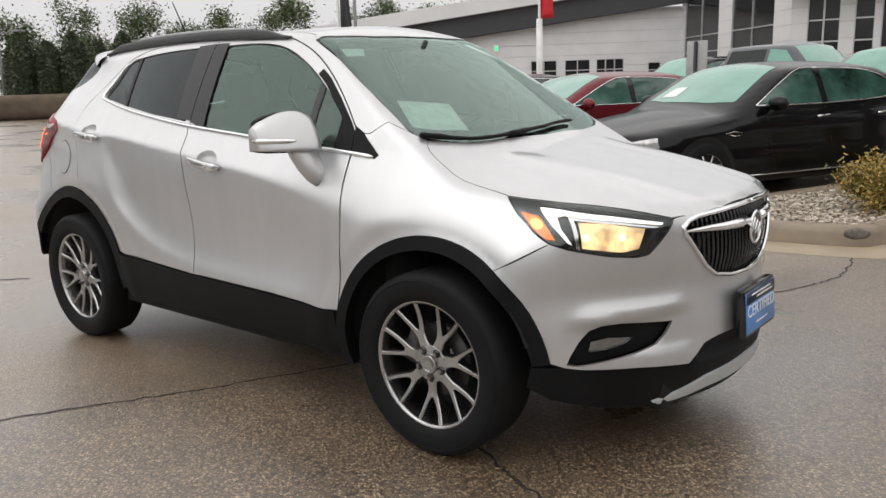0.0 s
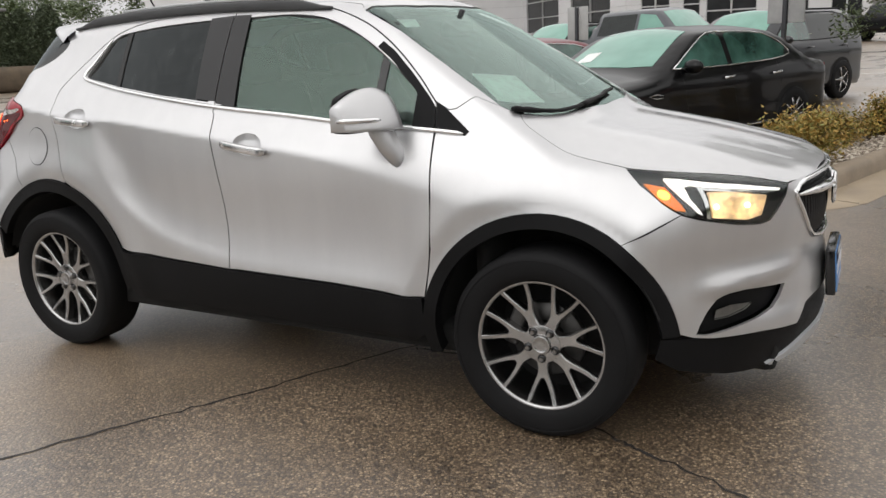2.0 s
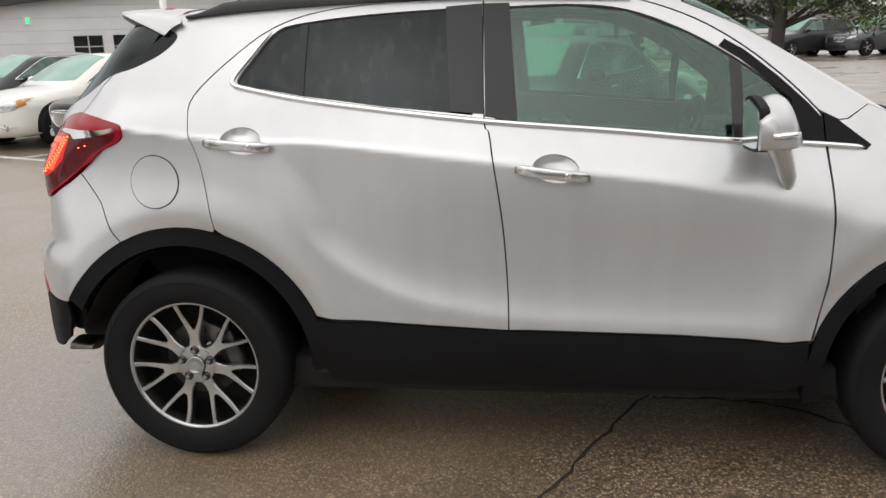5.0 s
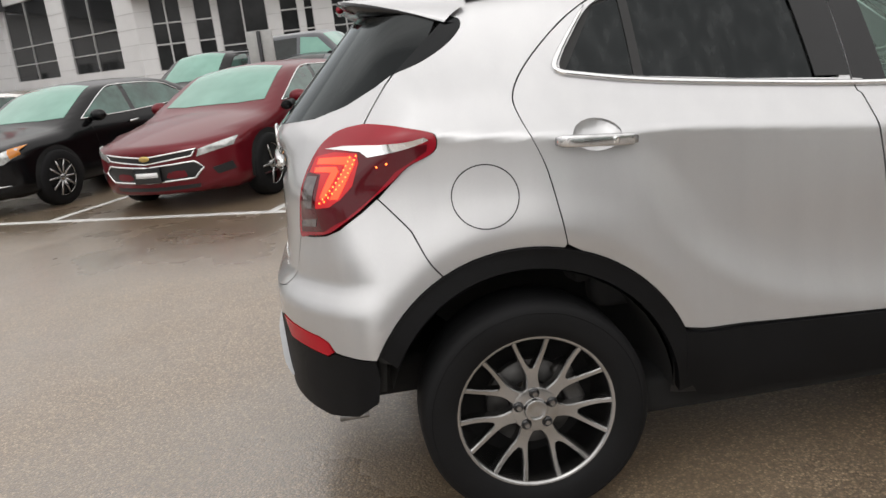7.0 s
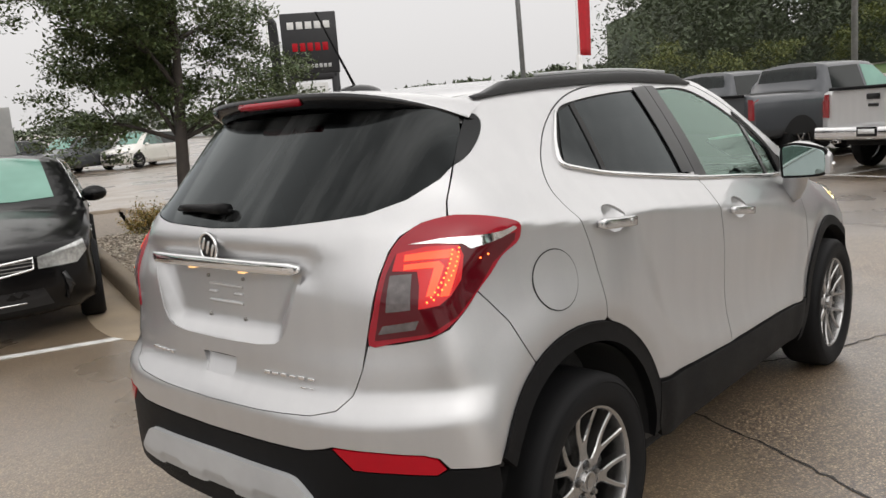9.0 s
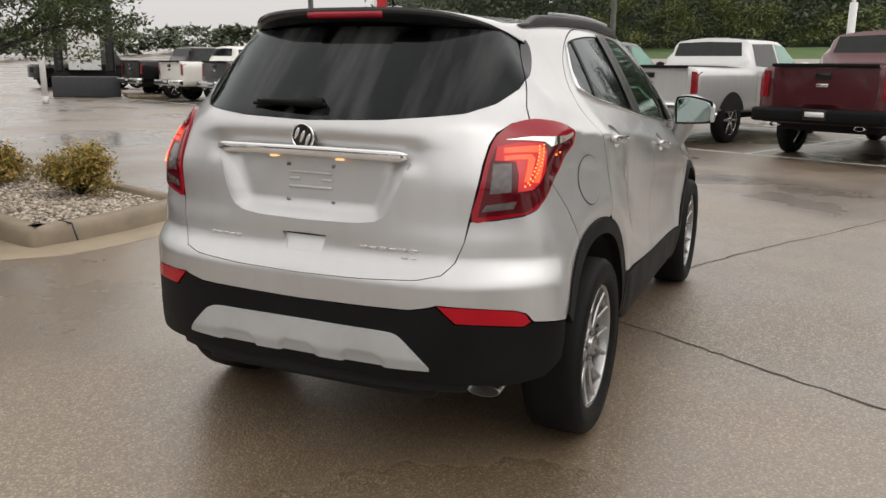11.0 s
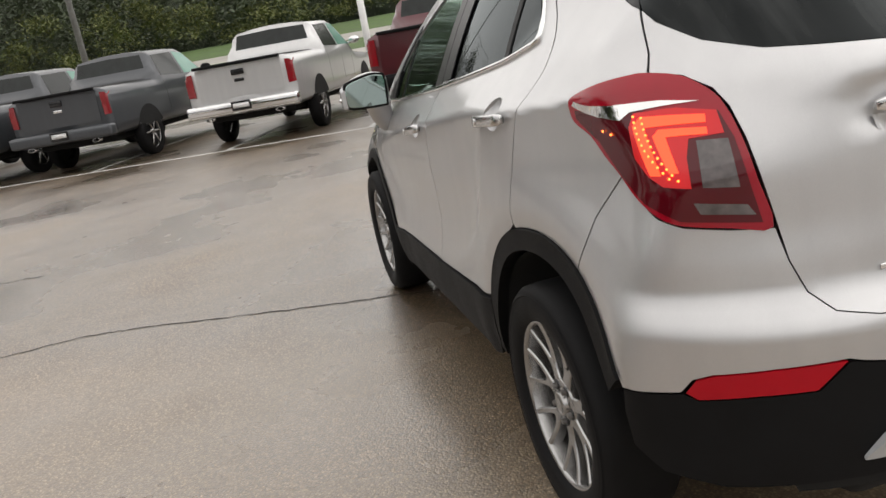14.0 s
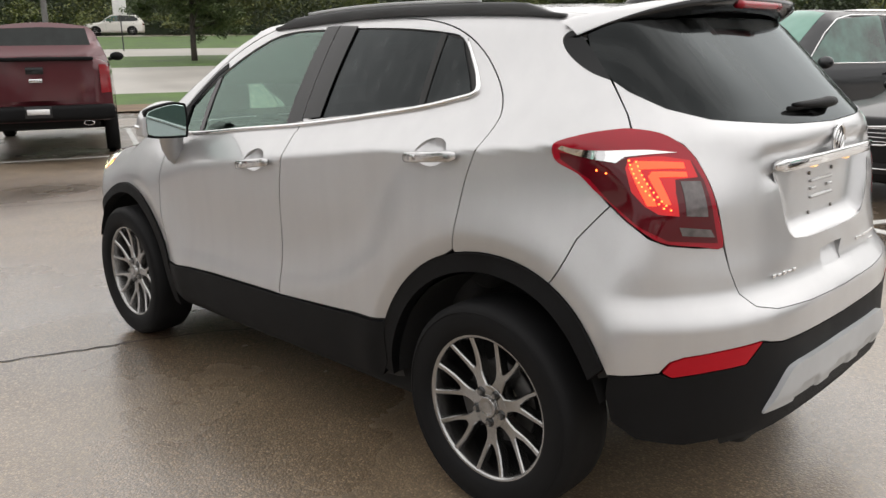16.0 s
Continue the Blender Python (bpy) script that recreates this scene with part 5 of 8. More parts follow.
M_DISC = plain("dark_brake_steel", (0.07, 0.068, 0.066), 0.45, 0.8, var=0.3, scale=20)
WHEEL = wheel_meshes()
for cx, sy, turn in ((FX, -1, -90), (RX, -1, 90), (FX, 1, 80), (RX, 1, 93)):
    m = Matrix.Translation((cx, sy * 0.772, WZ)) @ Matrix.Rotation(radians(90 if sy < 0 else -90), 4, "X")
    w = new("wheel", WHEEL["rim"])
    w.parent, w.matrix_basis = hero, m @ Matrix.Rotation(radians(turn), 4, "Z")
    tagged(w, "polished alloy wheel with seven split spokes")
    for key in [q for q in WHEEL if q != "rim"]:
        name = key.rstrip("0123456789")
        o = new(name, WHEEL[key])
        o.parent = w
        if name == "brake_caliper":
            o.matrix_basis = Matrix.Rotation(radians(-turn + (20 if cx < 0 else 160) * 1), 4, "Z")

# cabin
def seat(x, y, w, rear=False):
    bm = bmesh.new()
    box_bm(bm, (x, y, 0.62), (0.50, w, 0.16), bevel=0.05, seg=3)
    box_bm(bm, (0, 0, 0.33), (0.14, w, 0.62), Matrix.Translation((x - 0.24, y, 0.62)) @ Matrix.Rotation(radians(-14), 4, "Y"), 0.055, 3)
    s = part("seat", bm, M_SEAT, hero, "dark cloth seat")
    for yy in ((y,) if not rear else (y - 0.32, y + 0.32)):
        bm = bmesh.new()
        box_bm(bm, (0, 0, 0.73), (0.09, 0.25, 0.17), Matrix.Translation((x - 0.24, yy, 0.62)) @ Matrix.Rotation(radians(-14), 4, "Y"), 0.04, 3)
        part("headrest", bm, M_SEAT, s)


seat(0.10, -0.36, 0.50)
seat(0.10, 0.36, 0.50)
seat(-0.75, 0.0, 1.25, True)
bm = bmesh.new()
box_bm(bm, (0.93, 0, 0.90), (0.36, 1.34, 0.24), bevel=0.08, seg=3)
box_bm(bm, (0.76, 0.36, 1.02), (0.2, 0.36, 0.09), bevel=0.04, seg=3)
part("dashboard", bm, M_INT, hero)
bm = bmesh.new()
lathe_bm(bm, [(0.185 + 0.016 * math.cos(a), 0.016 * math.sin(a)) for a in np.linspace(0, 2 * math.pi, 9)], 36, pose(0.56, 0.36, 0.98, 0, -65, 0))
box_bm(bm, (0, 0, -0.01), (0.14, 0.30, 0.03), pose(0.56, 0.36, 0.98, 0, -65, 0), 0.012)
part("steering_wheel", bm, M_INT, hero)
bm = bmesh.new()
box_bm(bm, (0.55, 0.0, 1.45), (0.05, 0.24, 0.07), bevel=0.02)
cyl_bm(bm, (0.55, 0, 1.47), (0.58, 0, 1.53), 0.012)
part("rear_view_mirror", bm, M_INT, hero)

# ---- ground ----
EAST = (math.cos(radians(-25)), math.sin(radians(-25)))


def lie(x, y):
    """The height of the land: level on the lot, rising to the road and behind the showroom."""
    d = EAST[0] * x + EAST[1] * y
    return 0.07 * max(0.0, d - 18) * min(1.0, max(0.0, (d - 18) / 6)) * (0.25 if d > 66 else 1) + (0.07 * 48 * 0.75 if d > 66 else 0) + 0.02 * max(0.0, y - 26)


def lot_material():
    """Wet exposed-aggregate concrete: pebbles in a brown-grey matrix, damp and dry patches, a thin gloss of water."""
    m, n, l = nodes_of("wet_aggregate_concrete")
    b = n["Principled BSDF"]
    tc = n.new("ShaderNodeTexCoord")
    peb = n.new("ShaderNodeTexVoronoi")
    peb.inputs["Scale"].default_value = 108
    peb.inputs["Randomness"].default_value = 1.0
    l.new(tc.outputs["Object"], peb.inputs["Vector"])
    r1 = n.new("ShaderNodeValToRGB")
    for pos, col in ((0.0, (0.075, 0.052, 0.034)), (0.3, (0.200, 0.145, 0.095)), (0.55, (0.320, 0.240, 0.160)), (0.8, (0.46, 0.355, 0.245)), (1.0, (0.72, 0.58, 0.42))):
        e = r1.color_ramp.elements.new(pos) if 0 < pos < 1 else r1.color_ramp.elements[0 if pos == 0 else -1]
        e.color = (*col, 1)
    sep = n.new("ShaderNodeSeparateColor")
    l.new(peb.outputs["Color"], sep.inputs[0])
    l.new(sep.outputs[0], r1.inputs[0])
    rim = ramp(n, l, peb.outputs["Distance"], 0.22, 0.60, (1, 1, 1), (0.40, 0.37, 0.34))
    mx = n.new("ShaderNodeMix")
    mx.data_type, mx.blend_type = "RGBA", "MULTIPLY"
    mx.inputs[0].default_value = 1
    l.new(r1.outputs[0], mx.inputs[6])
    l.new(rim.outputs[0], mx.inputs[7])
    big = noise_node(n, l, 0.35, 6)
    mid = noise_node(n, l, 2.6, 5)
    damp = ramp(n, l, big.outputs[0], 0.38, 0.64, (0.52, 0.495, 0.45), (0.88, 0.84, 0.765))
    stain = ramp(n, l, mid.outputs[0], 0.30, 0.70, (0.84, 0.83, 0.81), (1.06, 1.06, 1.06))
    m2, m3 = n.new("ShaderNodeMix"), n.new("ShaderNodeMix")
    for k in (m2, m3):
        k.data_type, k.blend_type = "RGBA", "MULTIPLY"
        k.inputs[0].default_value = 1
    l.new(mx.outputs[2], m2.inputs[6])
    l.new(damp.outputs[0], m2.inputs[7])
    l.new(m2.outputs[2], m3.inputs[6])
    l.new(stain.outputs[0], m3.inputs[7])
    # west of the joint the colour is lightened to tan, standing for sky sheen
    dot = n.new("ShaderNodeVectorMath")
    dot.operation = "DOT_PRODUCT"
    dot.inputs[1].default_value = (0.916, -0.40, 0)
    l.new(tc.outputs["Object"], dot.inputs[0])
    wob = n.new("ShaderNodeMath")
    wob.operation = "MULTIPLY_ADD"
    wob.inputs[1].default_value = 0.9
    l.new(mid.outputs[0], wob.inputs[0])
    l.new(dot.outputs["Value"], wob.inputs[2])
    west_sheen = ramp(n, l, wob.outputs[0], 0.30, 0.85, (1, 1, 1), (0, 0, 0))
    tan = n.new("ShaderNodeMix")
    tan.data_type = "RGBA"
    tan.inputs[7].default_value = (0.36, 0.27, 0.175, 1)
    fade = n.new("ShaderNodeMath")
    fade.operation = "MULTIPLY"
    fade.inputs[1].default_value = 0.25
    l.new(west_sheen.outputs[0], fade.inputs[0])
    l.new(fade.outputs[0], tan.inputs[0])
    l.new(m3.outputs[2], tan.inputs[6])
    l.new(tan.outputs[2], b.inputs["Base Color"])
    wet = n.new("ShaderNodeMapRange")
    wet.inputs[1].default_value, wet.inputs[2].default_value = 0.35, 0.65
    wet.inputs[3].default_value, wet.inputs[4].default_value = 0.26, 0.58
    l.new(big.outputs[0], wet.inputs[0])
    l.new(wet.outputs[0], b.inputs["Roughness"])
    b.inputs["Specular IOR Level"].default_value = 0.75
    b.inputs["Coat Weight"].default_value = 0.95
    film = n.new("ShaderNodeMapRange")
    film.inputs[1].default_value, film.inputs[2].default_value = 0.38, 0.62
    film.inputs[3].default_value, film.inputs[4].default_value = 0.20, 0.46
    l.new(big.outputs[0], film.inputs[0])
    l.new(film.outputs[0], b.inputs["Coat Roughness"])
    b.inputs["Coat IOR"].default_value = 1.78
    bp = n.new("ShaderNodeBump")
    bp.inputs["Strength"].default_value, bp.inputs["Distance"].default_value = 0.7, 0.004
    bp.invert = True
    l.new(peb.outputs["Distance"], bp.inputs["Height"])
    l.new(bp.outputs[0], b.inputs["Normal"])
    return m


M_LOT = lot_material()
M_GRASS = plain("mown_grass", (0.07, 0.12, 0.03), 0.9, var=0.35, scale=0.8, bump=0.5, bump_scale=30)
M_ROAD = plain("pale_road_concrete", (0.36, 0.34, 0.31), 0.45, var=0.15, scale=0.4)
M_LINE = plain("white_line_paint", (0.62, 0.62, 0.60), 0.45, var=0.22, scale=9)
M_CRACK = plain("dark_joint_filler", (0.03, 0.027, 0.025), 0.6)
M_KERB = plain("kerb_concrete", (0.25, 0.20, 0.145), 0.6, var=0.25, scale=3, bump=0.3, bump_scale=120)
M_GUTTER = plain("gutter_concrete", (0.32, 0.255, 0.18), 0.5, var=0.2, scale=2, bump=0.15, bump_scale=150)

axis = sorted({-600, -300, -150, -90, -60, 60, 90, 150, 300, 600} | set(range(-45, 50, 3)))
gx, gy = axis, sorted(set(axis) | {70, 80, 110})
verts = [(x, y, lie(x, y)) for y in gy for x in gx]
nx = len(gx)
faces = [(j * nx + i, j * nx + i + 1, (j + 1) * nx + i + 1, (j + 1) * nx + i) for j in range(len(gy) - 1) for i in range(nx - 1)]
me = bpy.data.meshes.new("ground")
me.from_pydata(verts, [], faces)
tagged(part_mesh("ground", me, M_LOT, None), "wet exposed-aggregate concrete of a car lot", "ground", kind="structure")


def strip(name, d0, d1, mat, label, category, lift=0.05):
    """A band of the land across the eastward direction."""
    vs, fs = [], []
    ds = np.linspace(d0, d1, 7)
    ts = np.linspace(-70, 45, 40)
    for d in ds:
        for t in ts:
            x, y = d * EAST[0] - t * -EAST[1] * -1, d * EAST[1] + t * EAST[0]
            vs.append((x, y, lie(x, y) + lift))
    n = len(ts)
    fs = [(j * n + i, j * n + i + 1, (j + 1) * n + i + 1, (j + 1) * n + i) for j in range(len(ds) - 1) for i in range(n - 1)]
    m = bpy.data.meshes.new(name)
    m.from_pydata(vs, [], fs)
    return tagged(part_mesh(name, m, mat, None), label, category, kind="structure")


M_MULCH = plain("brown_mulch", (0.16, 0.11, 0.07), 0.9, var=0.4, scale=3, bump=0.6, bump_scale=25)
strip("mulch_bed", 19.9, 21.5, M_MULCH, "brown mulch bed along the lot edge", "ground", 0.06)
strip("grass_verge", 21.5, 23.7, M_GRASS, "mown green grass verge beside the road", "grass")
strip("road", 23.7, 33.6, M_ROAD, "pale concrete road beyond the lot", "road")
strip("grass_median", 33.6, 40.5, M_GRASS, "mown grass median between two roads", "grass")
strip("road_far", 40.5, 46.6, M_ROAD, "pale concrete far carriageway", "road")
strip("grass_far", 46.6, 140, M_GRASS, "dark grass in front of the woods", "grass")

# painted stall lines and joints
U1, V1 = Vector((math.cos(radians(-25.5)), math.sin(radians(-25.5)), 0)), Vector((math.sin(radians(25.5)), math.cos(radians(25.5)), 0))
X2 = Vector((-2.57, 4.85, 0))
T1 = Vector((10.4, -0.58, 0))
UT, VT = Vector((math.cos(radians(-22)), math.sin(radians(-22)), 0)), Vector((math.sin(radians(22)), math.cos(radians(22)), 0))


def line_bm(bm, a, b, w, z=0.004):
    a, b = Vector(a), Vector(b)
    n = (b - a).cross(Vector((0, 0, 1))).normalized() * (w / 2)
    q = [a - n, a + n, b + n, b - n]
    lo = [bm.verts.new((p.x, p.y, 0.0005)) for p in q]
    hi = [bm.verts.new((p.x, p.y, z)) for p in q]
    bm.faces.new(hi)
    for k in range(4):
        bm.faces.new((lo[k], lo[(k + 1) % 4], hi[(k + 1) % 4], hi[k]))
    return bm


def painted(a, b, w=0.10):
    tagged(part("stall_line", line_bm(bmesh.new(), a, b, w), M_LINE, None, smooth=False), "worn white painted line on wet concrete", "parking line", "stall lines", "structure")


painted(X2 - U1 * 22, X2 + U1 * 2.6)
for k in range(-8, 1):
    painted(X2 + U1 * (2.75 * k) + V1 * 0.05, X2 + U1 * (2.75 * k) + V1 * 5.2)
painted((1.2, 22.3, 0), (9.0, 24.2, 0), 0.14)
painted(T1 - VT * 6, T1 + VT * 31)
for k in range(-2, 12):
    painted(T1 + VT * (2.6 * k) + UT * 0.05, T1 + VT * (2.6 * k) + UT * 5.4)
S0 = Vector((-0.95, -4.25, 0))
painted(S0 - U1 * 9, S0 + U1 * 8)
for k in range(-3, 4):
    painted(S0 + U1 * (2.6 * k + 0.4) - V1 * 0.05, S0 + U1 * (2.6 * k + 0.4) - V1 * 5.2)


def joint(pts, w=0.014, jag=0.012, seed=1):
    """A dark joint or crack along the ground, with ragged edges."""
    rnd = random.Random(seed)
    p = curve2(pts, 14)
    bm = bmesh.new()
    prev = None
    for i, (x, y) in enumerate(p):
        a, b = np.array(p[max(i - 1, 0)]), np.array(p[min(i + 1, len(p) - 1)])
        t = (b - a) / max(1e-6, np.linalg.norm(b - a))
        n = np.array((-t[1], t[0]))
        off = rnd.uniform(-jag, jag)
        h = w * rnd.uniform(0.25, 0.65)
        c = np.array((x, y)) + n * off
        pair = [bm.verts.new((*(c - n * h), 0.0025)), bm.verts.new((*(c + n * h), 0.0025))]
        if prev:
            bm.faces.new((prev[0], pair[0], pair[1], prev[1]))
        prev = pair
    return tagged(part("pavement_joint", bm, M_CRACK, None), "dark ragged joint in the concrete", "joint", "pavement joints", "structure")


joint([(-3.6, -7.6), (-1.4, -3.6), (-0.42, -1.70), (0.0, -0.99), (0.37, -0.26), (0.95, 0.57), (1.30, 1.42), (1.68, 2.32), (1.80, 2.80), (1.70, 3.52)])
joint([(0.40, -0.28), (0.85, -0.31), (1.20, -0.60), (1.46, -0.757), (1.78, -0.90), (2.7, -1.35), (4.5, -2.3)], seed=2)
joint([(3.9, 3.35), (4.25, 4.2), (4.7, 4.5)], 0.02, 0.03, 3)
joint([(5.5, -1.2), (5.9, -0.3), (6.3, 0.5)], 0.012, 0.02, 4)
joint([(-3.25, -0.65), (-3.0, -0.40)], 0.03, 0.01, 5)

# ---- planted island ----
def island_outline(inset):
    c = [Vector((0.02, 3.98)), Vector((0.16, 3.74)), Vector((0.9, 3.66)), Vector((1.62, 3.74)), Vector((1.80, 3.92)), Vector((1.92, 4.25)), Vector((2.6, 6.4)), Vector((4.9, 13.2)), Vector((4.6, 13.9)), Vector((4.0, 14.0)), Vector((3.2, 12.8)), Vector((0.55, 5.6))]
    mid = Vector((2.2, 8.2))
    pts = curve2([tuple(v) for v in c], 5, closed=True)
    out = []
    for i, p in enumerate(pts):
        a, b = np.array(pts[i - 1]), np.array(pts[(i + 1) % len(pts)])
        t = (b - a) / np.linalg.norm(b - a)
        out.append((p[0] - t[1] * inset, p[1] + t[0] * inset))
    return out


def loft(name, levels, mat, cap=True):
    """Rings of one outline at several insets and heights, joined."""
    bm = bmesh.new()
    rings = [[bm.verts.new((x, y, z)) for x, y in island_outline(i)] for i, z in levels]
    n = len(rings[0])
    for a, b in zip(rings, rings[1:]):
        for k in range(n):
            bm.faces.new((a[k], a[(k + 1) % n], b[(k + 1) % n], b[k]))
    if cap:
        bm.faces.new(rings[-1])
    return part(name, bm, mat, None)


tagged(loft("gutter", [(-0.42, 0.002), (-0.40, 0.006), (-0.05, 0.004), (0.0, 0.0)], M_GUTTER, False), "pale concrete gutter round the planted island", "gutter", kind="structure")
tagged(loft("kerb", [(0.0, 0.0), (0.012, 0.09), (0.03, 0.135), (0.06, 0.15), (0.16, 0.15), (0.18, 0.13), (0.185, 0.05)], M_KERB), "worn brown concrete kerb round the island", "kerb", kind="structure")
joint([(1.96, 4.6), (2.24, 4.20), (2.16, 3.72), (1.85, 3.44), (1.55, 3.36)], 0.012, 0.006, 8)
for a, b in (((0.28, 3.66), (0.33, 3.88)), ((0.05, 3.86), (0.20, 3.95))):
    bm = bmesh.new()
    sweep_bm(bm, [(a[0], a[1] - 0.03, 0.02), (a[0] + 0.005, a[1], 0.08), (a[0] + 0.01, a[1] + 0.03, 0.148), (b[0], b[1], 0.1505)], 0.008, 6)
    tagged(part("kerb_crack", bm, M_CRACK, None), "dark crack across the kerb", "crack", kind="structure")
bm = bmesh.new()
bmesh.ops.create_icosphere(bm, subdivisions=2, radius=1, matrix=Matrix.Translation((1.66, 3.78, 0.10)) @ Matrix.Rotation(0.5, 4, "Z") @ Matrix.Diagonal((0.10, 0.03, 0.045, 1)))
for v in bm.verts:
    v.co += noise.noise_vector(v.co * 22) * 0.012
tagged(part("kerb_chip", bm, plain("broken_concrete", (0.12, 0.105, 0.09), 0.8, var=0.4, scale=30), None), "dark chipped patch on the kerb", "chip", kind="structure")

# gravel: pebbles strewn over the island
M_STONE = plain("pebble", (0.42, 0.37, 0.31), 0.55, var=0.3, scale=20)
_n, _l = M_STONE.node_tree.nodes, M_STONE.node_tree.links
_g = _n.new("ShaderNodeNewGeometry")
_r = ramp(_n, _l, _g.outputs["Random Per Island"], 0.0, 1.0, (0.20, 0.155, 0.115), (0.64, 0.57, 0.47))
_l.new(_r.outputs[0], _n["Principled BSDF"].inputs["Base Color"])
rnd = random.Random(4)
rim = island_outline(0.2)
stones = np.array(rim)
ball = bmesh.new()
bmesh.ops.create_icosphere(ball, subdivisions=1, radius=1)
bv = np.array([v.co for v in ball.verts])
bf = np.array([[v.index for v in f.verts] for f in ball.faces])
ball.free()
vs, fs, count = [], [], 0
while count < 9500:
    p = (rnd.uniform(0.1, 4.0), rnd.uniform(3.8, 9.5) if rnd.random() < 0.6 else rnd.uniform(3.8, 6))
    if not inside_poly(np.array([p]), rim)[0]:
        continue
    r = rnd.uniform(0.011, 0.025)
    sc = np.array((r * rnd.uniform(0.8, 1.5), r * rnd.uniform(0.7, 1.2), r * rnd.uniform(0.4, 0.7)))
    a = rnd.uniform(0, 6.28)
    rot = np.array(((math.cos(a), -math.sin(a), 0), (math.sin(a), math.cos(a), 0), (0, 0, 1)))
    q = (bv * sc * (1 + 0.18 * np.sin(bv[:, [1, 2, 0]] * 3 + a))) @ rot.T + np.array((p[0], p[1], 0.075 + rnd.uniform(0.0, 0.05) + 0.02 * math.sin(p[0] * 3)))
    fs += (bf + len(vs) * 1).tolist()
    vs += q.tolist()
    count += 1
me = bpy.data.meshes.new("gravel")
me.from_pydata(vs, [], fs)
tagged(part_mesh("gravel", me, M_STONE, None), "pale river pebbles filling the island bed", "gravel", kind="stuff")
bm = bmesh.new()
ring = [bm.verts.new((x, y, 0.085)) for x, y in island_outline(0.175)]
bm.faces.new(ring)
tagged(part("gravel_bed", bm, plain("gravel_ground", (0.25, 0.21, 0.17), 0.8, var=0.4, scale=30, bump=0.8, bump_scale=40), None), "fine gravel bed under the pebbles", "ground", kind="structure")


def leaf_material(name, a, b):
    m, n, l = nodes_of(name)
    s = n["Principled BSDF"]
    g = n.new("ShaderNodeNewGeometry")
    r = ramp(n, l, g.outputs["Random Per Island"], 0.0, 1.0, a, b)
    l.new(r.outputs[0], s.inputs["Base Color"])
    s.inputs["Roughness"].default_value = 0.55
    return m


M_LEAF_BUSH = leaf_material("autumn_leaf", (0.15, 0.17, 0.035), (0.46, 0.27, 0.065))
M_LEAF_TREE = leaf_material("tree_leaf", (0.045, 0.075, 0.022), (0.11, 0.14, 0.05))
M_LEAF_DARK = leaf_material("dark_leaf", (0.060, 0.080, 0.044), (0.098, 0.122, 0.066))
M_LEAF_PALE = leaf_material("yellow_green_leaf", (0.06, 0.085, 0.02), (0.16, 0.17, 0.045))
M_BARK = plain("bark", (0.045, 0.036, 0.03), 0.85, var=0.4, scale=8, bump=0.8, bump_scale=30)


def leaves(pts, size, rnd):
    """Little folded blades at the given points, as one mesh's vertices and faces."""
    g = np.random.RandomState(rnd.randrange(1 << 30))
    p = np.array([tuple(q) for q in pts], float)
    n = len(p)
    a, t = g.uniform(0, 6.28, n), g.uniform(-0.9, 0.9, n)
    d = np.stack([np.cos(a) * np.cos(t), np.sin(a) * np.cos(t), np.sin(t)], 1)
    w = np.cross(d, np.stack([g.uniform(-1, 1, n), g.uniform(-1, 1, n), np.ones(n)], 1))
    w /= np.maximum(1e-6, np.linalg.norm(w, axis=1, keepdims=True))
    s = (size * g.uniform(0.6, 1.3, n))[:, None]
    f = np.cross(d, w) * s * 0.18
    v = np.stack([p - d * s, p + w * s * 0.45 + f, p + d * s, p - w * s * 0.45 + f], 1).reshape(-1, 3)
    k = np.arange(n)[:, None] * 4
    return v.tolist(), np.concatenate([k + (0, 1, 2), k + (0, 2, 3)], 1).reshape(-1, 3).tolist()


def bush(x, y, r, h, n, seed):
    rnd = random.Random(seed)
    t = thing("bush", pose(x, y, 0.10), "low autumn-coloured shrub in the gravel bed", "shrub", "shrubs on the island")
    bm = bmesh.new()
    ends = []
    for k in range(26):
        a, e = rnd.uniform(0, 6.28), rnd.uniform(0.3, 1.4)
        L = r * rnd.uniform(0.7, 1.05)
        tip = Vector((math.cos(a) * math.cos(e) * L, math.sin(a) * math.cos(e) * L, max(0.05, math.sin(e) * h * rnd.uniform(0.75, 1.05))))
        cyl_bm(bm, (0, 0, 0), tip, 0.008, 0.003, 5)
        ends.append(tip)
    tagged(part("stems", bm, M_BARK, t), kind="stuff")
    pts = []
    for k in range(n):
        e = rnd.choice(ends)
        f = rnd.uniform(0.45, 1.08)
        pts.append(Vector((e.x * f, e.y * f, e.z * f)) + Vector((rnd.gauss(0, 0.055), rnd.gauss(0, 0.055), rnd.gauss(0, 0.045))))
    pts = [p for p in pts if p.z > -0.01]
    vs, fs = leaves(pts, 0.021, rnd)
    me = bpy.data.meshes.new("foliage")
    me.from_pydata([tuple(v) for v in vs], [], fs)
    part_mesh("foliage", me, M_LEAF_BUSH, t)


bush(1.55, 4.98, 0.44, 0.52, 7000, 1)
bush(1.75, 6.45, 0.34, 0.38, 4500, 2)
bush(2.25, 7.3, 0.42, 0.44, 4500, 3)
bush(2.9, 9.1, 0.45, 0.45, 3000, 4)


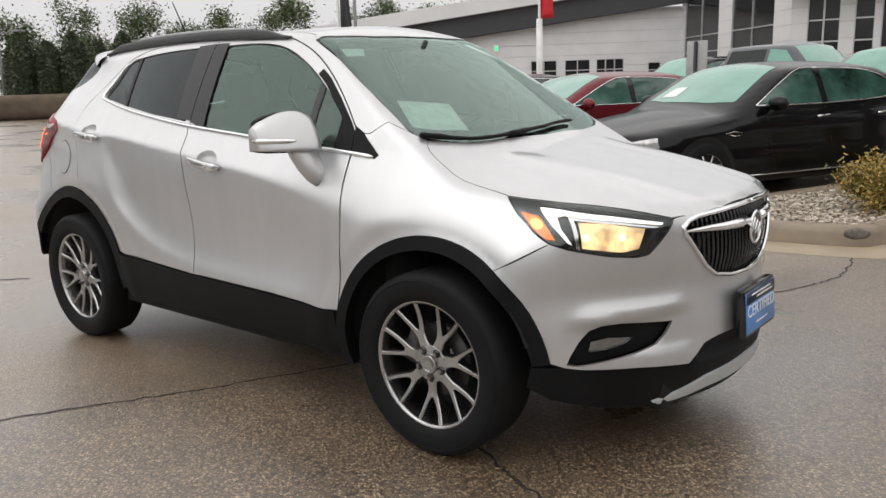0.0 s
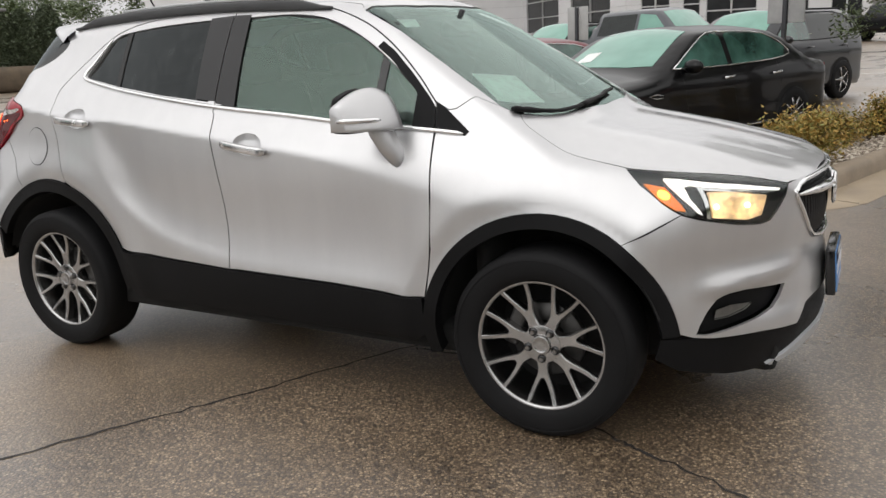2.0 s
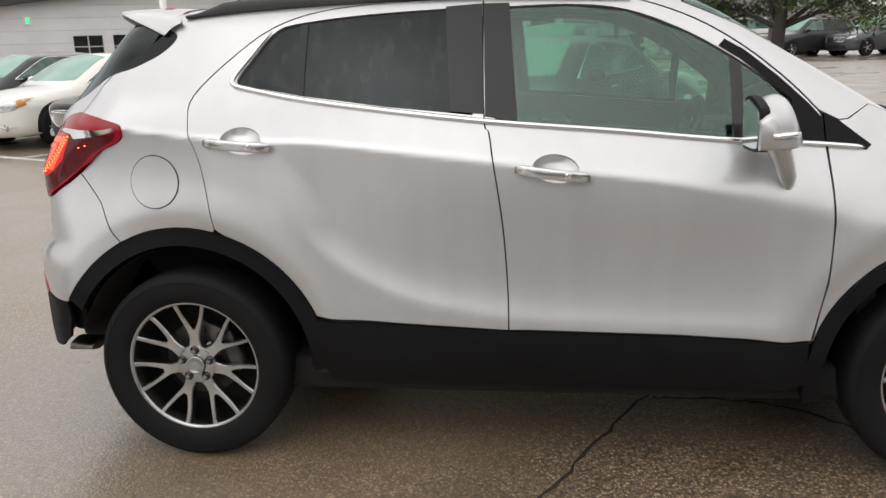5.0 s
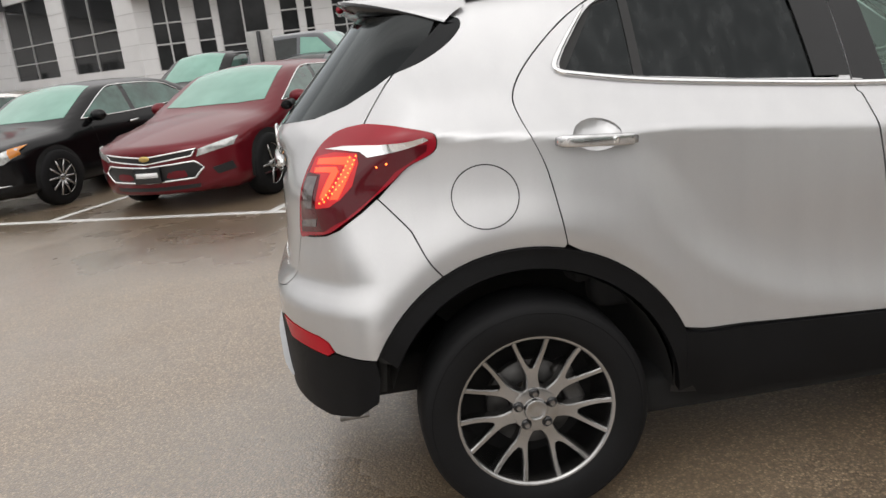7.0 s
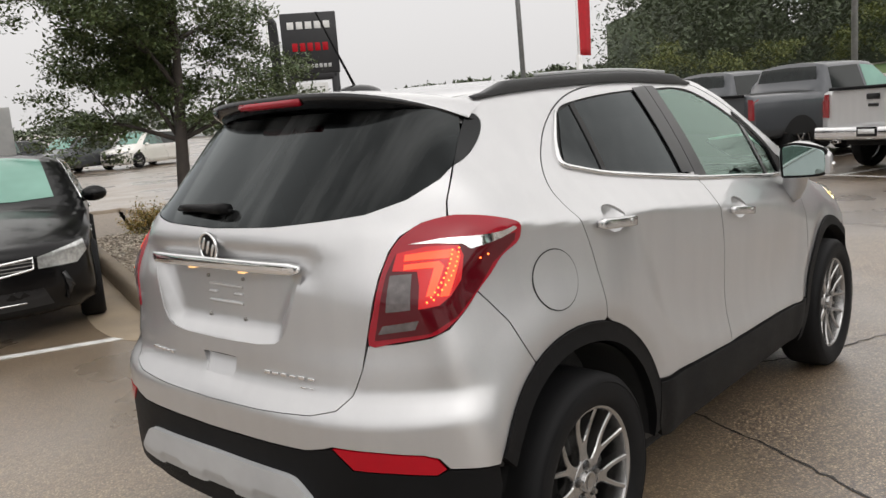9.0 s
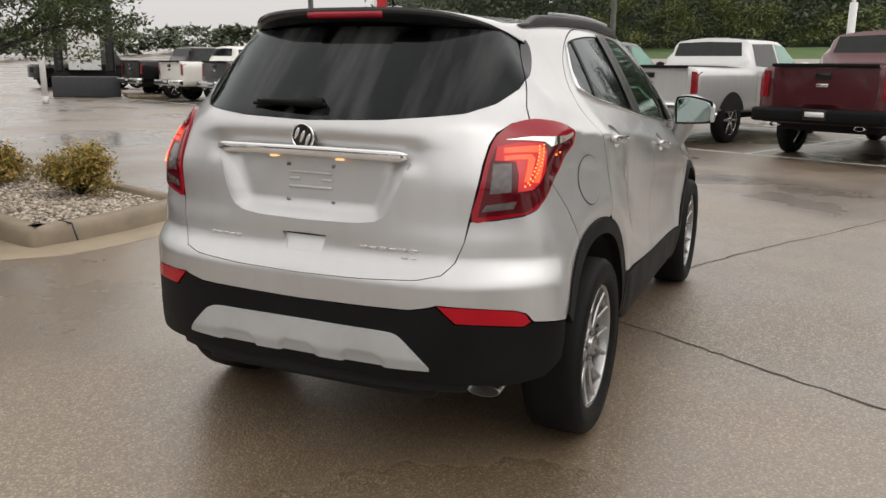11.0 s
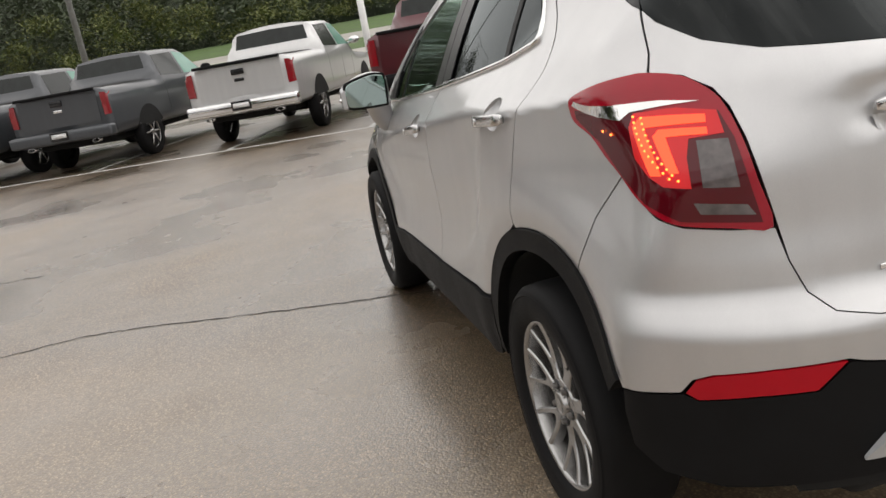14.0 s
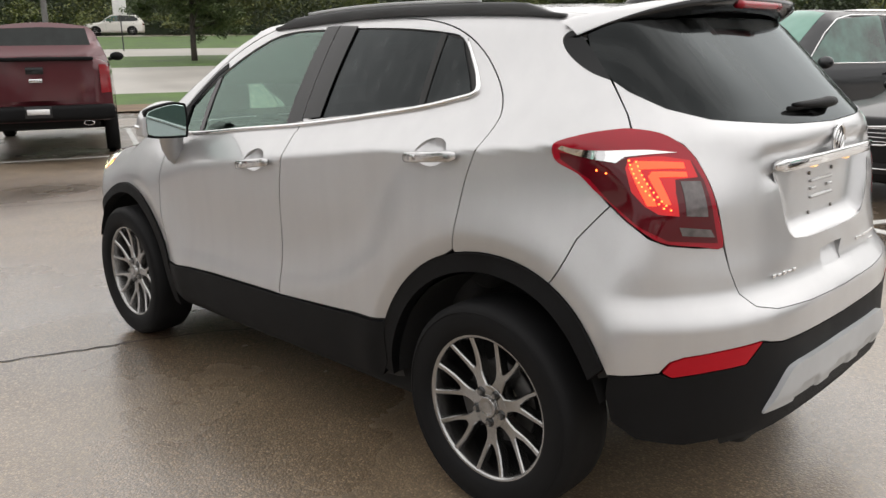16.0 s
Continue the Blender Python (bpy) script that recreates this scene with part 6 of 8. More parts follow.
def tree(x, y, z, height, crown, n, leaf, seed, name="tree", label="leafy street tree with a dark trunk", lean=0.0, low=0.35, size=0.09, group="", trunk_r=0.09):
    """A tapered trunk, limbs that fork, and a ragged crown of leaf clumps."""
    rnd = random.Random(seed)
    t = thing(name, pose(x, y, z), label, "tree", group)
    bm = bmesh.new()
    top = Vector((lean * height, 0, height * 0.72))
    trunk = [Vector((lean * height * f * f + 0.03 * math.sin(5 * f + seed), 0.03 * math.cos(4 * f), height * 0.72 * f)) for f in np.linspace(0, 1, 7)]
    sweep_bm(bm, trunk, [trunk_r * (1.25 - f) for f in np.linspace(0, 1, 7)], 8)
    tips = []
    for k in range(15):
        f = low + (1 - low) * rnd.random()
        p = trunk[min(6, int(f * 6))]
        a, e = rnd.uniform(0, 6.28), rnd.uniform(0.15, 1.1)
        L = crown * rnd.uniform(0.55, 1.0) * (1.15 - 0.5 * f)
        q = p + Vector((math.cos(a) * math.cos(e), math.sin(a) * math.cos(e), math.sin(e) * 0.8)) * L
        cyl_bm(bm, p, (p + q) / 2 + Vector((0, 0, 0.05 * L)), trunk_r * 0.42, trunk_r * 0.25, 5)
        cyl_bm(bm, (p + q) / 2 + Vector((0, 0, 0.05 * L)), q, trunk_r * 0.25, trunk_r * 0.08, 5)
        tips += [q, (p + q * 2) / 3]
        for j in range(2):
            q2 = q + Vector((rnd.gauss(0, 0.3), rnd.gauss(0, 0.3), rnd.gauss(0.1, 0.25))) * crown * 0.5
            cyl_bm(bm, (p + q) / 2, q2, trunk_r * 0.14, trunk_r * 0.05, 4)
            tips.append(q2)
    part("trunk", bm, M_BARK, t)
    pts = []
    # each limb's tip bears a few flat sprays, with gaps between them
    sprays = [c + Vector((rnd.gauss(0, 1), rnd.gauss(0, 1), rnd.gauss(0, 0.6))) * crown * 0.15 for c in tips for j in range(6)]
    for k in range(n):
        c = rnd.choice(sprays)
        s = crown * 0.055
        pts.append(c + Vector((rnd.gauss(0, s), rnd.gauss(0, s), rnd.gauss(0, s * 0.55))))
    vs, fs = leaves(pts, size, rnd)
    me = bpy.data.meshes.new("crown")
    me.from_pydata([tuple(v) for v in vs], [], fs)
    part_mesh("crown", me, leaf, t)
    return t


tree(2.9, 8.0, 0.1, 5.6, 2.3, 60000, M_LEAF_TREE, 11, size=0.036, lean=0.03, low=0.40)
tree(7.6, 46.4, 0.4, 8.4, 3.9, 30000, M_LEAF_TREE, 12, size=0.075, trunk_r=0.16, low=0.45)
tree(33.0, -16.8, 1.2, 6.6, 2.8, 36000, M_LEAF_TREE, 13, low=0.36, size=0.085, trunk_r=0.13)


def woods(name, label, rows, n, leaf, seed, size=0.42):
    """A far wood as one body of leaf clumps: rows of (x, y, radius, height)."""
    rnd = random.Random(seed)
    vs, fs = [], []
    tot = sum(r * h for _, _, r, h in rows)
    for x, y, r, h in rows:
        z0 = lie(x, y)
        pts = []
        lumps = [(rnd.uniform(-1, 1), rnd.uniform(-1, 1), rnd.uniform(0.15, 1.0)) for _ in range(16)]
        for k in range(int(n * r * h / tot)):
            a, b, c = rnd.choice(lumps)
            wide = 1.05 - 0.65 * c
            pts.append((x + a * r * wide + rnd.gauss(0, r * 0.18), y + b * r * wide + rnd.gauss(0, r * 0.18), z0 + max(0.2, c * h * 0.92 + rnd.gauss(0, h * 0.07))))
        v, f = leaves(pts, size, rnd)
        k0 = len(vs)
        vs += [tuple(q) for q in v]
        fs += [tuple(i + k0 for i in t) for t in f]
    me = bpy.data.meshes.new(name)
    me.from_pydata(vs, [], fs)
    return tagged(part_mesh(name, me, leaf, None), label, "trees", kind="stuff")


rnd = random.Random(77)


def band(az0, az1, d0, d1, h0, h1, count, r):
    out = []
    for k in range(count):
        a = radians(az0 + (az1 - az0) * (k + rnd.uniform(0, 1)) / count)
        d = rnd.uniform(d0, d1)
        out.append((d * math.cos(a), d * math.sin(a), r * rnd.uniform(0.8, 1.25), rnd.uniform(h0, h1)))
    return out


woods("wood", "dense dark green woodland beyond the road", band(-88, 27, 76, 84, 9, 15, 60, 4.2) + band(-88, 27, 86, 100, 15, 21, 56, 5.4), 240000, M_LEAF_DARK, 21, 0.26)
woods("wood_edge", "paler shrubs along the edge of the wood", band(-75, 25, 70, 76, 3, 6, 30, 2.8), 40000, M_LEAF_PALE, 22, 0.15)
def hedge(rows, n, seed, size):
    """Clipped evergreens side by side, each a full rounded column of leaves: rows of (x, y, base, radius, height)."""
    rnd = random.Random(seed)
    pts = []
    for x, y, z, r, h in rows:
        for k in range(n):
            a, c = rnd.uniform(0, 6.28), rnd.random()
            q = r * math.sqrt(rnd.uniform(0.35, 1.0)) * (1 - c**3.5) ** 0.6 * (0.85 + 0.2 * math.sin(3 * a + x))
            pts.append((x + q * math.cos(a), y + q * math.sin(a), z + h * c * (1 + 0.05 * math.sin(5 * a))))
    v, f = leaves(pts, size, rnd)
    me = bpy.data.meshes.new("hedge")
    me.from_pydata(v, [], f)
    return tagged(part_mesh("hedge", me, M_LEAF_DARK, None), "tall clipped dark evergreen hedge", "hedge", kind="stuff")


HEDGE_LINE = [(-40 + 0.44 * d, 18 + 0.90 * d, 1.2, 0.95, 2.85 + 0.25 * math.sin(2.3 * d)) for d in (-1.7, -0.45, 0.8, 2.05, 3.3, 4.55, 5.8, 7.05, 8.3)]
hedge(HEDGE_LINE, 13000, 23, 0.085)
woods("far_trees", "trees behind the hedge and the showroom", band(126, 166, 95, 125, 8, 12, 22, 4.6), 90000, M_LEAF_TREE, 24, 0.22)
woods("far_trees_north", "far trees behind the lot", band(28, 76, 105, 130, 2.5, 4.5, 26, 4.0), 12000, M_LEAF_DARK, 25, 0.45)
# a dark wall added far behind the leaves, its colour standing for shade
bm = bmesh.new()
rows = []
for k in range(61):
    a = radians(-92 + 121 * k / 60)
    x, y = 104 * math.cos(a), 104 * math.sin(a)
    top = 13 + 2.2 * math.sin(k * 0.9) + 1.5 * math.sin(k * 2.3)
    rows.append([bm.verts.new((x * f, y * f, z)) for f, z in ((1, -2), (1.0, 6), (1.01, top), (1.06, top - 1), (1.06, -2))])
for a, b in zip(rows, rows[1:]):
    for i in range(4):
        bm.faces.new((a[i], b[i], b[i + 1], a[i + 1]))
tagged(part("wood_backdrop", bm, plain("wood_shade", (0.050, 0.066, 0.038), 0.9, var=0.5, scale=0.5, bump=0.8, bump_scale=3), None), "dark wall standing in for the wood's shaded depth", "backdrop", kind="structure")
woods("far_trees_south", "far trees on the other side of the lot", band(165, 272, 80, 110, 8, 13, 40, 5.0), 20000, M_LEAF_DARK, 26, 0.5)

# ---- parked cars ----
class Vehicle(Shape):
    """A generic car body. x ahead; the middle of the wheelbase at x = 0."""

    def __init__(self, **k):
        self.k = dict(L=4.8, W=1.85, H=1.46, cowl=0.95, cowl_z=0.98, nose_z=0.72, roof0=0.10, roof1=-1.05, deck_x=-1.75, deck_z=1.05, tail_z=1.0, belt=0.95, clear=0.2, lean=0.42, off=0.0, bow=0.34, kind="sedan")
        self.k.update(k)
        self.mid = 0.7
        self.x1, self.x0 = self.k["L"] / 2 + self.k["off"], -self.k["L"] / 2 + self.k["off"]

    def field(self, x, s, z):
        k = self.k
        H, cz = k["H"], k["cowl_z"]
        hood = cz + (k["nose_z"] - cz) * np.clip((x - k["cowl"]) / (self.x1 - k["cowl"]), 0, 1.2) ** 1.5
        deck = k["deck_z"] + (k["tail_z"] - k["deck_z"]) * np.clip((k["deck_x"] - x) / (k["deck_x"] - self.x0), 0, 1.2)
        low = np.where(x > 0, hood, deck) - 0.10 * s * s
        ws = cz + (k["cowl"] + 0.12 - 0.16 * s * s - x) * (H - cz) / (k["cowl"] - k["roof0"])
        bl = k["deck_z"] + (x - k["deck_x"] - 0.10 * s * s * 0) * (H - k["deck_z"]) / (k["roof1"] - k["deck_x"])
        roof = H - 0.03 * (x + 0.4) ** 2 * (k["kind"] == "sedan") - 0.16 * s * s
        up = smin(smin(ws, bl, 0.05), roof, 0.10)
        top = smax(low, up, 0.03)
        hw = k["W"] / 2
        w = hw - 0.5 * np.maximum(0, 0.42 - z) ** 2 - 0.016 * np.exp(-(((z - 0.62) / 0.1) ** 2))
        w = smin(w, hw - 0.03 - k["lean"] * (z - k["belt"]), 0.05)
        w = w - 0.05 * np.maximum(0, np.abs(x) - 1.4) ** 2
        g = smax(s - w, (z - top) * 0.9, 0.05)
        bow = k["bow"] * s * s + 0.25 * s**6
        g = smax(g, x - (self.x1 - bow - 0.5 * np.maximum(0, z - 0.62) ** 2 - 0.35 * np.maximum(0, 0.40 - z)), 0.06)
        g = smax(g, (self.x0 + bow * 0.6 + 0.35 * np.maximum(0, 0.40 - z) + 0.12 * np.maximum(0, z - 0.8)) - x, 0.06)
        return smax(g, k["clear"] - z, 0.05)

    def face(self, sign):
        def go(q):
            q = np.asarray(q, float)
            o = np.stack([0 * q[:, 0] + sign * 0.6, q[:, 0], q[:, 1]], 1)
            return self.cast(o, np.tile((float(sign), 0.0, 0.0), (len(q), 1)), 0, 3.5)
        return go


M_AUTOGLASS = plain("car_glass_dark", (0.012, 0.016, 0.015), 0.08, var=0.3, coat=0.15, spec=0.3)


def screen_material():
    m, n, l = nodes_of("car_screen")
    b = n["Principled BSDF"]
    no = noise_node(n, l, 1.3, 3)
    r = ramp(n, l, no.outputs[0], 0.3, 0.7, (0.12, 0.27, 0.215), (0.20, 0.40, 0.325))
    l.new(r.outputs[0], b.inputs["Base Color"])
    b.inputs["Roughness"].default_value = 0.12
    b.inputs["Specular IOR Level"].default_value = 0.35
    b.inputs["Coat Weight"].default_value = 0.35
    return m


M_SCREEN = screen_material()
M_SIDEGLASS = plain("car_side_glass", (0.04, 0.095, 0.076), 0.06, var=0.75, scale=2.6, coat=0.45)
M_GOLD = plain("gold_emblem", (0.55, 0.40, 0.14), 0.3, 0.8, var=0.1)
M_AMBERLENS = plain("amber_lens", (0.55, 0.20, 0.03), 0.15, var=0.1, coat=0.5)
M_LAMPCLEAR = plain("car_lamp_clear", (0.55, 0.56, 0.55), 0.15, 0.6, var=0.3, scale=25)
M_TAILRED = plain("car_tail_red", (0.24, 0.008, 0.014), 0.15, var=0.2, coat=1.0)
PAINTS = {
    "black": paint("black_paint", (0.003, 0.003, 0.0035), 0.0, 0.30, coat=0.38, spec=0.10),
    "charcoal": paint("charcoal_paint", (0.022, 0.0235, 0.026), 0.4, 0.32, coat=0.7, spec=0.25),
    "grey": paint("grey_paint", (0.075, 0.08, 0.088), 0.4, 0.34, coat=0.6, spec=0.3),
    "red": paint("cherry_paint", (0.13, 0.006, 0.012), 0.3, 0.32, coat=0.4, spec=0.2),
    "brightred": paint("bright_red_paint", (0.50, 0.015, 0.012), 0.1, 0.32),
    "maroon": paint("maroon_paint", (0.085, 0.010, 0.016), 0.35, 0.30),
    "white": paint("white_paint", (0.76, 0.745, 0.69), 0.0, 0.34),
    "pearl": paint("pearl_paint", (0.72, 0.68, 0.56), 0.1, 0.34),
    "silvery": paint("light_silver_paint", (0.60, 0.60, 0.60), 0.5, 0.36),
}
CARWHEEL = {}


def car_wheel(r, spokes):
    """Shared meshes of a plain wheel of radius r."""
    if (r, spokes) in CARWHEEL:
        return CARWHEEL[(r, spokes)]
    q = r * 0.66
    t, rim = bmesh.new(), bmesh.new()
    lathe_bm(t, [(q, -0.09), (r * 0.93, -0.10), (r, -0.075), (r, 0.075), (r * 0.93, 0.10), (q, 0.092)], 36)
    lathe_bm(rim, [(q * 0.96, -0.05), (q * 0.97, 0.07), (q, 0.088), (q * 1.01, 0.08)], 36)
    lathe_bm(rim, [(q * 0.24, 0.06), (q * 0.20, 0.092), (0.001, 0.096)], 20)
    for k in range(spokes):
        a = 2 * math.pi * k / spokes
        sweep_bm(rim, [(f * q * math.cos(a), f * q * math.sin(a), 0.082 + 0.006 * f) for f in (0.2, 0.6, 0.98)], [q * 0.09, q * 0.07, q * 0.055], 6, 0.7)
    back = bmesh.new()
    lathe_bm(back, [(q * 0.96, 0.0), (0.001, 0.0)], 24)
    out = []
    for name, bm, mat in (("tyre", t, M_RUBBER), ("rim", rim, M_ALLOY), ("wheel_back", back, M_UNDER)):
        bmesh.ops.recalc_face_normals(bm, faces=bm.faces[:])
        me = bpy.data.meshes.new(name)
        bm.to_mesh(me)
        bm.free()
        me.materials.append(mat)
        me.shade_smooth()
        out.append((name, me))
    CARWHEEL[(r, spokes)] = out
    return out


def add_wheels(car, sh, xs, r, spokes, track):
    for x in xs:
        for sy in (-1, 1):
            m = Matrix.Translation((x, sy * (track - 0.095), r)) @ Matrix.Rotation(radians(90 if sy < 0 else -90), 4, "X")
            w = None
            for name, me in car_wheel(r, spokes):
                o = new("wheel" if w is None else name, me)
                if w is None:
                    o.parent, o.matrix_basis, w = car, m, o
                else:
                    o.parent = w


def both_sides(name, sh, pts, mat, car, label="", **kw):
    kw.setdefault("step", 0.12)
    skin(name, sh, sh.side, pts, mat, car, label, both=True, **kw)


def mirror_pts(half):
    return half + [(-y, z) for y, z in half[::-1] if abs(y) > 1e-6]


def wing_mirror(car, x, y, z, mat):
    for sy in (-1, 1):
        bm = bmesh.new()
        bmesh.ops.create_uvsphere(bm, u_segments=12, v_segments=8, radius=1, matrix=Matrix.Translation((x, sy * (y + 0.12), z)) @ Matrix.Diagonal((0.07, 0.12, 0.075, 1)))
        cyl_bm(bm, (x, sy * (y - 0.03), z - 0.05), (x, sy * (y + 0.08), z - 0.03), 0.03, 0.025, 8)
        part("wing_mirror", bm, mat, car)


def plates(car, sh, sign, z, tilt=0):
    p = sh.face(sign)(np.array([(0.0, z)]))[0]
    bm = bmesh.new()
    box_bm(bm, (p[0] + sign * 0.012, 0, z), (0.02, 0.32, 0.16), bevel=0.006)
    pl = part("dealer_plate", bm, M_GLOSSBLK, car)
    bm = bmesh.new()
    box_bm(bm, (p[0] + sign * 0.024, 0, z + 0.005), (0.004, 0.27, 0.05))
    part("plate_bar", bm, M_WHITE, pl)


def sedan(at, colour, label, style, group="parked cars facing the lane", nx=56, na=48):
    p = dict(sedan=dict(), wide=dict(L=4.88, H=1.46, W=1.87, nose_z=0.80), long=dict(L=4.88, H=1.45, W=1.87, nose_z=0.74), compact=dict(L=4.65, H=1.40, W=1.78, cowl=1.0, cowl_z=0.95, belt=0.92, nose_z=0.70), small=dict(L=4.67, H=1.42, W=1.82, cowl_z=0.95, belt=0.92, nose_z=0.76), suv=dict(L=4.75, H=1.70, W=1.90, cowl_z=1.10, nose_z=0.92, belt=1.08, roof1=-1.85, deck_x=-2.28, deck_z=1.12, tail_z=1.05, clear=0.24, kind="suv", bow=0.26),
             van=dict(L=5.1, H=1.75, W=2.0, cowl=1.35, cowl_z=1.08, nose_z=0.86, roof0=0.45, roof1=-2.2, deck_x=-2.5, deck_z=1.1, tail_z=1.05, belt=1.02, kind="suv"))[style]
    sh = Vehicle(**p)
    k = sh.k
    car = thing("sedan" if k["kind"] == "sedan" else "suv" if style == "suv" else "minivan", at, label, "car", group)
    mat = PAINTS[colour]
    part_mesh("body", wrap(sh, sh.x0, sh.x1, 0.62, nx, na), mat, car)
    r = 0.335 if k["kind"] == "sedan" else 0.36
    fx, rx = sh.x1 - 0.93, sh.x0 + 1.02
    # black sheets on the closed flanks stand for the shaded wheel hollows
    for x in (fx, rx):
        both_sides("arch_shade_sheet", sh, arc(x, r, r + 0.055, -10, 190, 24) + [(x - r, 0.26), (x + r, 0.26)], M_UNDER, car, lift=0.004, skirt=0.0)
    add_wheels(car, sh, (fx, rx), r, 10 if style in ("long", "small", "wide") else 5, k["W"] / 2 + 0.028)
    b, H, c0 = k["belt"], k["H"], k["cowl"]
    wt = H - 0.10
    a0, c1 = k["roof0"], k["roof1"]
    post = (c0 + c1) / 2 - 0.12
    if k["kind"] == "sedan":
        front = [(c0 - 0.12, b + 0.05), (a0 + 0.10, wt - 0.03), (post + 0.05, wt + 0.01), (post + 0.05, b + 0.05)]
        back = [(post - 0.04, b + 0.05), (post - 0.04, wt + 0.01), (c1 + 0.10, wt - 0.03), (c1 - 0.28, b + 0.20), (c1 - 0.20, b + 0.09)]
    else:
        front = [(c0 - 0.12, b + 0.06), (a0 + 0.10, wt - 0.05), (post + 0.28, wt), (post + 0.28, b + 0.05)]
        back = [(post + 0.20, b + 0.05), (post + 0.20, wt), (c1 + 0.25, wt - 0.03), (c1 - 0.05, b + 0.16), (c1 + 0.1, b + 0.08)]
    both_sides("front_window", sh, front, M_SIDEGLASS, car, lift=0.004, skirt=0.006, step=0.09)
    both_sides("rear_window", sh, back, M_SIDEGLASS if k["kind"] == "sedan" else M_AUTOGLASS, car, lift=0.004, skirt=0.006, step=0.09)
    both_sides("pillar_trim", sh, [back[0], back[1], front[2], front[3]], M_GLOSSBLK, car, lift=0.003, skirt=0.004)
    ws = [(c0 + 0.03, 0.0), (c0 + 0.02, -0.35), (c0 - 0.05, -0.66), (a0 + 0.12, -0.55), (a0 + 0.08, 0.0)]
    skin("windscreen", sh, sh.top, ws + [(x, -y) for x, y in ws[-2:0:-1]], M_SCREEN, car, step=0.1, lift=0.004, skirt=0.006)
    d = k["deck_x"]
    if k["kind"] == "sedan":
        bw = [(c1 - 0.05, 0.0), (c1 - 0.06, -0.50), (d + 0.10, -0.60), (d + 0.06, 0.0)]
        skin("back_window", sh, sh.top, bw + [(x, -y) for x, y in bw[-2:0:-1]], M_AUTOGLASS, car, step=0.1, lift=0.004, skirt=0.006)
    else:
        skin("back_window", sh, sh.face(-1), mirror_pts([(0.0, b + 0.12), (-0.66, b + 0.14), (-0.58, wt - 0.02), (0.0, wt + 0.0)]), M_AUTOGLASS, car, step=0.1, lift=0.004, skirt=0.006)
    # brightwork round the windows
    for sy in (-1, 1):
        ln = np.array(curve2(front[:3] + back[1:4] + [back[-1]] + [(post, b + 0.045), front[0]], 3))
        q = sh.side(ln)
        q = (q + sh.normals(q) * 0.006) * (1, -sy, 1)
        part("window_trim", sweep_bm(bmesh.new(), q, 0.008, 5), M_CHROME if style != "suv" else M_CLAD, car)
    wing_mirror(car, c0 - 0.30, k["W"] / 2 - 0.05, b + 0.07, mat)
    nz = k["nose_z"]
    f = sh.face(1)
    if style in ("long", "wide"):
        grille = [(0.0, nz - 0.115), (-0.50, nz - 0.075), (-0.50, nz - 0.16), (-0.30, nz - 0.185), (0.0, nz - 0.215)]
        lamps = [(-0.53, nz - 0.075), (-0.86, nz + 0.0), (-0.88, nz - 0.09), (-0.80, nz - 0.17), (-0.53, nz - 0.165)]
        lowg = [(0.0, 0.42), (-0.55, 0.42), (-0.60, 0.28), (0.0, 0.27)]
        if style == "wide":
            grille = [(0.0, nz - 0.09), (-0.62, nz - 0.05), (-0.48, nz - 0.20), (-0.35, nz - 0.235), (0.0, nz - 0.245)]
            lamps = [(-0.66, nz - 0.055), (-0.88, nz + 0.0), (-0.88, nz - 0.10), (-0.80, nz - 0.15), (-0.56, nz - 0.15)]
            lowg = [(0.0, 0.40), (-0.42, 0.40), (-0.40, 0.30), (0.0, 0.29)]
    elif style == "compact":
        grille = [(0.0, nz - 0.10), (-0.55, nz - 0.05), (-0.50, nz - 0.115), (0.0, nz - 0.165)]
        lamps = [(-0.57, nz - 0.055), (-0.86, nz + 0.02), (-0.84, nz - 0.06), (-0.54, nz - 0.13)]
        lowg = [(0.0, nz - 0.20), (-0.52, nz - 0.17), (-0.60, nz - 0.24), (-0.50, nz - 0.34), (0.0, nz - 0.36)]
    elif style == "small":
        grille = [(0.0, nz - 0.07), (-0.34, nz - 0.08), (-0.46, nz - 0.12), (-0.40, nz - 0.23), (-0.28, nz - 0.285), (0.0, nz - 0.31)]
        lamps = [(-0.51, nz - 0.14), (-0.86, nz + 0.03), (-0.88, nz - 0.07), (-0.78, nz - 0.15), (-0.45, nz - 0.20)]
        lowg = [(0.0, 0.32), (-0.40, 0.32), (-0.42, 0.25), (0.0, 0.25)]
    else:
        grille = [(0.0, nz - 0.12), (-0.42, nz - 0.11), (-0.55, nz - 0.16), (-0.45, nz - 0.30), (0.0, nz - 0.32)]
        lamps = [(-0.58, nz - 0.12), (-0.88, nz - 0.02), (-0.88, nz - 0.12), (-0.58, nz - 0.19)]
        lowg = [(0.0, 0.48), (-0.55, 0.48), (-0.60, 0.34), (0.0, 0.33)]
    gp = mirror_pts(grille)
    skin("grille", sh, f, gp, M_STEEL if style == "small" else M_PILLAR, car, "black grille in a chrome frame", step=0.08, lift=0.004, skirt=0.01)
    ed = f(np.array(dense(gp, 0.06)))
    ed = ed + np.array((0.012, 0, 0))
    part("grille_frame", sweep_bm(bmesh.new(), list(ed) + [ed[0]], 0.010, 6), M_CHROME, car)
    hz = sorted({z for _, z in grille})
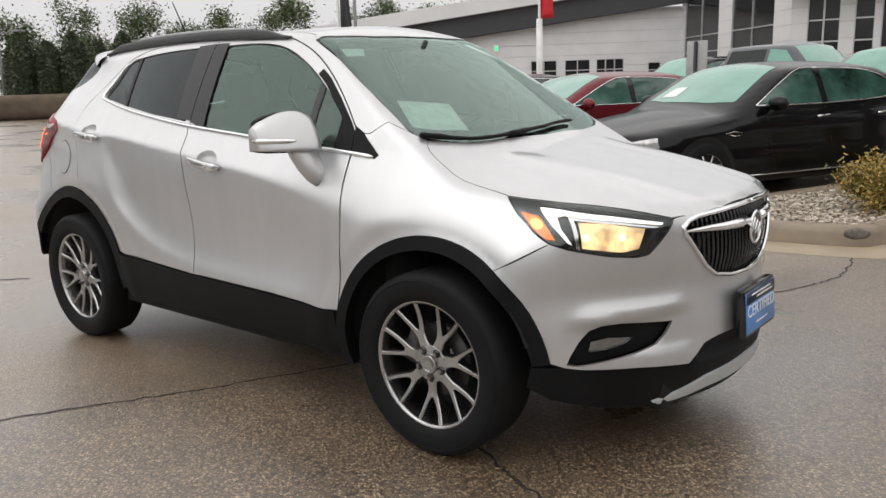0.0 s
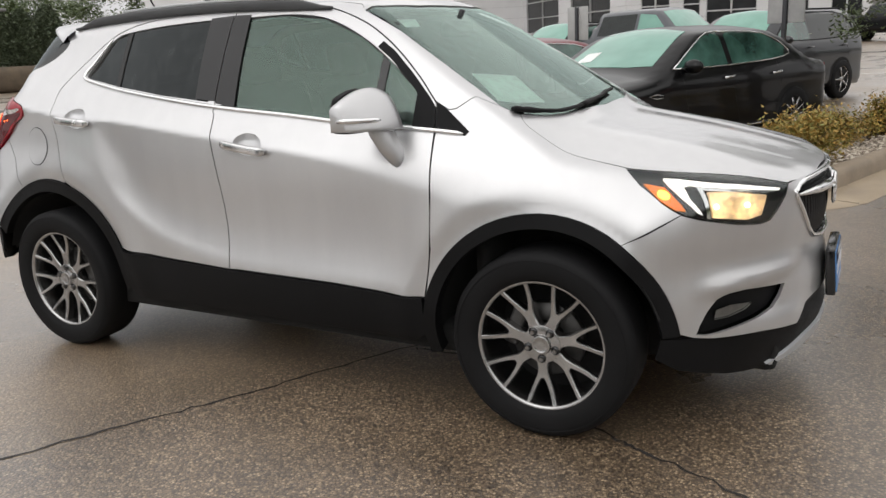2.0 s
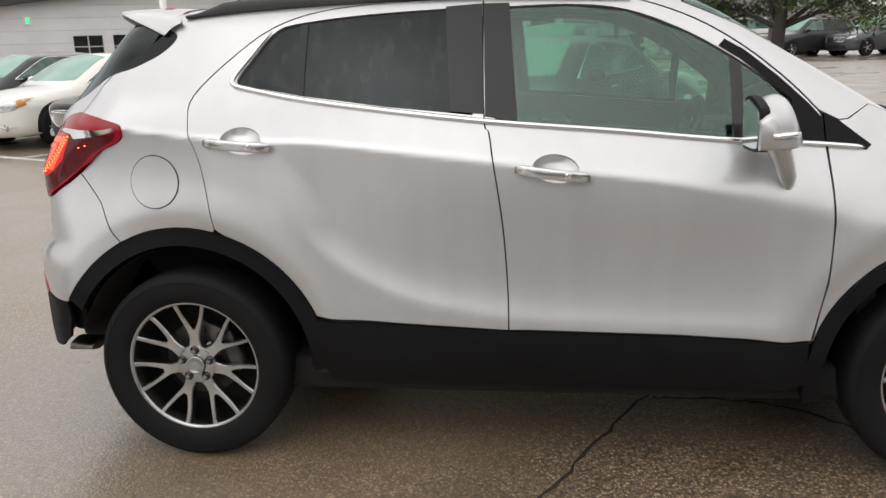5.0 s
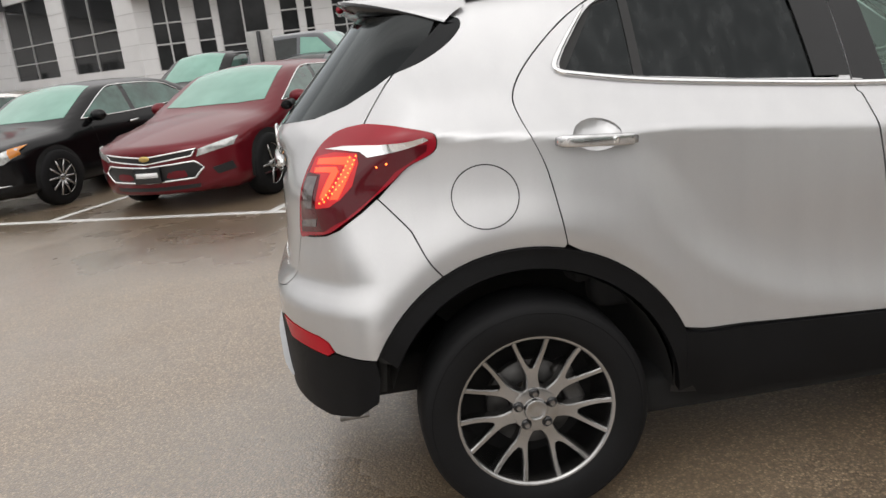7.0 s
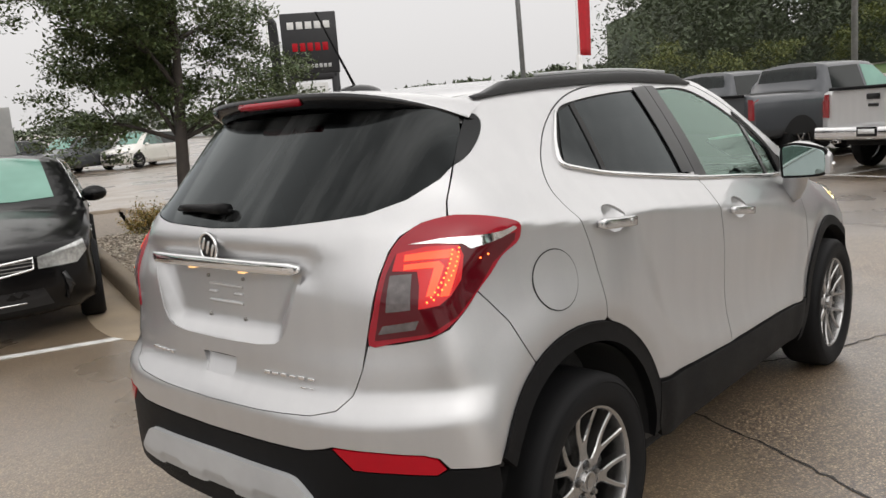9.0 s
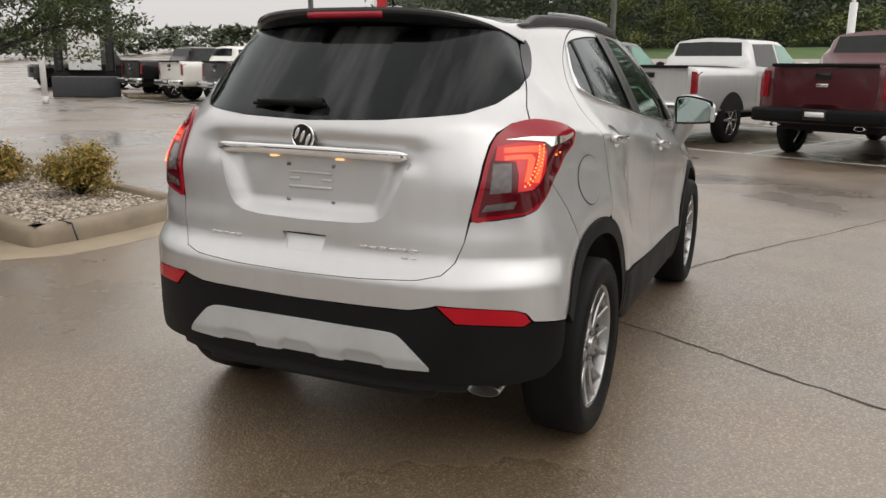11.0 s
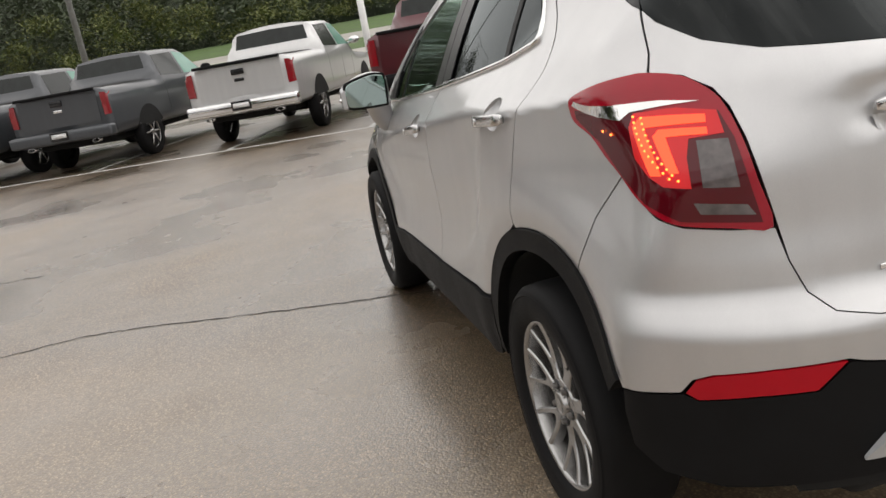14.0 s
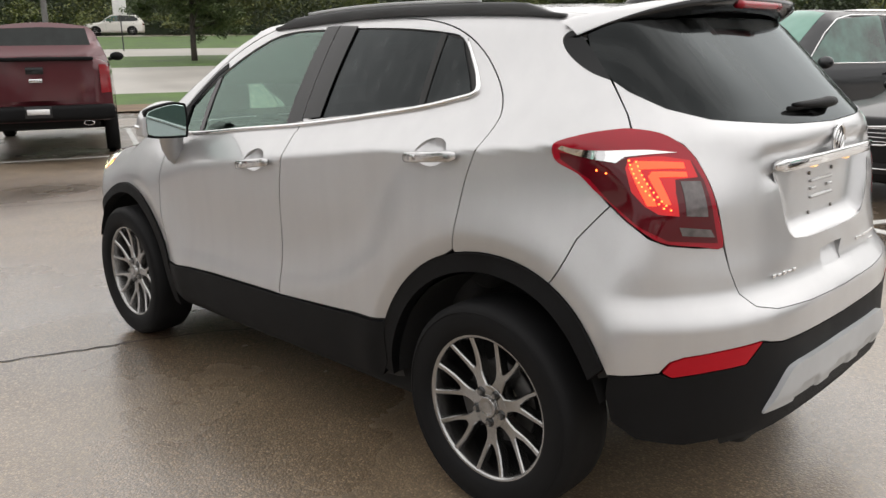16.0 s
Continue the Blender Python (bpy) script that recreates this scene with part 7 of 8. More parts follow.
    if style in ("small",):
        for j in range(-9, 10):
            zz = np.linspace(hz[0], hz[-1], 12)
            ok = inside_poly(np.stack([0 * zz + j * 0.04, zz], 1), gp)
            if ok.sum() > 2:
                q = f(np.stack([0 * zz[ok] + j * 0.04, zz[ok]], 1)) + np.array((0.012, 0, 0))
                part("grille_slat", sweep_bm(bmesh.new(), q, 0.009, 5, 1, Vector((1, 0, 0))), M_CHROME, car)
    elif style != "compact":
        for j in range(1, 5):
            z = hz[0] + (hz[-1] - hz[0]) * j / 5
            yy = np.linspace(-0.62, 0.62, 40)
            ok = inside_poly(np.stack([yy, 0 * yy + z], 1), gp)
            if ok.sum() > 3:
                q = f(np.stack([yy[ok], 0 * yy[ok] + z], 1)) + np.array((0.008, 0, 0))
                part("grille_slat", sweep_bm(bmesh.new(), q, 0.005, 5), M_CHROME if style in ("van", "suv", "wide") else M_STEEL, car)
    skin("lower_grille", sh, f, mirror_pts(lowg), M_PILLAR, car, step=0.1, lift=0.004, skirt=0.01)
    if style in ("long", "compact", "wide"):
        q = f(np.array([(y, lowg[-1][1] + 0.055 if style in ("long", "wide") else lowg[-1][1]) for y in np.linspace(-0.42, 0.42, 14)])) + np.array((0.012, 0, 0))
        if style != "compact":
            part("bumper_strip", sweep_bm(bmesh.new(), q, 0.008, 5), M_CHROME, car)
    if style == "compact":
        ed = f(np.array(dense(mirror_pts(lowg), 0.06))) + np.array((0.012, 0, 0))
        part("lower_grille_frame", sweep_bm(bmesh.new(), list(ed) + [ed[0]], 0.011, 6), M_CHROME, car)
        skin("bumper_slot", sh, f, mirror_pts([(0.0, 0.285), (-0.52, 0.295), (-0.50, 0.255), (0.0, 0.245)]), M_PILLAR, car, step=0.08, lift=0.004, skirt=0.01)
        for sy in (1, -1):
            skin("fog_pocket", sh, f, [(sy * y, z) for y, z in ((-0.66, 0.44), (-0.82, 0.48), (-0.84, 0.40), (-0.70, 0.37))], M_PILLAR, car, step=0.05, lift=0.004, skirt=0.01)
    if style == "small":
        for sy in (1, -1):
            c = f(np.array([(sy * 0.66, 0.36)]))[0] + np.array((0.01, 0, 0))
            bm = bmesh.new()
            lathe_bm(bm, [(0.035, -0.02), (0.058, 0.0), (0.052, 0.014), (0.040, 0.008), (0.001, 0.006)], 20, Matrix.Translation(c) @ Matrix.Rotation(radians(90), 4, "Y"))
            fog = part("fog_lamp", bm, M_LAMPCLEAR, car, "chrome-ringed fog lamp")
            q = f(np.array([(sy * y, 0.36) for y in (0.50, 0.60, 0.72, 0.80)])) + np.array((0.012, 0, 0))
            part("fog_bar", sweep_bm(bmesh.new(), q, [0.004, 0.009, 0.009, 0.004], 5), M_CHROME, fog)
            skin("amber_corner", sh, f, [(sy * y, z) for y, z in ((-0.80, nz + 0.0), (-0.87, nz + 0.025), (-0.885, nz - 0.06), (-0.83, nz - 0.10))], M_AMBERLENS, car, "amber turn signal", step=0.05, lift=0.011, skirt=0.006)
    for sy in (1, -1):
        skin("headlamp", sh, f, [(sy * y, z) for y, z in lamps], M_LAMPCLEAR, car, "clear headlamp", step=0.05, lift=0.006, skirt=0.01)
    p0 = f(np.array([(0.0, nz - 0.06 if style in ("long", "wide") else sum(z for _, z in grille) / len(grille))]))[0]
    bm = bmesh.new()
    lathe_bm(bm, [(0.05, 0.0), (0.055, 0.01), (0.045, 0.018), (0.001, 0.015)], 20, Matrix.Translation(p0 + np.array((0.01, 0, 0))) @ Matrix.Rotation(radians(90), 4, "Y") @ Matrix.Diagonal((0.55, 1.2, 1, 1)))
    part("emblem", bm, M_GOLD if style == "compact" else M_CHROME, car)
    if style in ("small", "compact"):
        plates(car, sh, 1, (lowg[0][1] + lowg[-1][1]) / 2 + (0.12 if style == "small" else 0))
    for sy in (1, -1):
        skin("tail_lamp", sh, sh.face(-1), [(sy * y, z) for y, z in ((-0.45, k["tail_z"] - 0.12), (-0.84, k["tail_z"] - 0.08), (-0.84, k["tail_z"] - 0.22), (-0.5, k["tail_z"] - 0.24))], M_TAILRED, car, "red tail lamp", step=0.06, lift=0.006, skirt=0.01)
    # shut lines and handles on the flanks
    for x0 in (c0 - 0.22, post + 0.02 if k["kind"] == "sedan" else post + 0.24, c1 - 0.02 if k["kind"] == "sedan" else c1 + 0.35):
        for sy in (-1, 1):
            q = sh.side(np.array([(x0 - 0.03 * j, b + 0.03 - (b - 0.30) * j / 6) for j in range(7)]))
            q = (q + sh.normals(q) * -0.002) * (1, -sy, 1)
            part("door_seam", sweep_bm(bmesh.new(), q, 0.004, 4), M_SEAL, car)
    for x0 in (post + 0.18 if k["kind"] == "sedan" else post + 0.42, c1 + 0.12 if k["kind"] == "sedan" else c1 + 0.55):
        for sy in (-1, 1):
            q = sh.side(np.array([(x0, b - 0.09), (x0 - 0.09, b - 0.085), (x0 - 0.18, b - 0.08)]))
            q = (q + sh.normals(q) * 0.022) * (1, -sy, 1)
            part("door_handle", sweep_bm(bmesh.new(), q, 0.014, 6), M_CHROME if style in ("long", "small", "wide") else mat, car)
    if style in ("long", "wide"):
        for sy in (-1, 1):
            q = sh.side(np.array([(x, 0.30) for x in np.linspace(fx - 0.5, rx + 0.5, 8)]))
            q = (q + sh.normals(q) * 0.008) * (1, -sy, 1)
            part("sill_chrome", sweep_bm(bmesh.new(), q, 0.010, 5), M_CHROME, car)
            q = sh.side(np.array([(fx - 0.46, 0.74), (fx - 0.36, 0.76), (fx - 0.24, 0.745), (fx - 0.36, 0.715), (fx - 0.46, 0.72)]))
            q = (q + sh.normals(q) * 0.006) * (1, -sy, 1)
            part("fender_vent", sweep_bm(bmesh.new(), q, 0.008, 5), M_CHROME, car)
            q = sh.face(1)(np.array([(sy * -0.70, 0.52), (sy * -0.74, 0.40), (sy * -0.70, 0.30)])) + np.array((0.01, 0, 0))
            part("fog_slot", sweep_bm(bmesh.new(), q, [0.02, 0.035, 0.02], 6), M_GLOSSBLK, car)
        skin("price_sheet", sh, sh.top, [(c0 - 0.08, -0.50), (c0 - 0.08, -0.27), (c0 - 0.26, -0.26), (c0 - 0.26, -0.46)], M_PAPER, car, "white printed sheet behind the windscreen", step=0.1, lift=0.008, skirt=0.002)
    if style == "suv" or style == "van":
        for sy in (-1, 1):
            q = sh.top(np.array([(x, 0.60 if style == "suv" else 0.66) for x in np.linspace(a0 - 0.1, c1 + 0.15, 9)])) * (1, sy, 1) + np.array((0, 0, 0.03))
            part("roof_rail", sweep_bm(bmesh.new(), q, [0.01] + [0.02] * 7 + [0.01], 6), M_CLAD if style == "suv" else M_CHROME, car)
    return car


def spot(origin, u, v, k, off, half, width=2.5, turn=0.0, face=-1):
    """The pose of a car in stall k of a row: its nose off metres behind the line; face -1: nose to the lane."""
    c = origin + u * (width * (k + 0.5)) + v * (off + half)
    d = v * face
    return pose(c.x, c.y, 0, 0, 0, math.degrees(math.atan2(d.y, d.x)) + turn)


ROW1 = lambda k, off, half, turn=0.0: spot(X2, U1, V1, k, off, half, 2.75, turn)
sedan(ROW1(0, 0.25, 2.42), "black", "rain-wet black sedan with chrome-edged mesh grille", "long", nx=72, na=64)
sedan(ROW1(-1, 0.05, 2.33), "red", "cherry red compact sedan with chrome-framed grille", "compact", nx=72, na=64)
sedan(ROW1(-2.08, 0.10, 2.33), "black", "black sedan with chrome waterfall grille", "small", nx=72, na=64)
sedan(ROW1(-3.08, 0.15, 2.4), "white", "cream white sedan with a sunroof", "small")
sedan(ROW1(-4, 0.4, 2.4), "charcoal", "dark grey sedan parked in the row", "sedan")
sedan(ROW1(-5, 0.4, 2.4), "white", "white sedan at the row's end", "compact")
sedan(ROW1(-6, 0.4, 2.4), "white", "white SUV parked along the row", "suv")
sedan(ROW1(-7, 0.4, 2.4), "black", "black sedan parked along the row", "sedan")
sedan(spot(X2 + V1 * 6.0, U1, V1, -1, 0.3, 2.4, 2.5), "charcoal", "dark grey SUV parked behind the first row", "suv", "parked cars of the second row")
sedan(spot(X2 + V1 * 6.6, U1, V1, -2, 0.3, 2.4, 2.5, 0, 1), "grey", "grey sedan seen over the first row", "sedan", "parked cars of the second row")
sedan(spot(X2 + V1 * 6.0, U1, V1, -3, 0.3, 2.4, 2.5), "black", "black SUV seen over the first row", "suv", "parked cars of the second row")
# the opposite row, noses to the lane
sedan(pose(-1.05, -7.76, 0, 0, 0, 68), "black", "black sedan with wide chrome-barred grille", "wide", "cars opposite", 72, 64)
sedan(pose(2.1, -10.55, 0, 0, 0, 68) @ Matrix.Diagonal((1.06, 1.06, 1.14, 1)), "charcoal", "dark grey minivan with chrome window line", "van", "cars opposite")
sedan(pose(2.3, -16.8, 0, 0, 0, 66) @ Matrix.Diagonal((1.1, 1.1, 1.3, 1)), "white", "white minivan beyond the dark ones", "van", "cars opposite")
sedan(pose(-6.6, -5.6, 0, 0, 0, 68), "grey", "grey SUV of the opposite row", "suv", "cars opposite")


class Truck(Shape):
    """A pickup: cab and box. x ahead."""
    mid = 0.9

    def __init__(self):
        self.x0, self.x1 = -2.95, 2.90

    def field(self, x, s, z):
        hood = 1.22 - 0.05 * np.clip(x - 1.2, 0, 2) - 0.06 * s * s
        box = 1.36 + 0 * x - 0.04 * s * s
        low = np.where(x > -0.95, hood, box)
        ws = 1.22 + (1.32 - 0.1 * s * s - x) * 0.95
        bl = 1.30 + (x + 1.02) * 4.0
        roof = 1.90 - 0.13 * s * s - 0.02 * (x - 0.1) ** 2
        top = smax(low, smin(smin(ws, bl, 0.05), roof, 0.09), 0.02)
        w = 1.0 - 0.35 * np.maximum(0, 0.55 - z) ** 2
        w = smin(w, 0.97 - 0.40 * (z - 1.28), 0.05)
        w = w - 0.04 * np.maximum(0, np.abs(x) - 1.9) ** 2
        g = smax(s - w, (z - top) * 0.95, 0.04)
        g = smax(g, x - (self.x1 - 0.14 * s * s), 0.06)
        g = smax(g, (self.x0 + 0.03 * s * s) - x, 0.03)
        return smax(g, 0.52 - z, 0.04)

    face = Vehicle.face


TRUCK = Truck()
TRUCK_HULL = wrap(TRUCK, TRUCK.x0, TRUCK.x1, 0.95, 64, 56)


def pickup(at, colour, label, bumper="chrome", group="pickup trucks with tailgates to the lane"):
    sh = TRUCK
    car = thing("pickup_truck", at, label, "pickup truck", group)
    mat = PAINTS[colour]
    me = TRUCK_HULL.copy()
    part_mesh("body", me, mat, car)
    # the hull has no cut-outs: black sheets imitate the shade round the wheels
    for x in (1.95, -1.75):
        both_sides("arch_shade_sheet", sh, arc(x, 0.41, 0.50, 12, 168, 20), M_UNDER, car, lift=0.006, skirt=0)
    add_wheels(car, sh, (1.95, -1.75), 0.41, 6, 1.0)
    both_sides("front_window", sh, [(1.05, 1.32), (0.60, 1.74), (0.22, 1.78), (0.22, 1.33)], M_SCREEN, car, lift=0.004, skirt=0.006)
    both_sides("rear_window", sh, [(0.14, 1.33), (0.14, 1.78), (-0.72, 1.76), (-0.80, 1.36)], M_AUTOGLASS, car, lift=0.004, skirt=0.006)
    skin("back_window", sh, sh.face(-1), mirror_pts([(0.0, 1.42), (-0.74, 1.42), (-0.66, 1.79), (0.0, 1.81)]), M_AUTOGLASS, car, step=0.1, lift=0.005, skirt=0.006)
    ws = [(1.24, 0.0), (1.18, -0.70), (0.66, -0.60), (0.68, 0.0)]
    skin("windscreen", sh, sh.top, ws + [(x, -y) for x, y in ws[-2:0:-1]], M_SCREEN, car, step=0.12, lift=0.005, skirt=0.006)
    # the box is closed; a black sheet on top stands for its shade
    skin("box_shade_sheet", sh, sh.top, [(-2.84, -0.80), (-1.10, -0.80), (-1.10, 0.80), (-2.84, 0.80)], M_UNDER, car, "black sheet standing for the shaded load box", step=0.2, lift=0.004, skirt=0)
    f = sh.face(-1)
    gate = skin("tailgate", sh, f, mirror_pts([(0.0, 0.80), (-0.74, 0.80), (-0.75, 1.30), (0.0, 1.31)]), mat, car, step=0.12, lift=0.012, skirt=0.02)[0]
    bm = bmesh.new()
    box_bm(bm, (-2.985, 0, 1.335), (0.07, 1.52, 0.05), bevel=0.015)
    part("gate_cap", bm, M_CLAD, gate)
    bm = bmesh.new()
    box_bm(bm, (-2.975, 0, 1.19), (0.03, 0.22, 0.09), bevel=0.01)
    part("gate_handle", bm, M_GLOSSBLK, gate)
    bm = bmesh.new()
    box_bm(bm, (-2.972, 0, 1.06), (0.02, 0.17, 0.05), bevel=0.008)
    part("gate_emblem", bm, M_GLOSSBLK if colour in ("silvery", "white") else M_CHROME, gate)
    for sy in (1, -1):
        skin("tail_lamp", sh, f, [(sy * y, z) for y, z in ((-0.82, 0.88), (-0.95, 0.89), (-0.945, 1.25), (-0.82, 1.26))], M_TAILRED, car, "tall red tail lamp", step=0.06, lift=0.010, skirt=0.02)
    bm = bmesh.new()
    box_bm(bm, (-3.03, 0, 0.64), (0.20, 1.96, 0.20), bevel=0.05)
    bp = part("rear_bumper", bm, M_CHROME if bumper == "chrome" else mat if bumper == "body" else M_CLAD, car, "wide step bumper")
    bm = bmesh.new()
    box_bm(bm, (-3.135, 0, 0.66), (0.012, 0.34, 0.15), bevel=0.004)
    part("dealer_plate", bm, M_GLOSSBLK, bp)
    bm = bmesh.new()
    box_bm(bm, (-3.143, 0, 0.665), (0.006, 0.28, 0.07))
    part("plate_bar", bm, M_WHITE, bp)
    for y in (-0.62, 0.62):
        bm = bmesh.new()
        lathe_bm(bm, [(0.05, 0), (0.055, 0.10), (0.045, 0.10)], 14, Matrix.Translation((-2.98, y, 0.50)) @ Matrix.Rotation(radians(-90), 4, "Y") @ Matrix.Diagonal((0.6, 1.4, 1, 1)))
        part("exhaust_tip", bm, M_CHROME, car)
    bm = bmesh.new()
    box_bm(bm, (0.0, 0, 0.47), (5.2, 1.5, 0.12), bevel=0.03)
    part("chassis", bm, M_UNDER, car)
    bm = bmesh.new()
    cyl_bm(bm, (-1.75, -0.85, 0.40), (-1.75, 0.85, 0.40), 0.06, seg=10)
    part("rear_axle", bm, M_UNDER, car)
    bm = bmesh.new()
    box_bm(bm, (-0.78, 0, 1.865), (0.06, 0.30, 0.035), bevel=0.01)
    part("high_brake_light", bm, M_TAILRED, car)
    wing_mirror(car, 0.95, 1.0, 1.38, M_CLAD if colour != "silvery" else M_CHROME)
    for x0 in (0.98, 0.18, -0.82):
        for sy in (-1, 1):
            q = sh.side(np.array([(x0, 1.30 - 0.12 * j) for j in range(6)]))
            q = (q + sh.normals(q) * -0.002) * (1, -sy, 1)
            part("door_seam", sweep_bm(bmesh.new(), q, 0.005, 4), M_SEAL, car)
    skin("grille", sh, sh.face(1), mirror_pts([(0.0, 0.75), (-0.60, 0.75), (-0.62, 1.10), (0.0, 1.10)]), M_GLOSSBLK, car, step=0.15, lift=0.005, skirt=0.01)
    return car


def truck_at(k, off=0.35, turn=0.0):
    c = T1 + VT * (2.6 * (k + 0.5)) + UT * (off + 3.15)
    return pose(c.x, c.y, 0, 0, 0, -22 + turn) @ Matrix.Diagonal((1.05, 1.05, 1.07 if k > -1 else 1.10, 1))


for k, colour, label, bumper in (
    (-1.0, "maroon", "dark maroon pickup truck with black bumper", "black"),
    (0.35, "silvery", "pale silver pickup truck with chrome bumper", "chrome"),
    (1.69, "grey", "slate grey pickup truck with twin exhausts", "body"),
    (2.65, "grey", "slate grey pickup truck with body-coloured bumper", "body"),
    (3.96, "black", "tall black pickup truck with bright wheels", "black"),
    (4.88, "brightred", "bright red pickup truck with chrome bumper", "chrome"),
    (5.8, "black", "black pickup truck with chrome bumper", "chrome"),
    (6.73, "grey", "grey pickup truck with chrome bumper", "chrome"),
    (8.0, "white", "white pickup truck with chrome bumper", "chrome"),
    (9.3, "black", "black and white pickup truck", "chrome"),
    (-3, "charcoal", "dark grey pickup truck at the row's end", "chrome"),
):
    pickup(truck_at(k, -0.3 if k == -1.0 else 0.35, turn=random.Random(int(k * 10) + 9).uniform(-1.2, 1.2)), colour, label, bumper)
pickup(pose(-2.4, 15.2, 0, 0, 0, -19), "grey", "grey pickup truck parked across the second row", "chrome", "far pickups")
pickup(pose(2.3, 46, lie(2.3, 46), 0, 0, -25), "black", "black pickup truck in the far lot", "chrome", "far pickups")
pickup(pose(26, 31, lie(26, 31), 0, 0, 160), "black", "black pickup truck in the far lot", "chrome", "far pickups")
for x, y, a, c, st in ((6.4, 48, -20, "white", "suv"), (12, 49, -20, "white", "van"), (24, 46.5, 170, "grey", "sedan"), (18, 36, 200, "white", "van"), (11.5, 37, 205, "charcoal", "suv"), (14.5, 36.5, 205, "grey", "suv"), (-39.6, 12.0, 20, "black", "suv"), (65.8, -27.5, 64, "white", "suv")):
    sedan(pose(x, y, lie(x, y), 0, 0, a), c, {"white": "white car parked far across the lot", "grey": "grey car parked far across the lot", "black": "black car at the far kerb", "charcoal": "dark car parked far across the lot"}[c], st, "far cars", 36, 32)

# ---- buildings, poles, signs ----
M_PANEL = plain("white_wall_panel", (0.62, 0.62, 0.625), 0.5, var=0.06, scale=0.4)
M_GREYWALL = plain("grey_block_wall", (0.22, 0.215, 0.21), 0.8, var=0.12, scale=0.6)
M_FRAME = plain("pale_window_frame", (0.45, 0.45, 0.45), 0.4, 0.5, var=0.1)
M_PANE = plain("showroom_glass", (0.022, 0.023, 0.024), 0.08, var=0.4, scale=0.5, spec=0.3)
M_SOFFIT = plain("dark_soffit", (0.035, 0.036, 0.04), 0.6, var=0.15)
M_POLE = plain("grey_pole", (0.20, 0.20, 0.20), 0.5, 0.4, var=0.2)
M_WHITEPOLE = plain("white_pole", (0.70, 0.70, 0.69), 0.45, var=0.08)
M_FLAG = plain("red_banner", (0.50, 0.012, 0.022), 0.7, var=0.15)
M_BLACKSIGN = plain("black_sign", (0.012, 0.012, 0.014), 0.35, var=0.15)


def wall_with_windows(a, b, z0, z1, windows, thick=0.5, seams=True, label="white panelled showroom wall"):
    """A wall from a to b, seen from its right-hand side; windows: (from, to, sill, head, columns, rows), in metres along it."""
    a, b = Vector((*a, 0)), Vector((*b, 0))
    L = (b - a).length
    t = (b - a) / L
    n = Vector((t.y, -t.x, 0))
    at = Matrix(((t.x, n.x, 0, a.x), (t.y, n.y, 0, a.y), (0, 0, 1, 0), (0, 0, 0, 1)))
    house = thing("showroom", at, label, "building")
    xs = sorted({0.0, L} | {w[k] for w in windows for k in (0, 1)})
    for x0, x1 in zip(xs, xs[1:]):
        w = next((w for w in windows if w[0] <= x0 + 1e-6 and w[1] >= x1 - 1e-6), None)
        for lo, hi in ((z0, z1),) if w is None else ((z0, w[2]), (w[3], z1)):
            if hi - lo > 0.05:
                part("wall_panel", box_bm(bmesh.new(), ((x0 + x1) / 2, -thick / 2, (lo + hi) / 2), (x1 - x0, thick, hi - lo)), M_PANEL, house, smooth=False)
    if seams:
        for z in np.arange(z0 + 1.2, z1, 1.2):
            free = [(p, q) for p, q in zip(xs, xs[1:]) if not any(w[0] <= p + 1e-6 and w[1] >= q - 1e-6 and w[2] < z < w[3] for w in windows)]
            for p, q in free:
                bm = bmesh.new()
                box_bm(bm, ((p + q) / 2, 0.004, z), (q - p, 0.012, 0.035))
                part("panel_joint", bm, M_FRAME, house)
    for x0, x1, s, h, nc, bars in windows:
        zs = [s, *bars, h]
        fr = part("window", box_bm(bmesh.new(), ((x0 + x1) / 2, -0.10, s), (x1 - x0, 0.18, 0.11)), M_FRAME, house, smooth=False)
        for z in zs[1:]:
            part("transom", box_bm(bmesh.new(), ((x0 + x1) / 2, -0.12, z), (x1 - x0, 0.13, 0.11)), M_FRAME, fr, smooth=False)
        for k in range(nc + 1):
            part("mullion", box_bm(bmesh.new(), (x0 + (x1 - x0) * k / nc, -0.12, (s + h) / 2), (0.13, 0.145, h - s)), M_FRAME, fr, smooth=False)
        for i in range(nc):
            for lo, hi in zip(zs, zs[1:]):
                bm = bmesh.new()
                box_bm(bm, (x0 + (x1 - x0) * (i + 0.5) / nc, -0.2, (lo + hi) / 2), ((x1 - x0) / nc - 0.1, 0.03, hi - lo - 0.08))
                part("pane", bm, M_PANE, fr, smooth=False)
    return house


# the oblique wing with two tall windows, the entrance front, and the low wing
BARS = (3.4, 5.0)
wall_with_windows((-33.5, 82.5), (-17.0, 64.6), 0.0, 10.5, [(0.95, 10.0, 1.9, 9.0, 2, BARS), (13.0, 21.4, 1.9, 9.0, 2, BARS)])
wall_with_windows((-17.0, 64.6), (0.9, 65.4), 0.0, 7.6, [(1.2, 3.5, 1.4, 7.3, 2, BARS), (4.5, 5.85, 1.4, 7.3, 1, BARS), (6.3, 10.05, 0.2, 7.3, 2, (2.8,)), (11.1, 12.5, 1.4, 7.3, 1, BARS), (13.0, 13.7, 1.4, 7.3, 1, BARS), (15.2, 17.3, 1.4, 7.3, 2, BARS)], label="white showroom front with dark entrance glass")
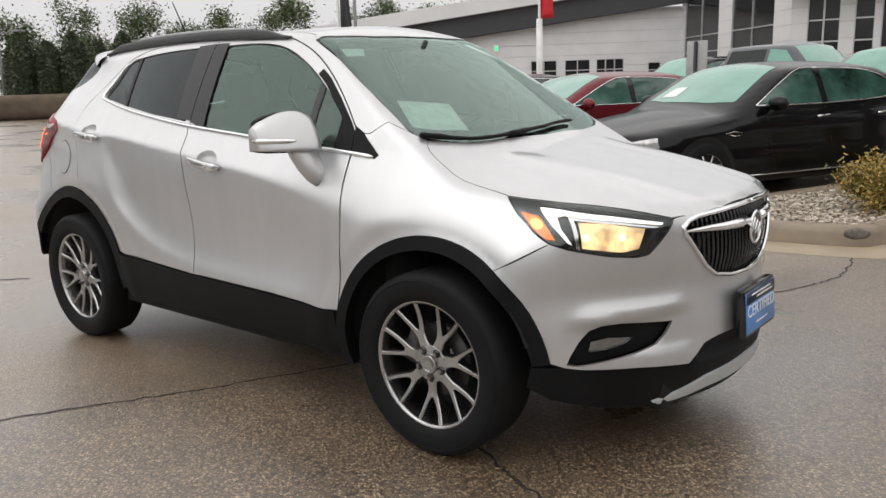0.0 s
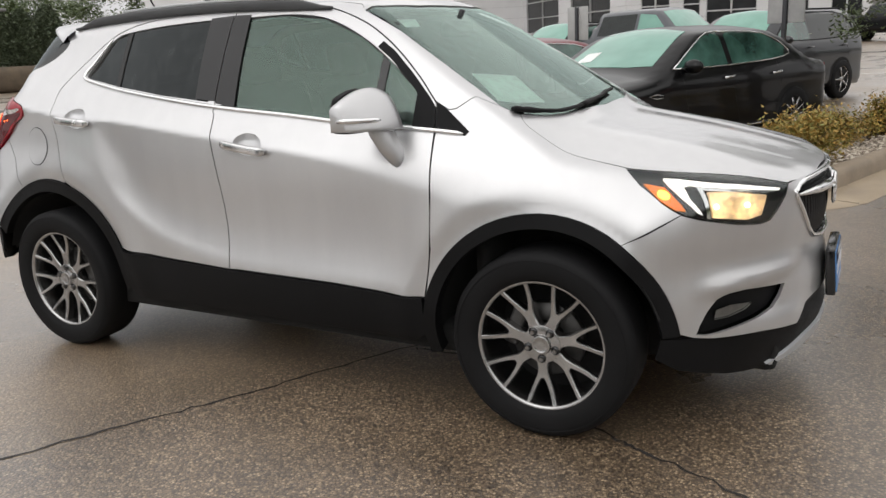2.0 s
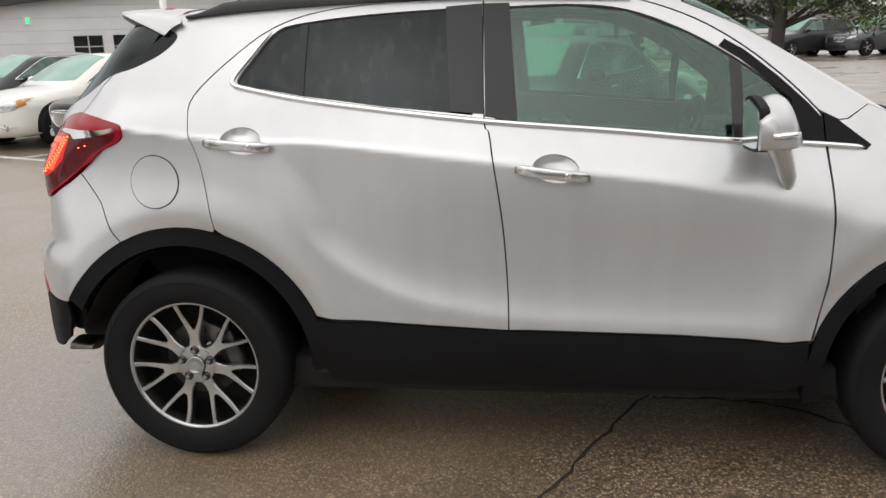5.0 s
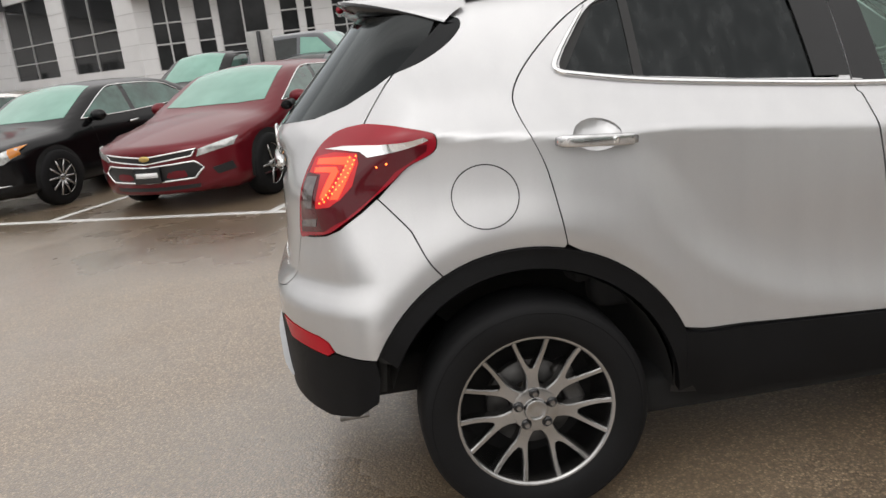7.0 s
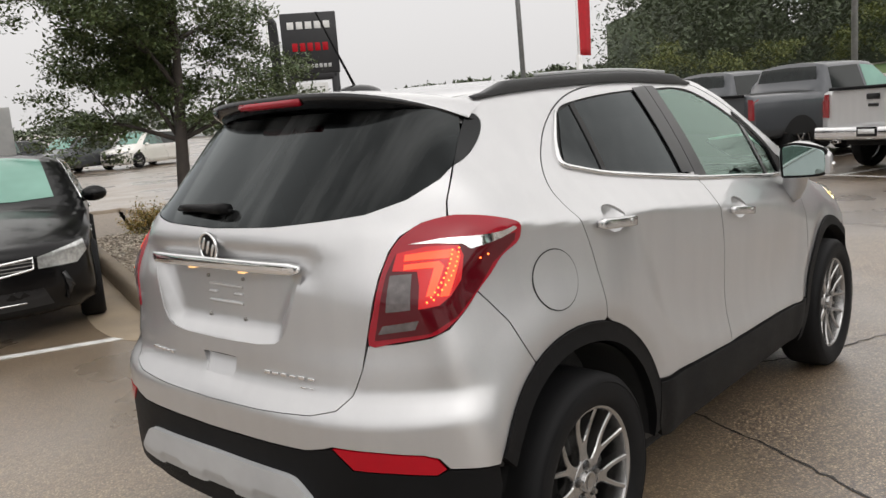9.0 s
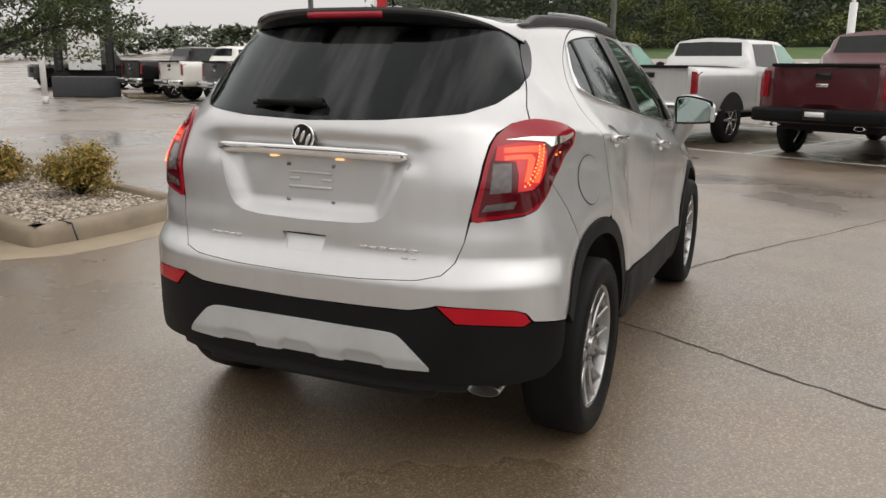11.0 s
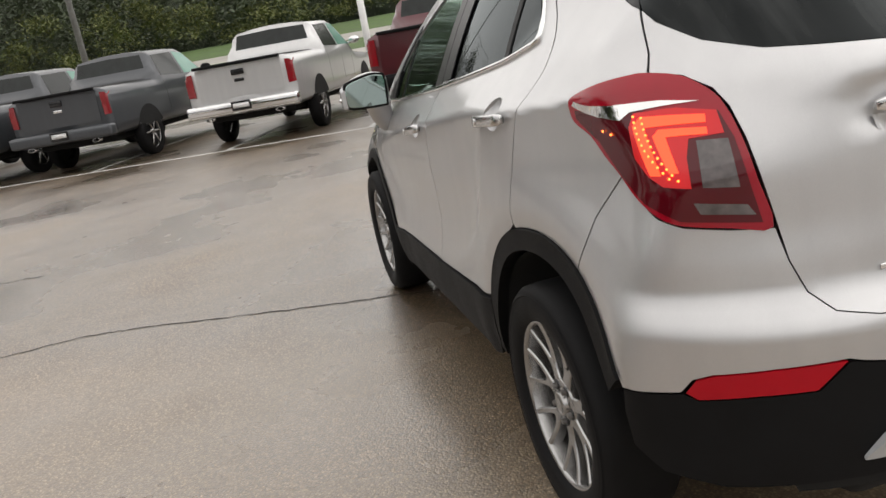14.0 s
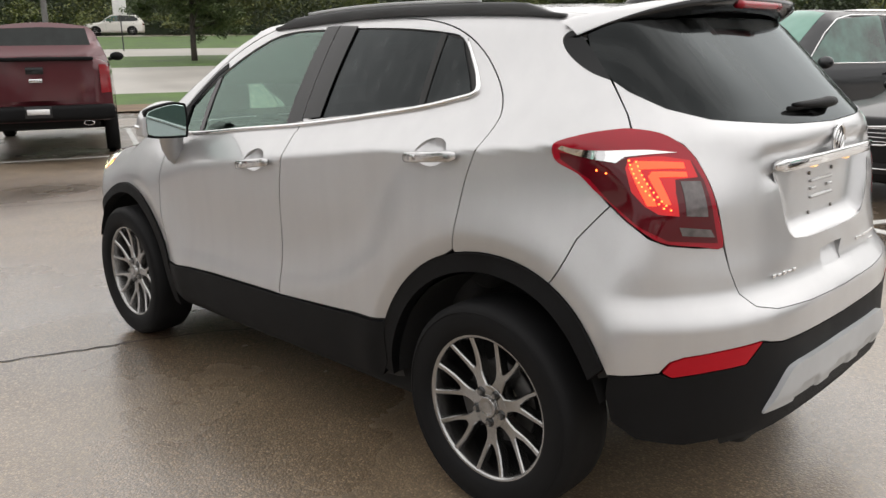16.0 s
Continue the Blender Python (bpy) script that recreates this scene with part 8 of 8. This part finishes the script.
SERVICE = wall_with_windows((-66.0, 62.0), (-33.5, 82.5), 0.0, 8.2, [(3.0, 6.0, 1.1, 3.1, 2, (2.0,)), (12.0, 15.4, 1.1, 3.1, 2, (2.0,)), (22.4, 25.2, 1.1, 3.1, 2, (2.0,)), (26.1, 28.8, 1.1, 3.1, 2, (2.0,)), (29.5, 32.4, 0.2, 3.1, 3, (2.0,)), (35.0, 36.3, 0.9, 2.6, 1, (1.8,))], label="white low service wing with small windows")
bm = bmesh.new()
box_bm(bm, (19.0, 0.6, 7.35), (41, 1.4, 2.2), Matrix.Translation((19, 0, 7.35)) @ Matrix.Rotation(radians(-6.8), 4, "Y") @ Matrix.Translation((-19, 0, -7.35)), 0.05)
part("dark_roof_band", bm, M_SOFFIT, SERVICE, "dark sloping roof band", smooth=False)
bm = bmesh.new()
box_bm(bm, (19.0, 1.0, 9.2), (41, 2.0, 1.5), Matrix.Translation((19, 0, 7.35)) @ Matrix.Rotation(radians(-6.8), 4, "Y") @ Matrix.Translation((-19, 0, -7.35)), 0.05)
part("fascia", bm, M_PANEL, SERVICE, "white fascia above the band", smooth=False)
part("exit_sign", box_bm(bmesh.new(), (18.6, 0.05, 4.6), (0.75, 0.1, 0.9), bevel=0.03), M_WHITEPOLE, SERVICE, "small white sign with a green light")
M_GREENLIGHT = glow("green_sign_light", (0.05, 1.0, 0.35), 0.8, (0.02, 0.4, 0.12))
part("sign_light", box_bm(bmesh.new(), (18.6, 0.11, 4.6), (0.30, 0.04, 0.55), bevel=0.02), M_GREENLIGHT, SERVICE)
bm = bmesh.new()
box_bm(bm, (0, 0, 0), (19.6, 3.2, 0.9), pose(-7.6, 64.2, 7.6, 0, 0, 2.5), 0.05)
tagged(part("roof_canopy", bm, M_SOFFIT, None, smooth=False), "dark overhanging roof edge of the showroom", "roof", kind="structure")
bm = bmesh.new()
box_bm(bm, (0, 0, 0), (20.2, 3.8, 1.3), pose(-7.6, 64.4, 8.7, 0, 0, 2.5), 0.05)
tagged(part("roof_fascia", bm, M_PANEL, None, smooth=False), "white roof fascia of the showroom", "roof", kind="structure")
bm = bmesh.new()
box_bm(bm, (0, 0, 4.2), (44, 14, 8.4), pose(-43.1, 85.75, 0, 0, 0, 32.2))
tagged(part("service_block", bm, M_PANEL, None, smooth=False), "white rear block of the showroom building", "building")
bm = bmesh.new()
box_bm(bm, (0, 0, 2.7), (40, 12, 5.4), pose(13, 99, 0.4, 0, 0, -4), 0.05)
shop = tagged(part("grey_store", bm, M_GREYWALL, None, smooth=False), "low grey block-walled store across the road", "building")
for k in range(5):
    bm = bmesh.new()
    box_bm(bm, (0, 0, 0), (2.4 - 0.3 * (k % 2), 0.1, 0.5), Matrix.Translation((6 + k * 2.6, 92.6, 4.2)), 0.03)
    part("fascia_bar", bm, M_FRAME, shop)


def pole(x, y, h, r, mat, name="pole", label="slender grey pole at the lot edge", lean=0.0):
    bm = bmesh.new()
    z = lie(x, y)
    cyl_bm(bm, (0, 0, 0), (lean * h, 0, h), r, r * 0.7, 10)
    cyl_bm(bm, (0, 0, 0), (0, 0, 0.25), r * 2.2, r * 2.0, 10)
    t = thing(name, pose(x, y, z), label, "pole")
    part("shaft", bm, mat, t)
    return t


def lamp_post(x, y, h, ang, arms=(0,)):
    t = pole(x, y, h, 0.09, M_POLE, "lamp_post", "tall lot lamp post with flat heads")
    for a in arms:
        bm = bmesh.new()
        m = pose(0, 0, h, 0, 0, ang + a)
        cyl_bm(bm, m @ Vector((0, 0, -0.1)), m @ Vector((0.9, 0, 0.05)), 0.03, seg=8)
        part("arm", bm, M_POLE, t)
        bm = bmesh.new()
        box_bm(bm, (1.15, 0, 0.05), (0.75, 0.36, 0.12), m, 0.04)
        part("lamp_head", bm, M_POLE, t)


lamp_post(9.0, 33, 9.5, 20, (0, 180))
lamp_post(-33, 19.5, 3.6, 10, (0, 180))
lamp_post(-42, 16, 4.4, 30)
lamp_post(-22.5, 22.6, 6.8, 100)
pole(24.5, 17.2, 11, 0.12, M_POLE, lean=-0.03)
pole(31.5, 6.6, 12, 0.13, M_POLE)
pole(28.5, -8.6, 9, 0.11, M_POLE, lean=-0.04)
pole(5.6, 41, 8, 0.1, M_POLE, "utility_pole", "wooden utility pole with a crossarm")
pole(9.2, 46, 8.2, 0.1, M_POLE, "utility_pole", "wooden utility pole with a crossarm")


def feather_flag(x, y, h, white_to, label, flag=M_FLAG, w=0.45, top=0.0):
    t = pole(x, y, h, 0.05, M_WHITEPOLE, "feather_flag", label)
    bm = bmesh.new()
    rows = []
    for j in range(15):
        f = j / 14
        z = white_to + (h - white_to) * f
        wd = w * (1 - 0.25 * f) * (1 if f < 0.93 else 0.6)
        rows.append([bm.verts.new((0.03 + wd * q, 0.06 * math.sin(3 * f + 2.5 * q), z)) for q in (0, 0.33, 0.66, 1.0)])
    for a, b in zip(rows, rows[1:]):
        for i in range(3):
            bm.faces.new((a[i], a[i + 1], b[i + 1], b[i]))
    o = part("banner", bm, flag, t)
    o.modifiers.new("cloth", "SOLIDIFY").thickness = 0.004
    bm = bmesh.new()
    cyl_bm(bm, (0, 0, 0), (0, 0, white_to), 0.10, 0.09, 12)
    part("pole_sleeve", bm, M_WHITEPOLE, t)


feather_flag(-10.4, 18.2, 5.6, 3.05, "red feather banner on a white sleeved pole")
feather_flag(18.5, 11.0, 6.2, 3.0, "red feather banner on a white sleeved pole", w=0.75)
feather_flag(18.4, -2.2, 6.0, 3.0, "dark feather banner on a white sleeved pole", M_BLACKSIGN, 0.5)
feather_flag(15.5, 22.0, 5.5, 2.8, "dark feather banner on a white sleeved pole", M_BLACKSIGN, 0.5)
feather_flag(-12.5, 12.0, 4.6, 2.0, "black feather banner on a white sleeved pole", M_BLACKSIGN, 0.5)


def back_sign(x, y, z, w, h, ang, label="grey sign board seen from behind on a post", mat=None, face=None):
    t = thing("sign", pose(x, y, lie(x, y), 0, 0, ang), label, "sign", "small signs")
    bm = bmesh.new()
    box_bm(bm, (0, 0, z), (w, 0.02, h), bevel=0.008)
    part("board", bm, mat or M_POLE, t)
    bm = bmesh.new()
    box_bm(bm, (0, -0.035, (z + h / 2) / 2), (0.06, 0.05, z + h / 2 - 0.02), bevel=0.006)
    part("post", bm, M_SOFFIT, t)
    if face:
        bm = bmesh.new()
        box_bm(bm, (-w * 0.42, -0.012, z + h * 0.3), (w * 0.14, 0.006, h * 0.3))
        part("sign_mark", bm, face, t)


M_ORANGE = plain("orange_mark", (0.75, 0.16, 0.05), 0.6)
M_BACKBOARD = plain("grey_board_back", (0.40, 0.40, 0.39), 0.55, var=0.12)
back_sign(0.95, 9.3, 1.74, 0.54, 0.62, -21, mat=M_BACKBOARD, face=M_ORANGE)
back_sign(-3.05, 12.1, 1.62, 0.50, 0.62, -21, mat=M_BACKBOARD)
back_sign(41.5, -17.2, 2.4, 0.7, 0.9, 60, "white road sign on a post by the verge", M_WHITEPOLE)
back_sign(13.2, -30, 4.1, 0.6, 0.75, 20, "white road sign on a post", M_WHITEPOLE)
back_sign(11.1, -30, 4.1, 0.45, 0.8, 20, "tan road sign on a post", M_KERB)

# pylon sign with two nameless bars
py = thing("pylon_sign", pose(20.2, 25.2, 0, 0, 0, -42), "black dealer pylon sign with two rows of pale bars", "sign")
bm = bmesh.new()
box_bm(bm, (0, 0, 0.4), (2.5, 1.0, 0.8), bevel=0.05)
part("plinth", bm, M_SOFFIT, py)
bm = bmesh.new()
box_bm(bm, (0, 0, 5.0), (2.35, 0.4, 2.55), bevel=0.04)
part("board", bm, M_BLACKSIGN, py)
bm = bmesh.new()
for x in (-0.95, 0.95):
    box_bm(bm, (x, 0, 2.4), (0.35, 0.36, 2.9), bevel=0.1)
box_bm(bm, (0, 0, 3.65), (2.2, 0.36, 0.4), bevel=0.1)
part("frame", bm, M_BLACKSIGN, py)
bm = bmesh.new()
box_bm(bm, (0, 0, 2.2), (1.2, 0.2, 2.3), bevel=0.03)
part("display", bm, M_WHITEPOLE, py)
for z, w, mat, h in ((5.75, 1.9, M_WHITEPOLE, 0.30), (4.85, 1.6, M_REFL, 0.34), (4.05, 1.7, M_FRAME, 0.16)):
    n = 5 if h > 0.2 else 9
    for k in range(n):
        bm = bmesh.new()
        box_bm(bm, ((k - (n - 1) / 2) * w / n, -0.21, z), (w / n * 0.72, 0.03, h), bevel=0.01)
        part("name_bar", bm, mat, py)

# overhead wires
for (x0, y0, z0), (x1, y1, z1) in (((24.5, 17.2, 8.5), (5.6, 41, 7.6)), ((24.5, 17.2, 8.5), (31.5, 6.6, 9.2)), ((5.6, 41, 7.6), (-30, 60, 9.5))):
    p = [(x0 + (x1 - x0) * f, y0 + (y1 - y0) * f, z0 + (z1 - z0) * f - 1.6 * f * (1 - f)) for f in np.linspace(0, 1, 14)]
    tagged(part("overhead_wire", sweep_bm(bmesh.new(), p, 0.018, 5), M_SOFFIT, None), "thin black overhead wire between poles", "wire", "overhead wires")

# island with a low railing across the lot
bm = bmesh.new()
box_bm(bm, (0, 0, 0.1), (7.5, 1.8, 0.2), pose(8.6, 38.8, lie(8.6, 38.8), 0, 0, 8), 0.06)
tagged(part("island_kerb", bm, M_KERB, None), "concrete island with a low railing", "kerb", kind="structure")
rail = thing("railing", pose(6.6, 38.4, lie(6.6, 38.4) + 0.2, 0, 0, 8), "low dark pipe railing on an island", "railing")
for k in range(5):
    part("post", cyl_bm(bmesh.new(), (k * 1.1, 0, -0.02), (k * 1.1, 0, 0.85), 0.035, seg=8), M_POLE, rail)
for z in (0.45, 0.83):
    part("bar", cyl_bm(bmesh.new(), (-0.4, 0, z), (4.8, 0, z), 0.03, seg=8), M_POLE, rail)

# railing by the far island
M_EARTH = plain("hedge_bank", (0.10, 0.075, 0.05), 0.9, var=0.3, scale=2, bump=0.6, bump_scale=20)
bm = bmesh.new()
box_bm(bm, (0, 0, 0.62), (22, 3.6, 1.25), pose(-38.0, 22.0, 0, 0, 0, 64), 0.45, 3)
tagged(part("planting_bank", bm, M_EARTH, None), "brown planting bank under the hedge", "bank", kind="structure")
bm = bmesh.new()
box_bm(bm, (0, 0, 0.08), (5.5, 2.2, 0.16), pose(22.5, 24, 0, 0, 0, 48), 0.06)
tagged(part("far_kerb", bm, M_KERB, None), "raised concrete island under the pylon sign", "kerb", kind="structure")
